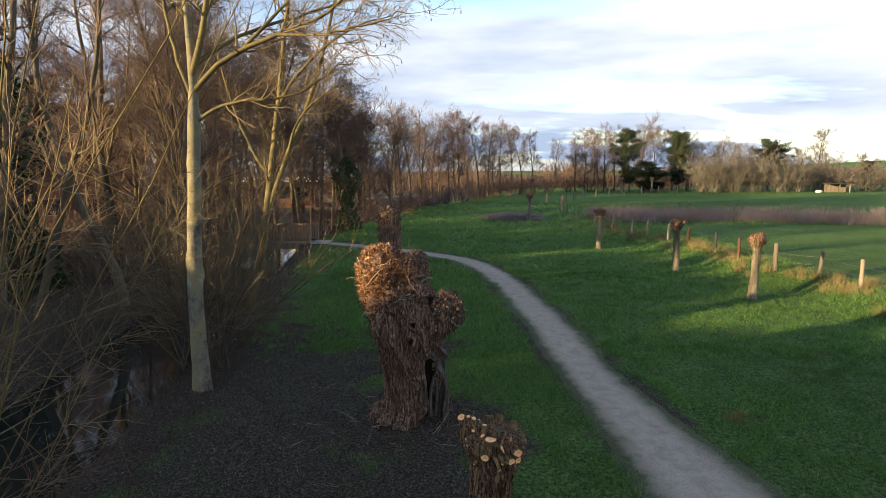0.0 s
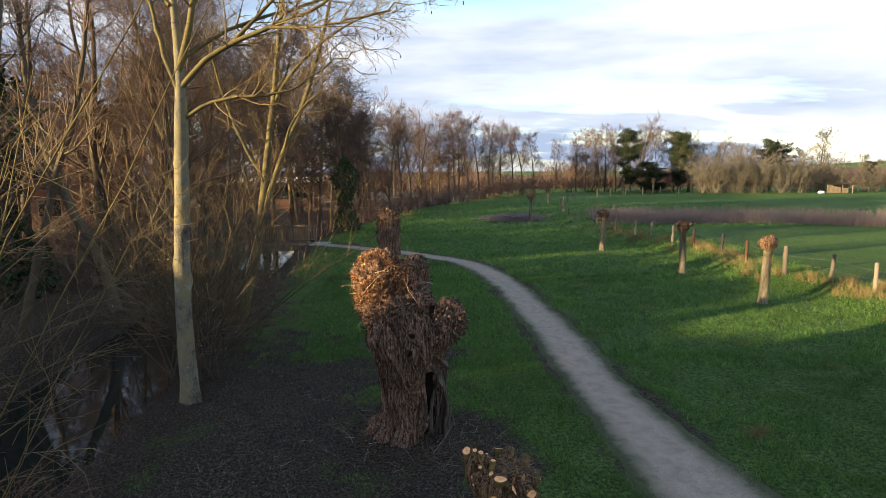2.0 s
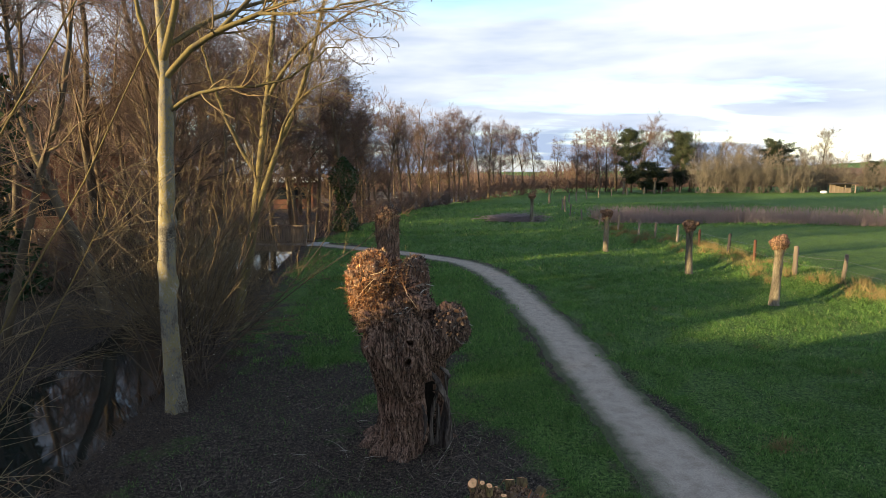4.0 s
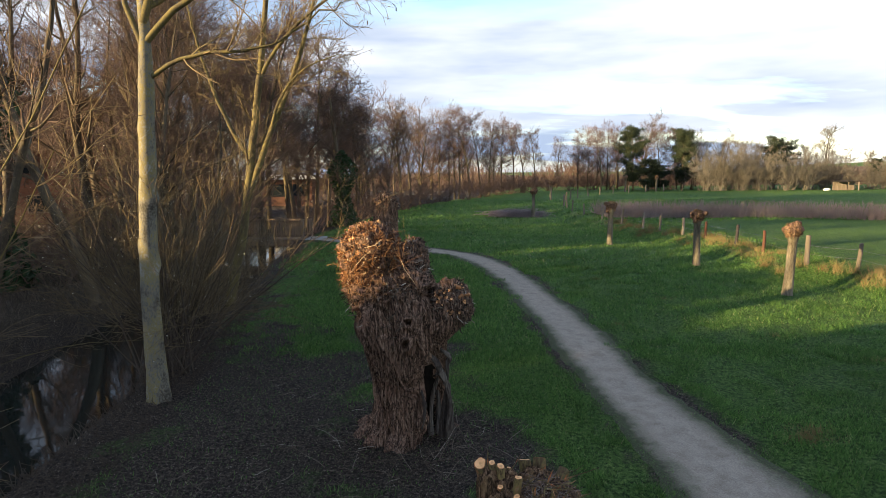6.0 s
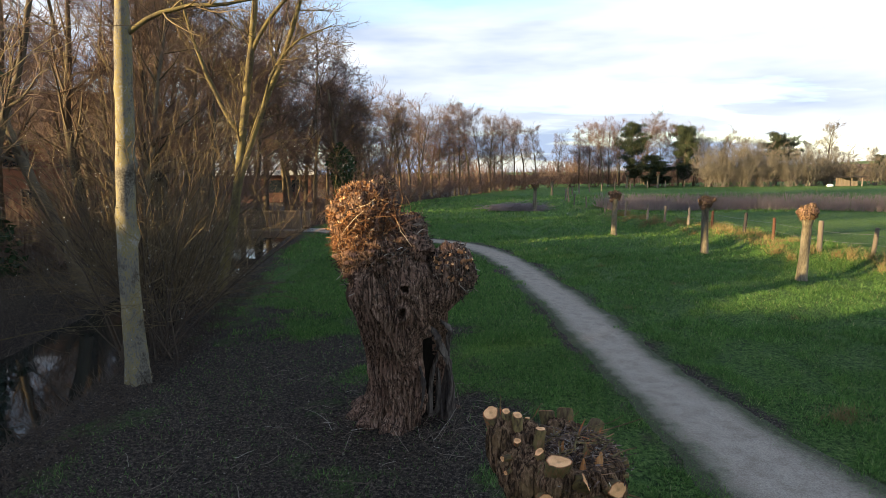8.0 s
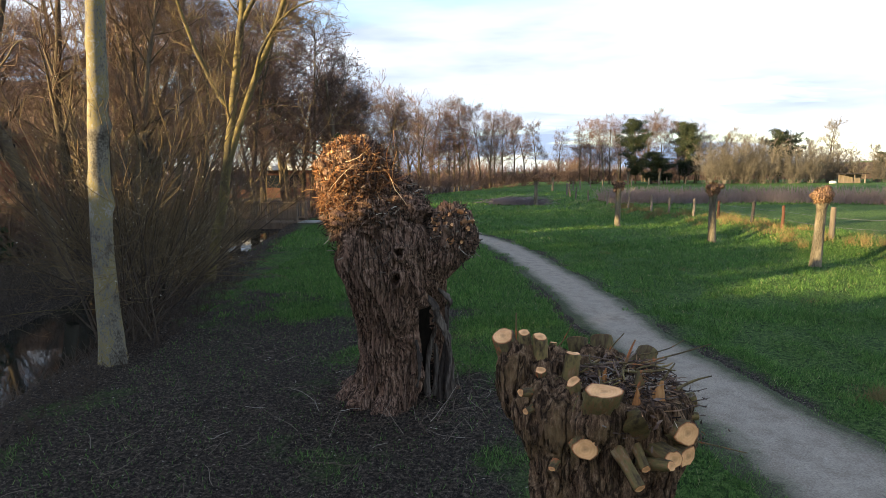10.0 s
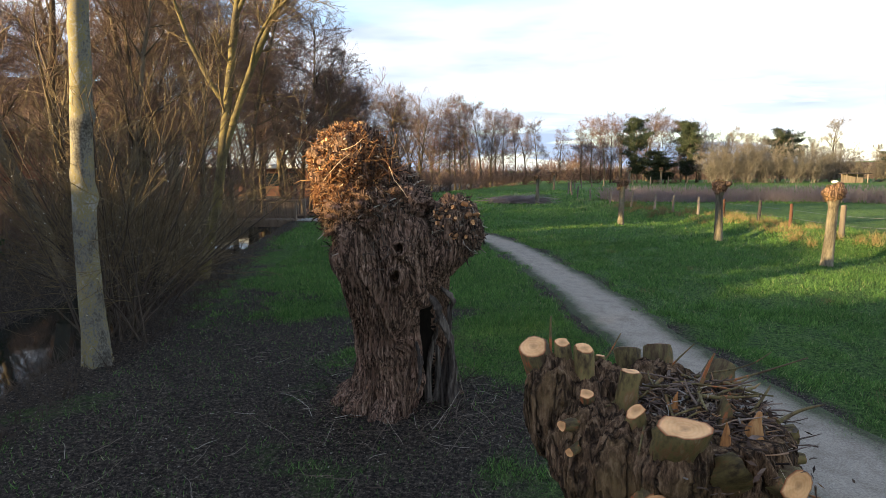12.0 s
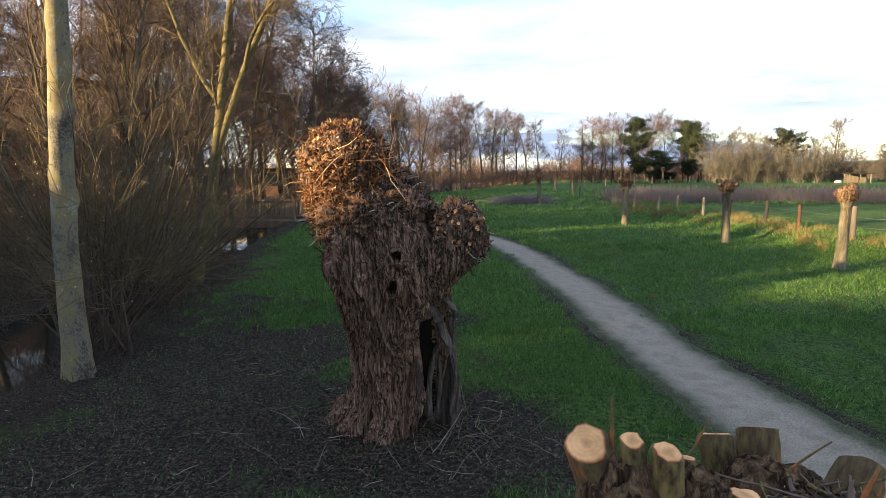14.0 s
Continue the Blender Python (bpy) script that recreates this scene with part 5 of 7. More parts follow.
# ---- trees and shrubs ----
def bare_tree(name, label, seed, bark, twig, h=10.0, r=0.15, limbs=24, low=0.25, angle=45, reach=0.36, fall=0.55, lift=0.05, sub=6, fine=6, fuzz=0, fuzz_mat=None, fuzz_size=0.004, twig_r=0.010, extra=0, stems_n=1, n3=3, group="bare trees along the stream and fields"):
    """A leafless tree of trunk, limbs and many twigs, about h metres high."""
    root = thing(name, (0, 0, 0), label, "tree", group)
    rg = np.random.default_rng(seed)
    if stems_n == 1:
        tp, tr = stem(rg, (0, 0, -0.15), (0.02, 0, 1), h * 0.97, r, r * 0.12, 12, 0.045, 0.02)
    else:
        base = rg.normal(size=(stems_n, 3)) * 0.15 * np.array([1, 1, 0]) - np.array([0, 0, 0.15])
        way = np.concatenate([rg.normal(size=(stems_n, 2)) * 0.2, np.ones((stems_n, 1))], 1)
        tp, tr = stems(rg, base, way, h * rg.uniform(0.75, 1.0, stems_n), np.full(stems_n, r * 0.75), np.full(stems_n, r * 0.1), 12, 0.06, 0.03)
        limbs = max(6, limbs // stems_n)
    part("trunk", mesh("trunk", *tubes(tp, tr, 10), bark), root)
    p1, r1 = sprout(rg, tp, tr, limbs, low, 0.98, angle, 10, h * reach, fall, 0.5, twig_r, 7, 0.10, lift)
    p2, r2 = sprout(rg, p1, r1, sub, 0.2, 1.0, 42, 12, h * 0.14, 0.4, 0.6, twig_r * 0.8, 4, 0.14, lift)
    p3, r3 = sprout(rg, p2, r2, fine, 0.15, 1.0, 40, 14, h * 0.085, 0.3, 0.7, twig_r * 0.6, n3, 0.16, lift)
    sets = [tubes(p2, r2, 3), tubes(p3, r3, 3)]
    if extra:
        p4, r4 = sprout(rg, p3, r3, extra, 0.1, 1.0, 38, 14, h * 0.045, 0.2, 0.8, twig_r * 0.5, 3, 0.2, lift)
        sets.append(tubes(p4, r4, 3))
    part("branch_framework", mesh("branch_framework", *tubes(p1, r1, 5), bark), root)
    part("crown", mesh("crown", *join(sets), twig), root)
    if fuzz:
        ends = p3[:, -1]
        at = ends[rg.integers(0, len(ends), fuzz)] + rg.normal(size=(fuzz, 3)) * h * 0.008
        part("catkin_cover", mesh("catkin_cover", *specks(rg, at, h * fuzz_size), fuzz_mat or twig, False), root)
    return root


def evergreen(name, label, seed, h, r, shape, count, leaf, mat):
    """A dense evergreen: trunk, limbs and clumps of needles; shape gives the width at each height."""
    root = thing(name, (0, 0, 0), label, "tree", "evergreens among the bare trees")
    rg = np.random.default_rng(seed)
    tp, tr = stem(rg, (0, 0, -0.1), (0, 0, 1), h * 0.95, r, r * 0.15, 10, 0.03, 0.02)
    part("trunk", mesh("trunk", *tubes(tp, tr, 8), M_BARK_WOOD), root)
    p1, r1 = sprout(rg, tp, tr, 70, 0.15, 0.97, 75, 10, 1.0, 0.0, 0.4, 0.015, 5, 0.08, 0.03)
    z = p1[:, :1, 2:] / h
    w = shape(np.clip(z[:, 0, 0], 0, 1))
    p1 = p1[:, :1] + (p1 - p1[:, :1]) * (w[:, None, None] / 1.0)
    part("branch_framework", mesh("branch_framework", *tubes(p1, r1, 4), M_BARK_WOOD), root)
    k, s = rg.integers(0, len(p1), count // 12), rg.uniform(0.25, 1.05, count // 12)
    centre = p1[k, 0] * (1 - s[:, None]) + p1[k, -1] * s[:, None]
    at = np.repeat(centre, 12, 0) + rg.normal(size=(len(centre) * 12, 3)) * np.array([0.28, 0.28, 0.16]) * h / 10
    part("crown", mesh("crown", *specks(rg, at, leaf), mat, False), root)
    return root


def place(src, x, y, k=1.0, rz=0.0, sink=0.0, wide=1.0):
    c = copy_thing(src, pose(x, y, float(ground_z(x, y)) - sink, 0, 0, rz))
    c.scale = (k * wide, k * wide, k)
    return c


def settle(src, x, y, k=1.0, rz=0.0, wide=1.0):
    src.matrix_basis = pose(x, y, float(ground_z(x, y)), 0, 0, rz)
    src.scale = (k * wide, k * wide, k)


# the smooth-barked tree on the stream bank
bank_tree = thing("bank_tree", (0, 0, 0), "smooth grey-barked bare tree, half sunlit, on the stream bank", "tree", "bare trees along the stream and fields")
rg = np.random.default_rng(101)
curve = smooth_route([(-4.34, 9.84, -0.3), (-4.36, 9.86, 0.1), (-4.40, 9.9, 0.9), (-4.41, 9.94, 2.0), (-4.36, 9.98, 3.2), (-4.29, 10.0, 4.6), (-4.27, 10.02, 5.2), (-4.30, 10.05, 6.2), (-4.42, 10.1, 7.6), (-4.5, 10.2, 9.6)], 0.1)
zs = curve[:, 2]
rad = np.interp(zs, [-0.3, 0.0, 0.4, 1.2, 3.0, 4.6, 5.3, 7, 9.6], [0.18, 0.158, 0.143, 0.128, 0.114, 0.104, 0.075, 0.05, 0.02])
v, f = tubes(curve[None], rad[None], 28)
way = v - np.repeat(curve, 28, 0)
way /= np.linalg.norm(way, axis=1, keepdims=True)
swell = 0.018 * fbm(v * np.array([4, 4, 2.0]), 3) + 0.035 * smooth(0.5, 0.85, vnoise(v * np.array([4.0, 4.0, 3.0]) + 4)) * smooth(5, 4, v[:, 2])
v = v + way * swell[:, None] + way * (0.035 * smooth(0.45, -0.15, v[:, 2]) * np.cos(5 * np.arctan2(way[:, 1], way[:, 0]) + 1))[:, None]
part("trunk", mesh("trunk", v, f, M_BARK_SMOOTH), bank_tree)
BANK_LIMBS = [
    ([(-4.28, 10, 4.62), (-3.9, 9.98, 4.86), (-3.4, 9.98, 4.98), (-2.86, 10, 5.02), (-2.4, 10.1, 5.16), (-1.9, 10.2, 5.5), (-1.5, 10.3, 5.75)], 0.034),
    ([(-4.25, 10, 5.15), (-3.8, 10, 5.6), (-3.3, 10, 5.85), (-2.81, 10, 6.05), (-2.2, 10.1, 6.3), (-1.6, 10.2, 6.75), (-1.0, 10.3, 7.3), (-0.5, 10.4, 7.6)], 0.05),
    ([(-4.27, 10, 5.4), (-4.05, 10, 6.1), (-3.85, 9.9, 7.0), (-3.6, 9.8, 8.2), (-3.5, 9.8, 9.2)], 0.06),
    ([(-4.3, 10, 5.1), (-4.5, 9.95, 5.8), (-4.62, 9.9, 6.7), (-4.8, 9.8, 8.0)], 0.045),
    ([(-3.4, 10, 5.82), (-2.7, 10.2, 6.6), (-2.2, 10.3, 7.4), (-1.9, 10.4, 8.1)], 0.035),
    ([(-2.81, 10, 6.05), (-2.1, 9.8, 6.0), (-1.5, 9.7, 6.05), (-0.95, 9.7, 6.2), (-0.6, 9.7, 6.3)], 0.026),
    ([(-4.2, 10, 5.6), (-3.6, 10.6, 6.2), (-2.9, 11.2, 6.6), (-2.2, 11.6, 6.9), (-1.4, 11.8, 7.2), (-0.6, 11.9, 7.35)], 0.04),
    ([(-4.35, 10.0, 6.4), (-5.0, 10.1, 7.0), (-5.7, 10.2, 7.8)], 0.035),
]
limb_p, limb_r = [], []
for pts, r0 in BANK_LIMBS:
    c = smooth_route(pts, 0.05)
    c = c[np.linspace(0, len(c) - 1, 16).astype(int)] + 0.03 * rg.normal(size=(16, 3)) * np.linspace(0, 1, 16)[:, None]
    rr = np.linspace(r0, 0.008, 16)
    limb_p.append(c), limb_r.append(rr)
    part("limb", mesh("limb", *tubes(c[None], rr[None], 10), M_BARK_MOSS), bank_tree)
limb_p, limb_r = np.array(limb_p), np.array(limb_r)
p2, r2 = sprout(rg, limb_p, limb_r, 18, 0.2, 1.0, 42, 12, 1.15, 0.3, 0.5, 0.004, 7, 0.12, 0.03)
p3, r3 = sprout(rg, p2, r2, 8, 0.15, 1.0, 42, 14, 0.42, 0.2, 0.7, 0.0025, 5, 0.16, 0.0)
p4, r4 = sprout(rg, p3, r3, 2, 0.2, 1.0, 40, 14, 0.16, 0.2, 0.8, 0.002, 4, 0.2, 0.0)
part("crown", mesh("crown", *join([tubes(p2, r2, 4), tubes(p3, r3, 3), tubes(p4, r4, 3)]), M_TWIG_GOLD), bank_tree)
ends = p3[rg.integers(0, len(p3), 170), -1] - np.array([0, 0, 0.03])
hang = np.stack([ends, ends - np.array([0, 0, 0.05])], 1)
tagged(part("seed_cluster", mesh("seed_cluster", *tubes(hang, np.full((len(ends), 2), 0.008), 4, True), M_TWIG_BROWN), bank_tree), "small dark hanging seed clusters", kind="stuff")

# the leaning twin-stemmed tree
twin = thing("twin_stemmed_tree", (0, 0, 0), "leaning twin-stemmed bare tree with sunlit ochre bark", "tree", "bare trees along the stream and fields")
for pts, r0, r1 in (
    ([(-5.55, 15.55, -0.2), (-5.35, 15.5, 0.7), (-5.05, 15.4, 1.8), (-4.85, 15.3, 2.7), (-4.65, 15.3, 4.0), (-4.38, 15.3, 5.7), (-4.15, 15.3, 7.4), (-3.9, 15.4, 9.2)], 0.125, 0.04),
    ([(-4.87, 15.3, 2.55), (-4.6, 15.3, 3.3), (-4.2, 15.3, 4.3), (-3.67, 15.3, 5.45), (-3.2, 15.3, 6.8), (-2.8, 15.4, 8.4)], 0.08, 0.03),
    ([(-4.4, 15.3, 5.5), (-3.9, 15.2, 6.2), (-3.1, 15.1, 6.9), (-2.2, 15.0, 7.4), (-1.4, 15.0, 7.6)], 0.05, 0.012),
    ([(-4.2, 15.3, 4.3), (-3.9, 15.1, 5.0), (-3.3, 14.9, 5.6), (-2.5, 14.8, 5.9)], 0.04, 0.01),
    ([(-4.7, 15.3, 3.6), (-5.2, 15.2, 4.6), (-5.6, 15.1, 5.8), (-5.9, 15.0, 7.2)], 0.06, 0.015),
):
    c = smooth_route(pts, 0.1)
    n = len(c)
    v, f = tubes(c[None], np.linspace(r0, r1, n)[None], 14)
    part("stem", mesh("stem", v + 0.015 * fbm(v * 5, 2)[:, None], f, M_BARK_MOSS), twin)
    c = c[np.linspace(0, n - 1, 14).astype(int)]
    p2, r2 = sprout(rg, c[None], np.linspace(r0, r1, 14)[None], 16, 0.35, 1.0, 42, 12, 1.3, 0.3, 0.3, 0.005, 7, 0.12, 0.05)
    p3, r3 = sprout(rg, p2, r2, 8, 0.1, 1.0, 42, 14, 0.55, 0.2, 0.7, 0.003, 5, 0.15, 0.02)
    p4, r4 = sprout(rg, p3, r3, 2, 0.1, 1.0, 42, 14, 0.22, 0.2, 0.7, 0.003, 3, 0.15, 0.02)
    part("crown", mesh("crown", *join([tubes(p2, r2, 4), tubes(p3, r3, 3), tubes(p4, r4, 3)]), M_TWIG_GOLD), twin)


def leaning_tree(label, pts, r0, r1, seed):
    """A crooked leaning tree along the given points."""
    root = thing("leaning_tree", (0, 0, 0), label, "tree", "bare trees of the near wood")
    rg5 = np.random.default_rng(seed)
    c = smooth_route(pts, 0.12)
    rr = np.linspace(r0, r1, len(c))
    v5, f5 = tubes(c[None], rr[None], 12)
    part("trunk", mesh("trunk", v5 + 0.02 * fbm(v5 * 4, 2)[:, None], f5, M_BARK_WOOD), root)
    c = c[np.linspace(0, len(c) - 1, 14).astype(int)]
    q2, s2 = sprout(rg5, c[None], np.linspace(r0, r1, 14)[None], 14, 0.35, 1.0, 45, 12, 1.9, 0.3, 0.45, 0.008, 8, 0.12, 0.03)
    q3, s3 = sprout(rg5, q2, s2, 8, 0.15, 1.0, 42, 14, 0.8, 0.2, 0.6, 0.005, 5, 0.15, 0.02)
    q4, s4 = sprout(rg5, q3, s3, 3, 0.1, 1.0, 42, 14, 0.35, 0.2, 0.7, 0.004, 3, 0.15, 0.02)
    for one, girth in zip(q2, s2):
        part("limb", mesh("limb", *tubes(one[None], girth[None], 6), M_BARK_WOOD), root)
    part("crown", mesh("crown", *join([tubes(q3, s3, 3), tubes(q4, s4, 3)]), M_TWIG_BROWN), root)


leaning_tree("crooked bare tree leaning over the stream, bark lit ochre", [(-10.4, 14, -0.2), (-9.8, 14, 1.8), (-9.26, 14, 3.4), (-8.99, 14, 4.2), (-8.67, 14, 4.9), (-8.49, 14.1, 5.8), (-8.3, 14.2, 7.0), (-8.2, 14.4, 8.8)], 0.11, 0.03, 111)
leaning_tree("thick bare tree leaning away from the stream", [(-10.1, 17.5, -0.3), (-10.35, 17.5, 0.8), (-10.8, 17.5, 1.9), (-11.3, 17.5, 3.0), (-11.9, 17.6, 4.6), (-12.3, 17.7, 6.4), (-12.6, 18, 9.0)], 0.17, 0.05, 112)
leaning_tree("dark forked bare tree at the edge of the wood", [(-12.9, 16, -0.2), (-12.6, 16, 2.0), (-12.2, 16, 4.2), (-12.0, 16, 6.0), (-11.6, 16, 8.0), (-11.4, 16, 10.0)], 0.18, 0.05, 113)


def shrub(name, label, seed, count, height, fan, twig, r=0.018, lean=(0, 0), sub=9, fine=3, buds=0, droop=0.0, bark=None, crook=0.06, fine_r=0.0022, reach=0.26, tip=0.004):
    """A many-stemmed shrub: stems that fan out from one stool, with shoots and twigs."""
    root = thing(name, (0, 0, 0), label, "shrub", "bare shrubs on the stream bank")
    rg = np.random.default_rng(seed)
    base = rg.normal(size=(count, 3)) * np.array([0.22, 0.22, 0])
    way = np.concatenate([rg.normal(size=(count, 2)) * fan + np.array(lean), np.ones((count, 1))], 1)
    p1, r1 = stems(rg, base, way, height * rg.uniform(0.5, 1.1, count), r * rg.uniform(0.5, 1.4, count), np.full(count, tip), 9, crook, 0.02 - droop)
    p2, r2 = sprout(rg, p1, r1, sub, 0.25, 1.0, 38, 14, height * reach, 0.4, 0.55, fine_r * 1.3, 6, crook * 1.6, 0.0)
    p3, r3 = sprout(rg, p2, r2, fine, 0.1, 1.0, 42, 14, height * 0.09, 0.3, 0.7, fine_r, 3, 0.16, 0.0)
    part("stool", mesh("stool", *tubes(p1, r1, 5), bark or twig), root)
    part("crown", mesh("crown", *join([tubes(p2, r2, 3), tubes(p3, r3, 3)]), twig), root)
    if buds:
        at = p3[rg.integers(0, len(p3), buds), -1]
        tagged(part("bud_cover", mesh("bud_cover", *specks(rg, at, 0.012), M_BUD, False), root), kind="stuff")
    return root


b1 = shrub("willow_shrub", "many-stemmed bare willow shrub with golden twigs on the bank", 201, 46, 4.4, 0.42, M_TWIG_GOLD, lean=(0.10, 0.08), r=0.013, buds=500, bark=M_STEM_DARK, crook=0.07, sub=10, fine=5, fine_r=0.0027, reach=0.30, droop=0.015, tip=0.004)
settle(b1, -4.8, 10.95, 1.0)
b2 = shrub("willow_shrub", "tall arching bare willow shrub with sunlit yellow stems", 202, 9, 4.6, 0.34, M_TWIG_GOLD, r=0.013, lean=(0.16, 0.12), sub=9, fine=4, crook=0.10, droop=0.06, bark=M_BARK_MOSS)
settle(b2, -9.3, 10.4, 0.9)
b3 = shrub("alder_shrub", "dense brown leafless thicket shrub", 203, 36, 3.8, 0.5, M_TWIG_BROWN, r=0.02, sub=7, fine=4, crook=0.12, bark=M_STEM_DARK, fine_r=0.003)
settle(b3, -15.5, 14.8, 1.1, 40)
reach_shrub = shrub("willow_shrub", "tall leaning bare willow shrub with long olive stems", 206, 11, 7.4, 0.13, M_TWIG_GOLD, r=0.014, lean=(0.42, 0.0), sub=11, fine=5, crook=0.06, droop=0.012, bark=M_STEM_OLIVE, fine_r=0.0019, reach=0.17, tip=0.004)
settle(reach_shrub, -5.2, 5.0, 1.0)
spray = shrub("willow_shrub", "low arching willow shrub with drooping reddish twigs over the bank", 207, 24, 3.6, 0.36, M_TWIG_RUST, r=0.008, lean=(0.75, 0.0), sub=8, fine=5, crook=0.10, droop=0.07, bark=M_TWIG_RUST, fine_r=0.0020, reach=0.30, tip=0.002)
settle(spray, -5.6, 5.0, 1.0)
far_shrub = shrub("hedge_shrub", "round leafless hedge shrub with tan twigs", 204, 20, 4.0, 0.5, M_TWIG_ALDER, r=0.026, sub=7, fine=5, crook=0.12, bark=M_TWIG_ALDER, fine_r=0.008, tip=0.009, reach=0.3)
settle(far_shrub, -7.9, 34.5, 0.7, 30, 1.3)
tan_shrub = shrub("hedge_shrub", "round leafless hedge shrub with pale sunlit twigs", 205, 22, 4.0, 0.45, M_TWIG_TAN, r=0.024, sub=9, fine=6, crook=0.12, bark=M_TWIG_TAN, fine_r=0.008, tip=0.008, reach=0.3)
settle(tan_shrub, 36.8, 87, 1.5, 0, 1.0)
for src, x, y, k, rz, wide in (
    (b1, -6.3, 19.2, 0.5, 70, 1.0), (b1, -5.5, 13.0, 0.92, 160, 0.95), (b1, -6.5, 16.2, 0.85, 250, 1.0), (b3, -12.0, 20.5, 1.0, 20, 1.0), (b3, -10.6, 22.0, 0.7, 80, 1.1),
    (b3, -12.5, 24.0, 0.9, 150, 1.2), (b3, -11.8, 28.5, 0.8, 310, 1.2), (b1, -10.4, 26.0, 0.7, 80, 1.2),
):
    place(src, x, y, k, rz, 0.05, wide)
for x, y, k, rz, wide in (
    (-7.4, 40.5, 0.7, 100, 1.4), (-6.8, 44.5, 0.7, 10, 1.4), (-6.3, 48.5, 0.75, 160, 1.4), (-4.3, 53.0, 0.8, 220, 1.5), (-3.6, 57.0, 0.7, 20, 1.5), (-2.6, 60.5, 0.9, 280, 1.5), (-0.6, 63.5, 0.7, 80, 1.4), (1.3, 66.0, 0.8, 330, 1.6), (2.9, 70, 0.7, 200, 1.5),
    (4.2, 73.0, 0.8, 50, 1.6), (6.0, 77, 0.8, 150, 1.6), (7.8, 80.0, 0.8, 120, 1.7), (9.6, 84, 0.9, 220, 1.7), (12.0, 88.0, 0.9, 120, 1.9), (15.0, 92, 0.8, 20, 2.0), (-12, 62, 1.0, 20, 1.5), (-16, 36, 1.2, 200, 1.5),
    (-19, 33, 1.2, 250, 1.5), (-14.5, 32, 1.0, 290, 1.4), (-22, 42, 1.2, 40, 1.5), (-10.5, 70, 1.1, 140, 1.6), (-15, 78, 1.2, 190, 1.8), (18.5, 93, 0.9, 60, 1.8), (22, 94, 0.9, 160, 1.8), (25, 95, 0.9, 260, 1.8), (34, 93, 1.3, 100, 1.4), (31.5, 95, 1.3, 200, 1.5),
):
    place(far_shrub, x, y, k, rz, 0.05, wide)
for x, y, k, rz, wide in (
    (38.2, 86, 1.4, 30, 1.0), (39.7, 87, 1.6, 90, 1.0), (41.2, 86, 1.35, 140, 1.1), (42.7, 87.5, 1.6, 190, 1.0), (44.2, 86, 1.4, 240, 1.1), (45.9, 87, 1.55, 300, 1.0), (47.5, 85.5, 1.25, 340, 1.1), (49.2, 87, 1.5, 20, 1.0), (50.8, 86, 1.2, 80, 1.1), (52.6, 88, 1.2, 130, 1.2),
    (54.4, 88, 1.1, 180, 1.1), (56.4, 88, 1.3, 230, 1.1), (58.6, 88, 1.1, 280, 1.1), (60.6, 87, 1.0, 330, 1.2), (62.8, 88, 1.1, 15, 1.2), (65, 88, 1.0, 65, 1.2), (67.5, 89, 1.1, 115, 1.2), (70, 90, 0.9, 165, 1.3), (43.5, 92, 1.9, 215, 1.0), (40.0, 93, 1.9, 265, 1.0), (47.0, 93, 1.9, 315, 1.0), (56, 97, 1.7, 5, 1.2), (60.5, 98, 1.6, 55, 1.2),
):
    place(tan_shrub, x, y, k, rz, 0.05, wide)

NEAR_SET, FAR_SET = "bare trees of the near wood", "bare trees along the stream and fields"
wood = [
    bare_tree("bare_tree", "tall bare deciduous tree with fine brown twigs", 301, M_BARK_WOOD, M_TWIG_BROWN, limbs=26, extra=2, n3=3, twig_r=0.0065, group=NEAR_SET),
    bare_tree("bare_tree", "slender bare tree with upswept grey-brown branches", 302, M_BARK_WOOD, M_TWIG_BROWN, limbs=26, angle=34, reach=0.28, lift=0.09, twig_r=0.0065, extra=2, group=NEAR_SET),
    bare_tree("alder_tree", "bare alder with dark reddish-brown catkins", 303, M_BARK_WOOD, M_TWIG_ALDER, limbs=30, low=0.2, angle=58, reach=0.27, fall=0.75, lift=0.03, twig_r=0.0075, fuzz=2600, fuzz_size=0.0022, fuzz_mat=M_TWIG_BROWN, r=0.12, group=NEAR_SET),
    bare_tree("alder_tree", "bare alder with warm orange-brown catkins", 304, M_BARK_WOOD, M_TWIG_ALDER, limbs=24, low=0.28, angle=55, reach=0.29, fall=0.7, lift=0.04, sub=6, fine=5, n3=2, twig_r=0.015, fuzz=5200, fuzz_size=0.0032, fuzz_mat=M_TWIG_ORANGE, r=0.12),
    bare_tree("bare_tree", "bare spreading tree with several stems and pale twigs", 305, M_BARK_WOOD, M_TWIG_TAN, limbs=24, low=0.15, angle=42, reach=0.36, sub=6, fine=5, n3=2, stems_n=3, twig_r=0.018),
    bare_tree("alder_tree", "bare alder with dark reddish-brown catkins", 306, M_BARK_WOOD, M_TWIG_ALDER, limbs=24, low=0.3, angle=58, reach=0.29, fall=0.72, lift=0.03, sub=6, fine=5, n3=2, twig_r=0.015, fuzz=4600, fuzz_size=0.0032, fuzz_mat=M_TWIG_ALDER, r=0.12),
    bare_tree("bare_tree", "slender grey bare tree with upswept fine branches", 307, M_BARK_WOOD, M_TWIG_BROWN, limbs=26, low=0.22, angle=46, reach=0.36, lift=0.05, sub=6, fine=5, n3=2, twig_r=0.014),
]
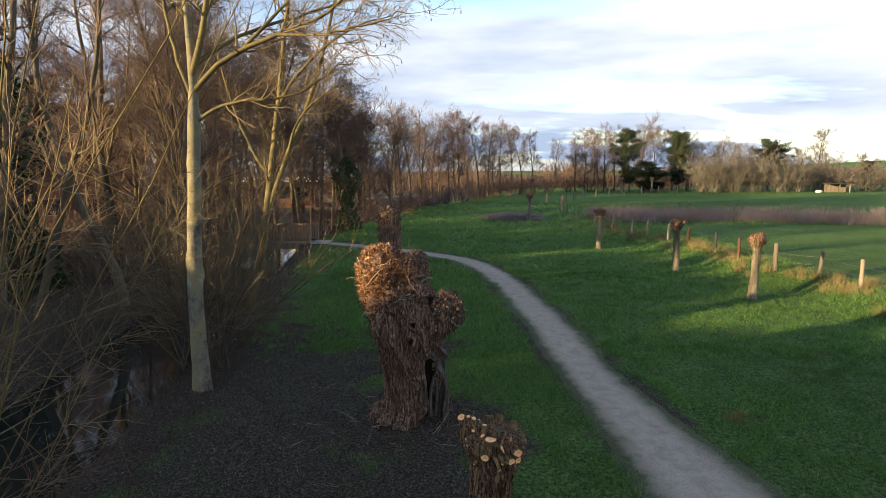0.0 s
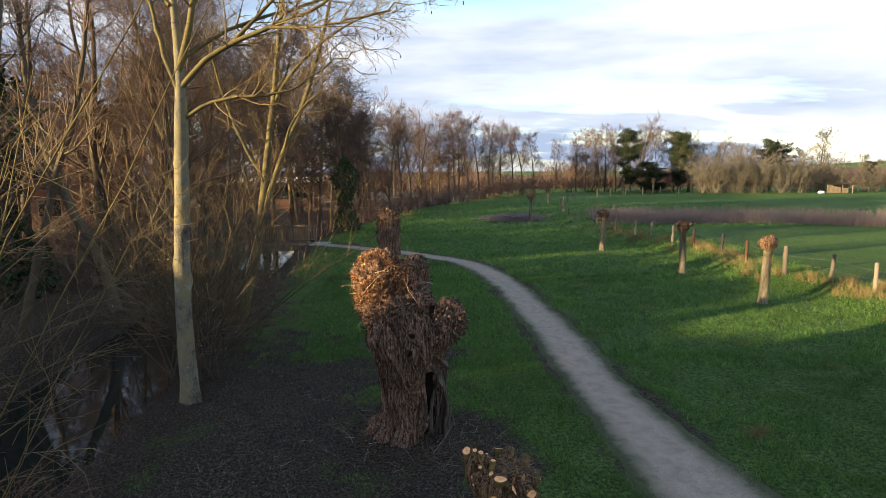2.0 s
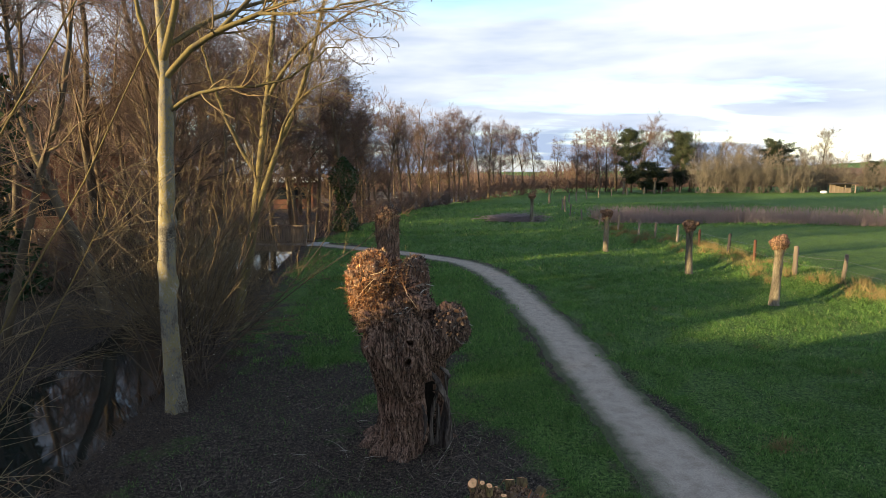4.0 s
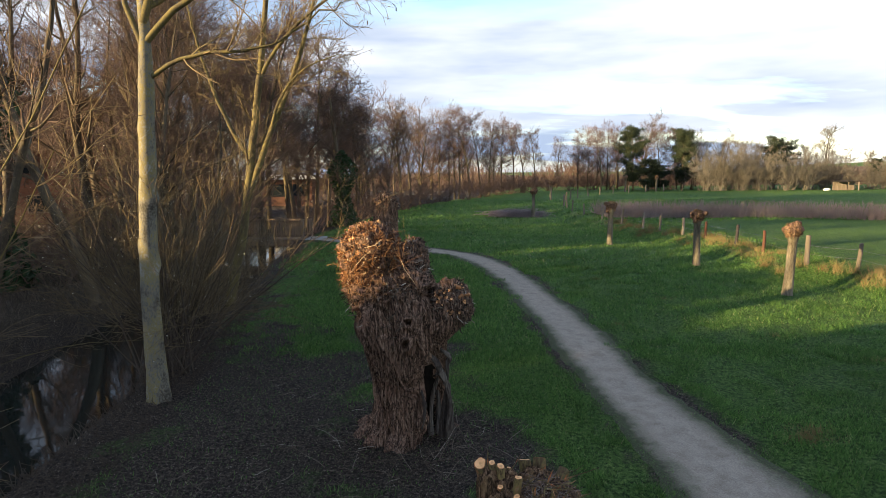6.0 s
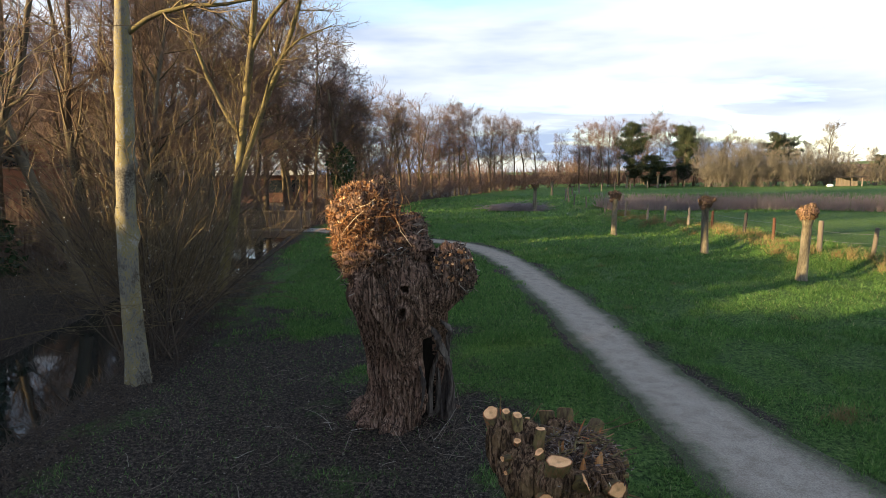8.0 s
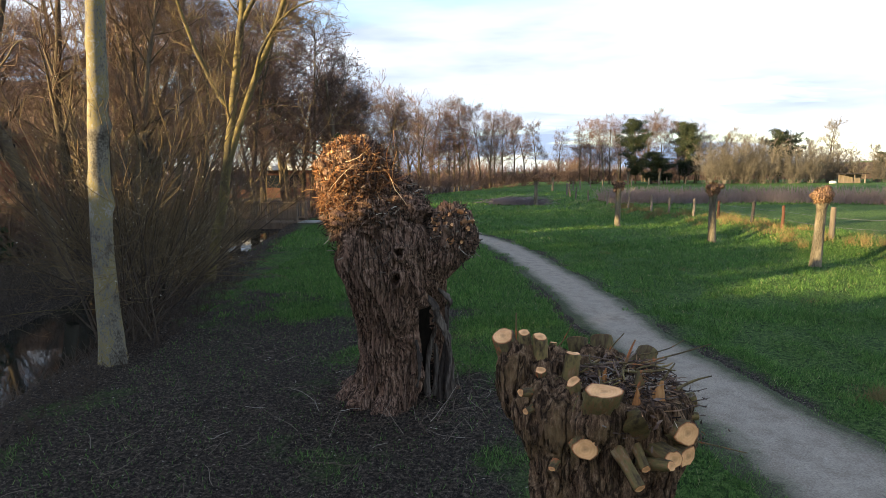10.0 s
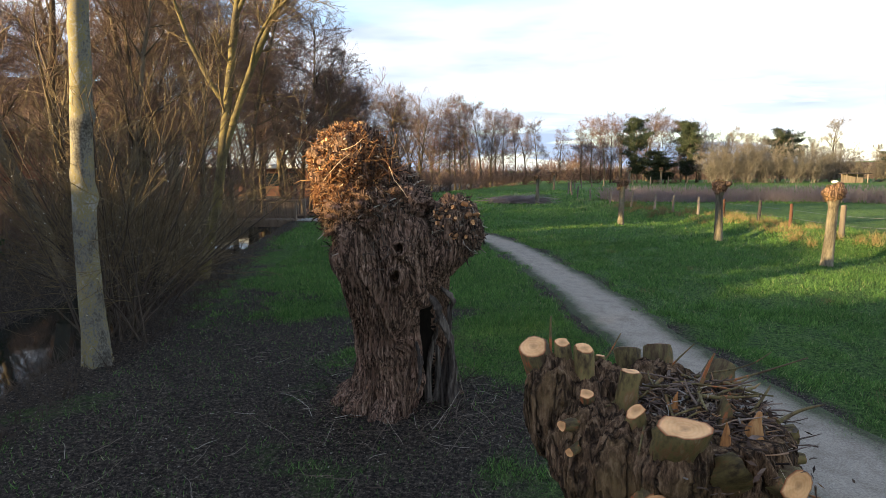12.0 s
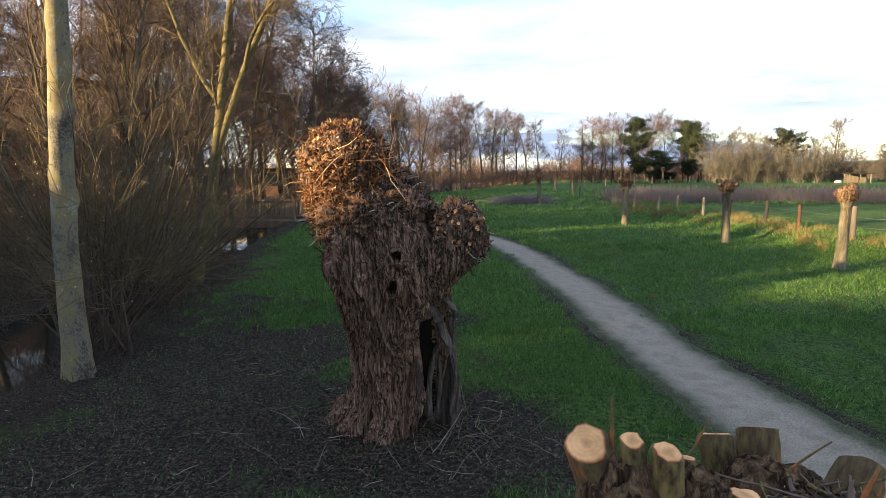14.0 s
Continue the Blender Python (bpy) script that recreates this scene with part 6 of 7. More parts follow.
WOODS = [
    # tall trees that fill the view over the stream
    (0, -14.6, 25.0, 1.45, 260), (1, -16.2, 21.0, 1.35, 200), (1, -19.8, 27.0, 1.5, 60), (2, -17.8, 30.5, 1.6, 10),
    # along the stream, far to near
    (5, 12.6, 90, 0.89, 0), (5, 10.8, 90, 0.97, 60), (5, 8.9, 88, 0.98, 130), (3, 7.0, 86, 0.95, 190), (5, 3.5, 74, 1.0, 20), (5, 2.0, 72, 1.03, 80), (3, 0.7, 73, 1.0, 140), (3, -0.5, 78, 1.1, 200),
    (3, -1.7, 76, 1.0, 250), (6, -2.9, 80, 1.12, 10), (6, -4.3, 76, 1.14, 70), (6, -5.2, 72, 1.12, 140), (6, -6.2, 70, 1.11, 220), (6, -6.0, 55, 1.0, 300), (5, -6.6, 52, 1.04, 30), (6, -7.6, 50, 1.05, 90),
    (5, -7.5, 46, 1.05, 160), (3, -8.1, 44, 1.05, 230), (5, -8.3, 40, 1.12, 290), (6, -10.5, 43, 1.2, 340), (5, -9.6, 37, 1.1, 50), (5, -10.9, 34.5, 1.15, 50), (6, 4.8, 79, 0.95, 40), (5, 5.6, 83, 0.95, 140), (6, 0.2, 84, 1.05, 240), (6, -3.7, 67, 1.0, 30), (5, -5.4, 62, 1.0, 120), (6, -8.2, 58, 1.1, 200),
    # the wood on the far bank
    (0, -11.8, 30.5, 1.1, 20), (2, -12.5, 27, 1.15, 100), (0, -10.2, 21, 1.05, 170), (1, -10.4, 23.2, 1.1, 240), (1, -11.6, 25.0, 1.15, 310), (5, -10.2, 38, 1.5, 5), (2, -10.8, 33.5, 1.4, 95), (5, -9.7, 42, 1.4, 185), (2, -11.4, 29.5, 1.35, 275), (5, -12.2, 40, 1.55, 320), (5, -13.2, 33, 1.5, 20), (1, -11.8, 24.5, 1.4, 150), (5, -27.0, 33.5, 1.75, 160), (2, -15.5, 28.5, 1.2, 40), 
    (2, -12.8, 14.8, 1.0, 250), (0, -10.9, 26.0, 1.1, 215), (2, -9.4, 24.5, 1.05, 200), (2, -9.9, 29.0, 1.05, 20), (5, -13.5, 36, 1.2, 225), (6, -17.5, 34.5, 1.2, 295), (6, -16.5, 41, 1.25, 5), (5, -12.5, 47, 1.2, 75), 
    (6, -20.5, 45, 1.25, 145), (6, -14.0, 54, 1.25, 215), (5, -18.0, 58, 1.25, 285), (6, -9.5, 60, 1.15, 355), (3, -12.0, 67, 1.2, 65), (6, -24.5, 40, 1.3, 135), (6, -24, 52, 1.3, 205), (5, -27.5, 46, 1.3, 275), (6, -32, 56, 1.3, 345), (5, -10.5, 54, 1.2, 25), (5, -15.5, 48, 1.2, 125), (5, -18.5, 38, 1.25, 45), (5, -23.5, 37.0, 1.2, 165), (6, -30, 40, 1.3, 35), (5, -34, 44, 1.35, 75), (5, -27, 36, 1.25, 115), 
    (6, -9.0, 90, 1.2, 15), (5, -3.5, 98, 1.1, 55), (3, 1.5, 106, 1.0, 95), (6, -16, 84, 1.3, 135), (6, -22, 72, 1.3, 175), (5, -13.5, 74, 1.3, 75), (5, -20, 62, 1.3, 15),
    # across the fields
    (3, 19.3, 92, 0.85, 0), (3, 21.0, 93, 0.9, 50), (5, 22.6, 91, 0.93, 100), (3, 24.3, 94, 0.97, 150), (3, 26.3, 95, 0.95, 200), (5, 27.2, 93, 0.87, 250), (6, 33.2, 104, 1.18, 300), (5, 33.5, 96, 0.95, 350), (5, 36.0, 96, 0.93, 40), (3, 23.5, 97, 0.9, 10), (3, 20.2, 96, 0.8, 200),
    (6, 18.2, 104, 0.85, 30), (4, 36.8, 92, 0.72, 0), (4, 39.5, 94, 0.76, 60), (4, 42.5, 95, 0.78, 120), (4, 45.3, 94, 0.76, 180), (4, 48.0, 95, 0.72, 240), (4, 55.8, 95, 0.68, 300), (4, 59.0, 94, 0.6, 30),
    (4, 65.8, 95, 0.58, 90), (4, 69.0, 96, 0.5, 210), (4, 64.0, 103, 1.02, 260), (4, 73.5, 96, 0.55, 10), (6, 34.0, 108, 1.1, 0), (6, 29.5, 107, 1.0, 90), (6, 44, 108, 0.95, 200), (6, 50, 110, 0.9, 250),
]
used = set()
for k, x, y, s, rz in WOODS:
    if k not in used:
        used.add(k)
        settle(wood[k], x, y, s * (1.08 if y > 60 else 1.0), rz)
    else:
        place(wood[k], x, y, s * (1.08 if y > 60 else 1.0), rz, 0.1)

# masses of fine growth that close the views between the trunks
m = 1500
tx, ty = rg.uniform(-40, -9.5, m), rg.uniform(18, 36, m)
ok = (tx < stream_edge(ty) - 4.5) & (np.hypot(tx + 32, ty - 45) > 9)
tx, ty = tx[ok], ty[ok]
m = len(tx)
way = np.concatenate([rg.normal(size=(m, 2)) * 0.35, np.ones((m, 1))], 1)
p, r2 = stems(rg, np.stack([tx, ty, ground_z(tx, ty)], -1), way, rg.uniform(0.5, 2.4, m), np.full(m, 0.016), np.full(m, 0.006), 5, 0.2, -0.03)
p2, r22 = sprout(rg, p, r2, 5, 0.2, 1.0, 40, 12, 1.1, 0.4, 0.6, 0.008, 2, 0.15, 0.0)
tagged(new("woodland_undergrowth", mesh("woodland_undergrowth", *join([tubes(p, r2, 3), tubes(p2, r22, 3)]), M_TWIG_BROWN)), "dense brown leafless undergrowth filling the wood", "undergrowth", kind="stuff")
m = 9000
tx = rg.uniform(-60, 110, m)
ty = 112 + 0.02 * tx + rg.uniform(0, 26, m)
way = np.concatenate([rg.normal(size=(m, 2)) * 0.3, np.ones((m, 1))], 1)
p, r2 = stems(rg, np.stack([tx, ty, ground_z(tx, ty)], -1), way, rg.uniform(1.5, 6.2, m) * (0.8 + 0.2 * np.sin(tx * 0.3)) * (1 - 0.45 * smooth(30, 60, tx)), np.full(m, 0.055), np.full(m, 0.03), 4, 0.16, 0.0)
tagged(new("distant_woodland", mesh("distant_woodland", *tubes(p, r2, 3), M_TWIG_ALDER)), "distant belt of leafless grey-brown woodland", "woodland", kind="stuff")

crown_round = lambda z: 0.5 + 2.1 * np.sin(np.pi * np.clip((z - 0.12) / 0.9, 0, 1)) ** 0.7
crown_flat = lambda z: 0.4 + 2.9 * smooth(0.30, 0.55, z) * smooth(1.02, 0.82, z)
pine = evergreen("pine_tree", "rounded olive-green pine among bare trees", 401, 10, 0.16, crown_round, 21600, 0.10, M_NEEDLE)
settle(pine, 27.5, 91, 1.02, 0, 0.85)
place(pine, 39.0, 101, 1.05, 80, 0.1, 1.05)
place(pine, 35.2, 92, 0.93, 150, 0.1, 0.75)
place(pine, 28.8, 88, 0.5, 140, 0.1, 1.7)
place(pine, 31.0, 89, 0.42, 30, 0.1, 2.0)
place(pine, 68.5, 97, 0.5, 60, 0.1, 1.0)
flat_pine = evergreen("pine_tree", "broad-topped dark green pine over the bare hedge", 403, 10, 0.2, crown_flat, 21600, 0.11, M_NEEDLE)
settle(flat_pine, 51.5, 96, 0.84, 200, 1.15)
ivy = thing("ivy_clad_tree", (-6.9, 38, 0), "dead-looking tree trunk thickly clad in dark ivy", "tree", "bare trees along the stream and fields")
tp, tr = stem(rg, (0, 0, -0.6), (0.05, 0, 1), 8.5, 0.28, 0.05, 12, 0.05, 0.01)
part("trunk", mesh("trunk", *tubes(tp, tr, 10), M_BARK_WOOD), ivy)
p1, r1 = sprout(rg, tp, tr, 16, 0.35, 0.95, 50, 10, 2.4, 0.5, 0.5, 0.012, 6, 0.1, 0.05)
p2, r2 = sprout(rg, p1, r1, 9, 0.2, 1.0, 42, 12, 0.9, 0.3, 0.6, 0.008, 4, 0.12, 0.04)
p3, r3 = sprout(rg, p2, r2, 5, 0.2, 1.0, 42, 12, 0.5, 0.3, 0.6, 0.006, 3, 0.12, 0.04)
part("crown", mesh("crown", *join([tubes(p1, r1, 4), tubes(p2, r2, 3), tubes(p3, r3, 3)]), M_TWIG_BROWN), ivy)
m = 3600
zz = rg.uniform(0.2, 5.2, m)
aa = rg.uniform(0, 2 * np.pi, m)
rr = (0.75 + 0.25 * np.sin(zz * 2)) * rg.uniform(0.55, 1.0, m) * smooth(5.8, 4.0, zz)
part("ivy", mesh("ivy", *specks(rg, np.stack([np.cos(aa) * rr, np.sin(aa) * rr, zz - 0.5], -1), 0.085), M_IVY, False), ivy, "dark glossy ivy leaves")

place(ivy, -14.7, 18.6, 1.7, 70, 0.1, 1.1)

# unseen evergreen row added beyond the wood to keep low sun off near ground
shade_row = evergreen("conifer", "unseen dense conifer added to shade the near ground", 402, 10, 0.2, lambda z: 2.2 * (1 - z) ** 0.25 + 0.3, 1300, 0.6, M_NEEDLE)
mid, along = np.array([-32.2, -7.1]), np.array([0.445, -0.895])
spots = [mid + along * s for s in np.arange(-22, 46, 1.7)]
settle(shade_row, *spots[0], 0.86, 0, 1.8)
for k, (x, y) in enumerate(spots[1:]):
    # heights and widths set the shade edge and the sun gaps on the meadow
    rise = 0.86 if k in (3, 4) else 0.98 if k < 9 else 0.93 if k == 9 else 0.832 if k == 10 else 0.845 if k < 12 else 0.864 if k == 12 else 0.897
    place(shade_row, float(x), float(y), rise + 0.010 * math.sin(k * 2.1) + 0.16 * min(1.0, max(0.0, (k - 14.5) / 5)), 47 * k, 0.1, 0.85 if 1 < k < 12 else 0.75 if k == 12 else 1.2 if k == 13 else 1.8)


# ---- fences, bridge, thickets, buildings ----
def box(x0, x1, y0, y1, z0, z1, bevel=0.0):
    bm = bmesh.new()
    bmesh.ops.create_cube(bm, size=1.0)
    bmesh.ops.scale(bm, vec=(x1 - x0, y1 - y0, z1 - z0), verts=bm.verts)
    bmesh.ops.translate(bm, vec=((x0 + x1) / 2, (y0 + y1) / 2, (z0 + z1) / 2), verts=bm.verts)
    if bevel:
        bmesh.ops.bevel(bm, geom=bm.edges[:], offset=bevel, segments=2, affect="EDGES")
    return bm


def from_bm(name, bm, mat):
    me = bpy.data.meshes.new(name)
    bm.to_mesh(me)
    bm.free()
    me.materials.append(mat)
    return me


def post_mesh(seed, r, h, mat):
    rg4 = np.random.default_rng(seed)
    keys = [(-0.3, 0, 0, r, r), (h * 0.5, rg4.normal() * 0.01, rg4.normal() * 0.01, r * 0.97, r * 0.97), (h - 0.02, 0, 0, r * 0.95, r * 0.95), (h, 0, 0, r * 0.8, r * 0.8)]
    return mesh("post", *loft(rings_of(keys, 24), 16, bark_ridges(1.4, 0.006, 0.1, seed)), mat)


fence = thing("wire_fence", (0, 0, 0), "old wire fence with uneven weathered wooden posts on a grassy bank", "fence")
POST_LOOK = {4: (0.075, 0.92, M_POST), 6: (0.055, 0.85, M_POST_DARK), 5: (0.05, 0.80, M_POST_RED), 7: (0.05, 0.75, M_POST_RED)}
tops = []
rg = np.random.default_rng(55)
for k, (x, y) in enumerate(FENCE + FAR_FENCE):
    r, h, mat = POST_LOOK.get(k, (0.055, 0.75 + 0.12 * rg.uniform(), M_POST))
    if k > 14:
        r, h = 0.07, 1.0
    z = float(ground_z(x, y))
    part("post", post_mesh(500 + k, r, h, mat), fence, at=pose(x, y, z, rg.normal() * 3, rg.normal() * 3, 0))
    tops.append((x, y, z))
for level in (0.35, 0.62):
    pts = np.array([(x, y, z + level) for x, y, z in tops])
    pts = np.concatenate([np.linspace(a, b, 4, endpoint=False) - np.array([[0, 0, 0], [0, 0, 0.02], [0, 0, 0.025], [0, 0, 0.02]]) for a, b in zip(pts[:-1], pts[1:])] + [pts[-1:]])
    part("wire", mesh("wire", *tubes(pts[None], np.full((1, len(pts)), 0.003), 4), M_WIRE), fence)

# dry tufts on the bank, and a few in the meadow
sets = []
for k in range(90):
    y = rg.uniform(14, 36)
    x = float(fence_x(y)) + rg.normal(0, 0.45) - 0.1
    m = 90
    r0 = np.abs(rg.normal(0, 0.16, m))
    a = rg.uniform(0, 2 * np.pi, m)
    bx, by = x + np.cos(a) * r0, y + np.sin(a) * r0
    sets.append(blades(rg, bx, by, rg.uniform(0.16, 0.36), 0.012))
tagged(new("dry_grass", mesh("dry_grass", *join(sets), M_DRY, False)), "bleached dry grass tufts along the fence bank", "grass", kind="stuff")
sets = []
for x, y, n in ((4.4, 8.55, 300), (4.55, 8.7, 200), (4.4, 19.4, 120), (3.6, 14.0, 60), (7.4, 11.5, 70), (6.4, 13.0, 60), (5.5, 16.5, 60)):
    a, r0 = rg.uniform(0, 2 * np.pi, n), np.abs(rg.normal(0, 0.17, n))
    sets.append(blades(rg, x + np.cos(a) * r0, y + np.sin(a) * r0 * 0.7, 0.10, 0.008))
tagged(new("straw_tufts", mesh("straw_tufts", *join(sets), M_DRY, False)), "small straw-coloured tufts in the meadow grass", "grass", kind="stuff")

# the bramble strip across the field
m = 9000
u = rg.uniform(0, 1, m)
bx = 9.9 + 42 * u ** 1.15
by = 41.5 - 9.5 * u + rg.uniform(-2.0, 2.2, m) + 0.8 * np.sin(bx * 0.4)
base = np.stack([bx, by, ground_z(bx, by)], -1)
way = np.concatenate([rg.normal(size=(m, 2)) * 0.4, np.ones((m, 1))], 1)
p, r2 = stems(rg, base, way, rg.uniform(0.5, 1.15, m), np.full(m, 0.015), np.full(m, 0.007), 3, 0.16, -0.05)
tagged(new("bramble_thicket", mesh("bramble_thicket", *tubes(p, r2, 3), M_BRAMBLE)), "long purple-brown strip of bare brambles across the field", "thicket", kind="stuff")

# undergrowth on both banks of the stream
m = 8000
uy = np.where(rg.uniform(size=m) < 0.55, rg.uniform(4, 18, m), rg.uniform(4, 62, m))
side = rg.uniform(size=m) < 0.5
ux = stream_edge(uy) + np.where(side, rg.uniform(0.45, 1.75, m) ** 1.15, -rg.uniform(2.6, 9.0, m))
base = np.stack([ux, uy, ground_z(ux, uy)], -1)
way = np.concatenate([rg.normal(size=(m, 2)) * 0.7, np.ones((m, 1))], 1)
p, r2 = stems(rg, base, way, np.where(side, rg.uniform(0.06, 0.30, m), rg.uniform(0.15, 0.55, m)), np.full(m, 0.006), np.full(m, 0.003), 3, 0.2, -0.08)
tagged(new("bank_undergrowth", mesh("bank_undergrowth", *tubes(p, r2, 3), M_STEM_DARK)), "tangled brown dead stems on the stream banks", "undergrowth", kind="stuff")
m = 16000
uy = rg.uniform(5, 40, m)
ux = stream_edge(uy) - rg.uniform(2.5, 6.5, m)
tagged(new("reed_grass", mesh("reed_grass", *blades(rg, ux, uy, 0.2, 0.012), M_REED, False)), "bleached reed grass hanging over the stream bank", "grass", kind="stuff")

# litter under the willows
x, y = scatter(rg, 130000, -5, 3.2, 3.5, 15, lambda a, b: smooth(0.35, 0.75, soil_mask(a, b)) * (route_gap(a, b) > 0.5))
at = np.stack([x, y, ground_z(x, y) + 0.006], -1)
v, f = specks(rg, at, 0.014, 0.7)
v[:, 2] = np.repeat(at[:, 2], 4) + (v[:, 2] - np.repeat(at[:, 2], 4)) * 0.3
tagged(new("leaf_litter", mesh("leaf_litter", v, f, M_LITTER, False)), "brown leaves and wood chips strewn under the willows", "litter", kind="stuff")
m = 520
x, y = scatter(rg, m * 2, -3.5, 2, 4, 12, lambda a, b: smooth(0.3, 0.6, soil_mask(a, b)) * (route_gap(a, b) > 0.7))
m = len(x)
base = np.stack([x, y, ground_z(x, y) + 0.008], -1)
p, r2 = stems(rg, base, np.stack([rg.normal(size=m), rg.normal(size=m), rg.normal(0, 0.06, m)], -1), rg.uniform(0.06, 0.36, m), np.full(m, 0.003), np.full(m, 0.0015), 6, 0.2, 0.0)
m2 = 420
a2, d2 = rg.uniform(0, 2 * np.pi, m2), np.abs(rg.normal(0.75, 0.35, m2))
x, y = -0.45 + np.cos(a2) * d2, 8.55 + np.sin(a2) * d2 * 0.9
base2 = np.stack([x, y, ground_z(x, y) + 0.01], -1)
p5, r5 = stems(rg, base2, np.stack([rg.normal(size=m2), rg.normal(size=m2), rg.uniform(0.0, 0.5, m2)], -1), rg.uniform(0.15, 0.6, m2), np.full(m2, 0.0032), np.full(m2, 0.0013), 6, 0.18, -0.06)
p = np.concatenate([p, p5])
r2 = np.concatenate([r2, r5])
tagged(new("fallen_twigs", mesh("fallen_twigs", *tubes(p, r2, 4), M_SHOOT_DARK)), "thin fallen willow twigs on the bare soil", "litter", kind="stuff")

# brushwood heap by a far pollard
m = 900
ang = rg.normal(0.2, 0.5, m)
base = np.stack([rg.normal(4.2, 0.9, m), rg.normal(45.0, 0.5, m), rg.uniform(0.02, 0.4, m)], -1)
p, r2 = stems(rg, base, np.stack([np.cos(ang), np.sin(ang), rg.normal(0, 0.1, m)], -1), rg.uniform(0.6, 1.8, m), np.full(m, 0.016), np.full(m, 0.006), 4, 0.1, -0.02)
tagged(new("brushwood", mesh("brushwood", *tubes(p, r2, 3), M_BRAMBLE)), "heap of cut brushwood lying on the meadow", "brushwood", kind="stuff")

# the footbridge
bridge = thing("footbridge", pose(-7.4, 31.0, 0.02, 0, 0, 176), "small wooden footbridge with slatted railings over the stream", "bridge")
LONG, WIDE = 6.4, 1.3
for k in range(30):
    x = k * LONG / 30
    part("plank", from_bm("plank", box(x + 0.006, x + LONG / 30 - 0.006, -WIDE / 2, WIDE / 2, -0.03, 0.02, 0.005), M_BRIDGE), bridge)
for y in (-WIDE / 2 + 0.08, WIDE / 2 - 0.08):
    part("beam", from_bm("beam", box(-0.2, LONG + 0.2, y - 0.09, y + 0.09, -0.30, -0.034, 0.01), M_BRIDGE), bridge)
    s = 1 if y > 0 else -1
    for z in (0.14, 0.88):
        part("rail", from_bm("rail", box(0, LONG, y + s * 0.05 - 0.02, y + s * 0.05 + 0.02, z, z + 0.08, 0.006), M_BRIDGE), bridge)
    for k in range(5):
        x = 0.06 + k * (LONG - 0.12) / 4
        part("railing_post", from_bm("railing_post", box(x - 0.05, x + 0.05, y + s * 0.075, y + s * 0.17, -0.3, 1.0, 0.008), M_BRIDGE), bridge)
    n = 52
    for k in range(n):
        x = 0.12 + k * (LONG - 0.24) / (n - 1)
        part("slat", from_bm("slat", box(x - 0.032, x + 0.032, y + s * 0.026 - 0.012, y + s * 0.026 + 0.004, 0.12, 0.93), M_BRIDGE), bridge)
tagged(new("abutment", from_bm("abutment", box(-7.45, -6.55, 30.2, 31.7, -0.8, 0.05, 0.03), M_CONCRETE)), "low pale concrete abutment at the end of the footbridge", "abutment", kind="structure")

# buildings among the trees
M_BRICK = patchy("red brick wall", [(0.3, (0.09, 0.045, 0.035)), (0.7, (0.17, 0.085, 0.062))], 1.2, 22, 0.9, (1, 1, 3), 0.3, 0.01)
M_TILE = patchy("dark roof tiles", [(0.3, (0.05, 0.035, 0.032)), (0.7, (0.13, 0.085, 0.07))], 1.0, 12, 0.8, (1, 1, 3), 0.4, 0.02)
M_WHITE = patchy("white painted board", [(0.3, (0.62, 0.62, 0.60)), (0.7, (0.80, 0.80, 0.78))], 2, 20, 0.6, None, 0.1, 0.003)
M_PANE = material("window glass", 0.05)[0]
M_PANE.node_tree.nodes["Principled BSDF"].inputs["Base Color"].default_value = (0.02, 0.025, 0.03, 1)


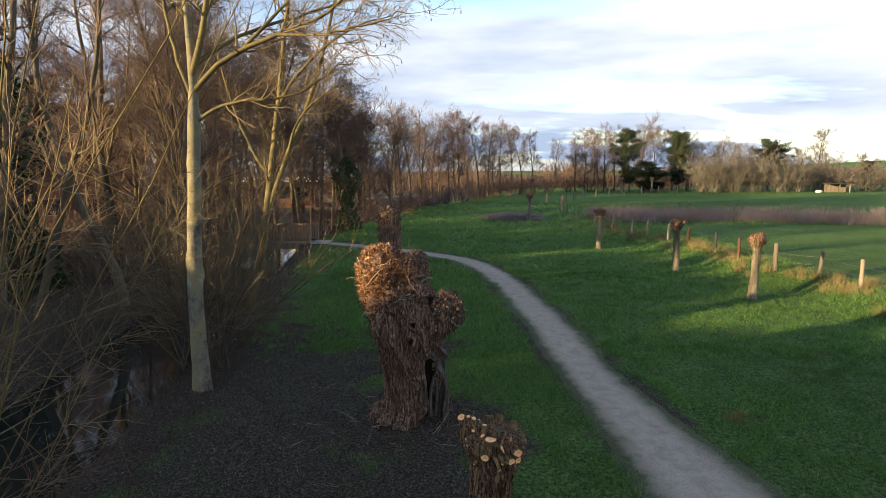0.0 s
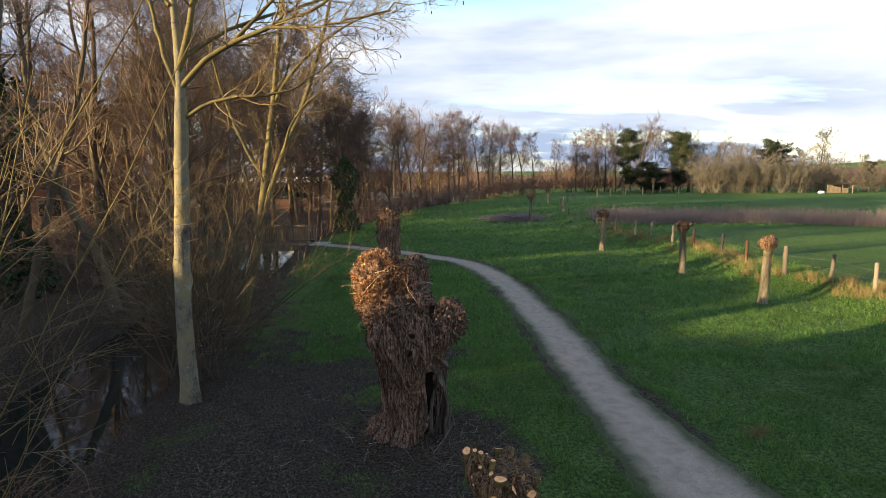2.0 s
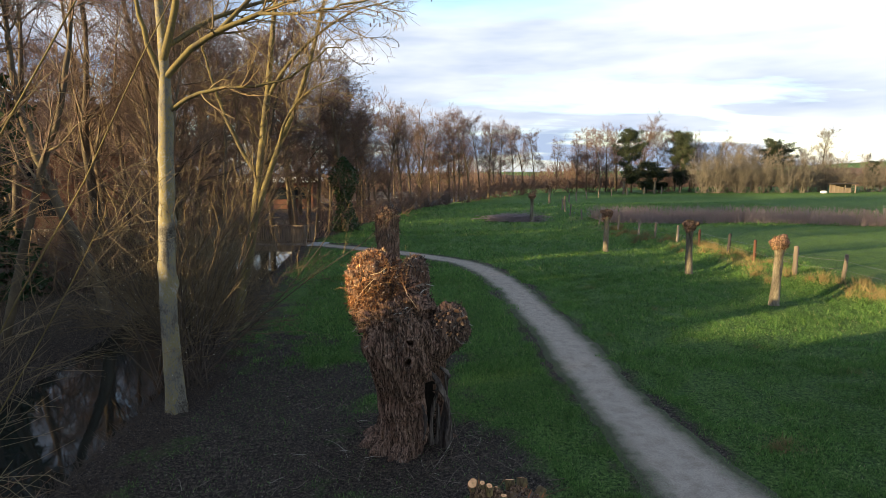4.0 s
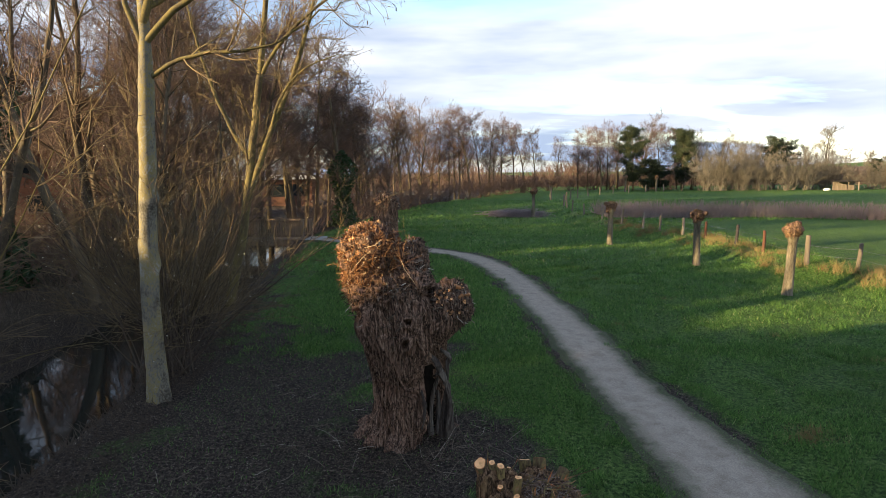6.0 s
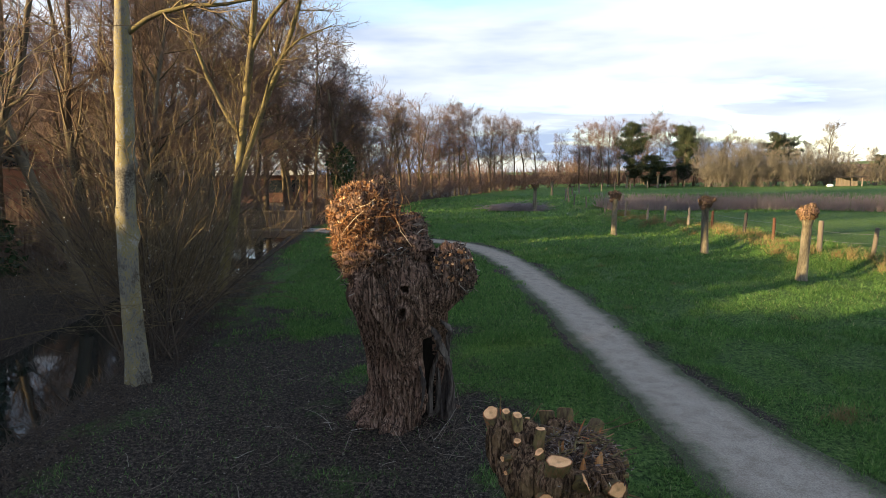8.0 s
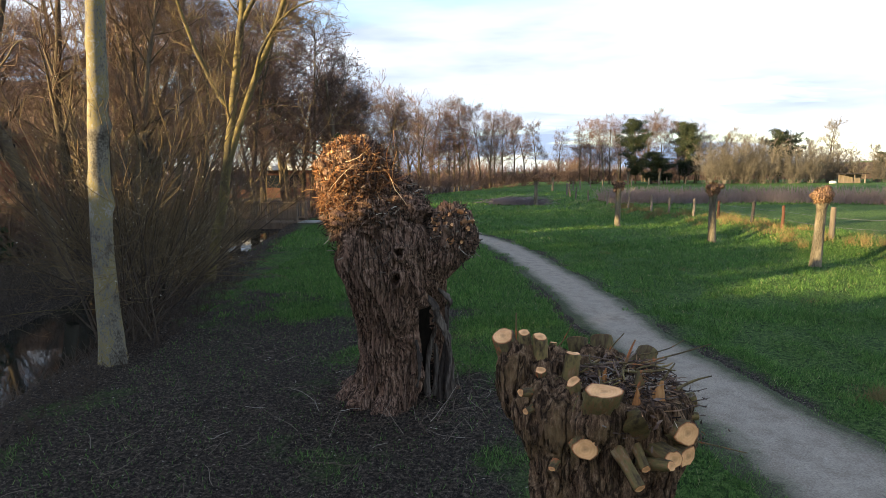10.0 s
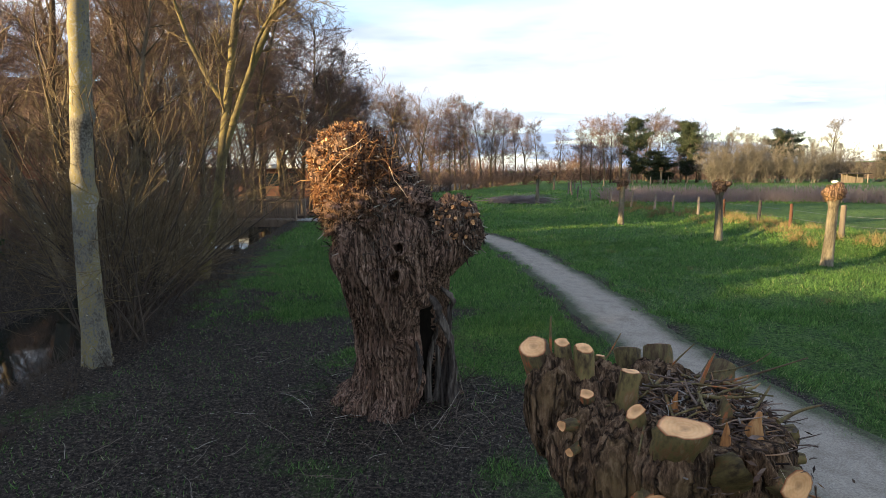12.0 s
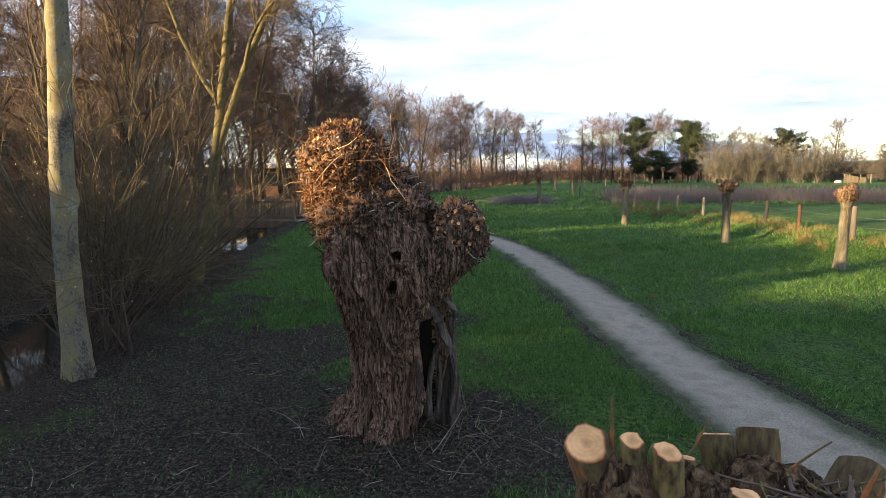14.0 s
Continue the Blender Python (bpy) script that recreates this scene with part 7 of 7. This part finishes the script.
def house(at, w, d, eave, ridge, label, windows, wall=None):
    root = thing("house", at, label, "house")
    part("wall", from_bm("wall", box(-w / 2, w / 2, -d / 2, d / 2, -0.3, eave), wall or M_BRICK), root)
    o = 0.45
    y0, y1, x0, x1 = -d / 2 - o, d / 2 + o, -w / 2 - o, w / 2 + o
    e = eave - 0.1
    v = [(x0, y0, e), (x1, y0, e), (x1, 0, ridge), (x0, 0, ridge), (x0, y1, e), (x1, y1, e), (x0, y0, e - 0.16), (x1, y0, e - 0.16), (x0, y1, e - 0.16), (x1, y1, e - 0.16)]
    f = [(0, 1, 2, 3), (3, 2, 5, 4), (6, 7, 1, 0), (4, 5, 9, 8), (6, 0, 3, 4, 8), (7, 9, 5, 2, 1), (6, 8, 9, 7)]
    part("roof", mesh("roof", v, f, M_TILE, False), root, "dark tiled pitched roof")
    for x, z0, z1, ww in windows:
        win = part("window", from_bm("window", box(x - ww / 2, x + ww / 2, -d / 2 - 0.05, -d / 2 + 0.02, z0, z1, 0.01), M_POST), root)
        part("pane", from_bm("pane", box(x - ww / 2 + 0.08, x + ww / 2 - 0.08, -d / 2 - 0.058, -d / 2 - 0.045, z0 + 0.08, z1 - 0.08), M_PANE), win)
    return root


house(pose(-32.0, 45.0, 0, 0, 0, 24), 14, 8, 5.4, 9.2, "red brick house with a dark tiled roof behind bare trees", [(-4.6, 0.7, 2.0, 1.5), (-1.6, 0.7, 2.0, 1.2), (1.4, 0.7, 2.0, 1.5), (4.4, 0.7, 2.0, 1.2), (-3.6, 3.4, 4.6, 1.3), (0.4, 3.4, 4.6, 1.3), (4.0, 3.4, 4.6, 1.3)])
hall = thing("flat_roofed_building", pose(-20.5, 66, 0, 0, 0, 8), "low flat-roofed building with a white fascia beyond the trees", "building")
part("wall", from_bm("wall", box(-5, 5, -3, 3, -0.2, 2.7), M_BRICK), hall)
part("fascia", from_bm("fascia", box(-5.6, 5.6, -3.6, 3.6, 2.72, 3.2, 0.02), M_WHITE), hall, "white roof edge board")
for x in (-3.4, -1, 1.4, 3.8):
    part("window", from_bm("window", box(x - 0.8, x + 0.8, -3.04, -2.9, 0.9, 2.2, 0.02), M_PANE), hall)
shed = thing("garden_shed", pose(55.0, 84, 0.3, 0, 0, -6), "open weathered garden shed with a flat pale roof", "shed")
for x in (-1.9, 0, 1.9):
    part("post", from_bm("post", box(x - 0.07, x + 0.07, -1.0, -0.86, 0, 1.8), M_POST), shed)
part("wall", from_bm("wall", box(-2.0, 2.0, 0.8, 0.95, 0, 1.75), M_POST), shed)
part("roof", from_bm("roof", box(-2.4, 2.4, -1.4, 1.3, 1.82, 1.95, 0.02), M_POST_DARK), shed)
shed.scale = (0.7, 0.7, 0.7)
tank = thing("white_tarpaulin_heap", pose(52.1, 83.5, 0.3), "white tarpaulin over a low garden heap", "tarpaulin")
part("sheet", mesh("sheet", *lump((0, 0, 0.15), (0.45, 0.3, 0.22), 30, 0.2, 2, 3), M_WHITE), tank)
house(pose(118, 168, -1.0, 0, 0, -14), 22, 10, 2.4, 5.0, "long low barn with a brown roof across the fields", [(-6, 1, 2.2, 1.5), (4, 1, 2.2, 1.5)])
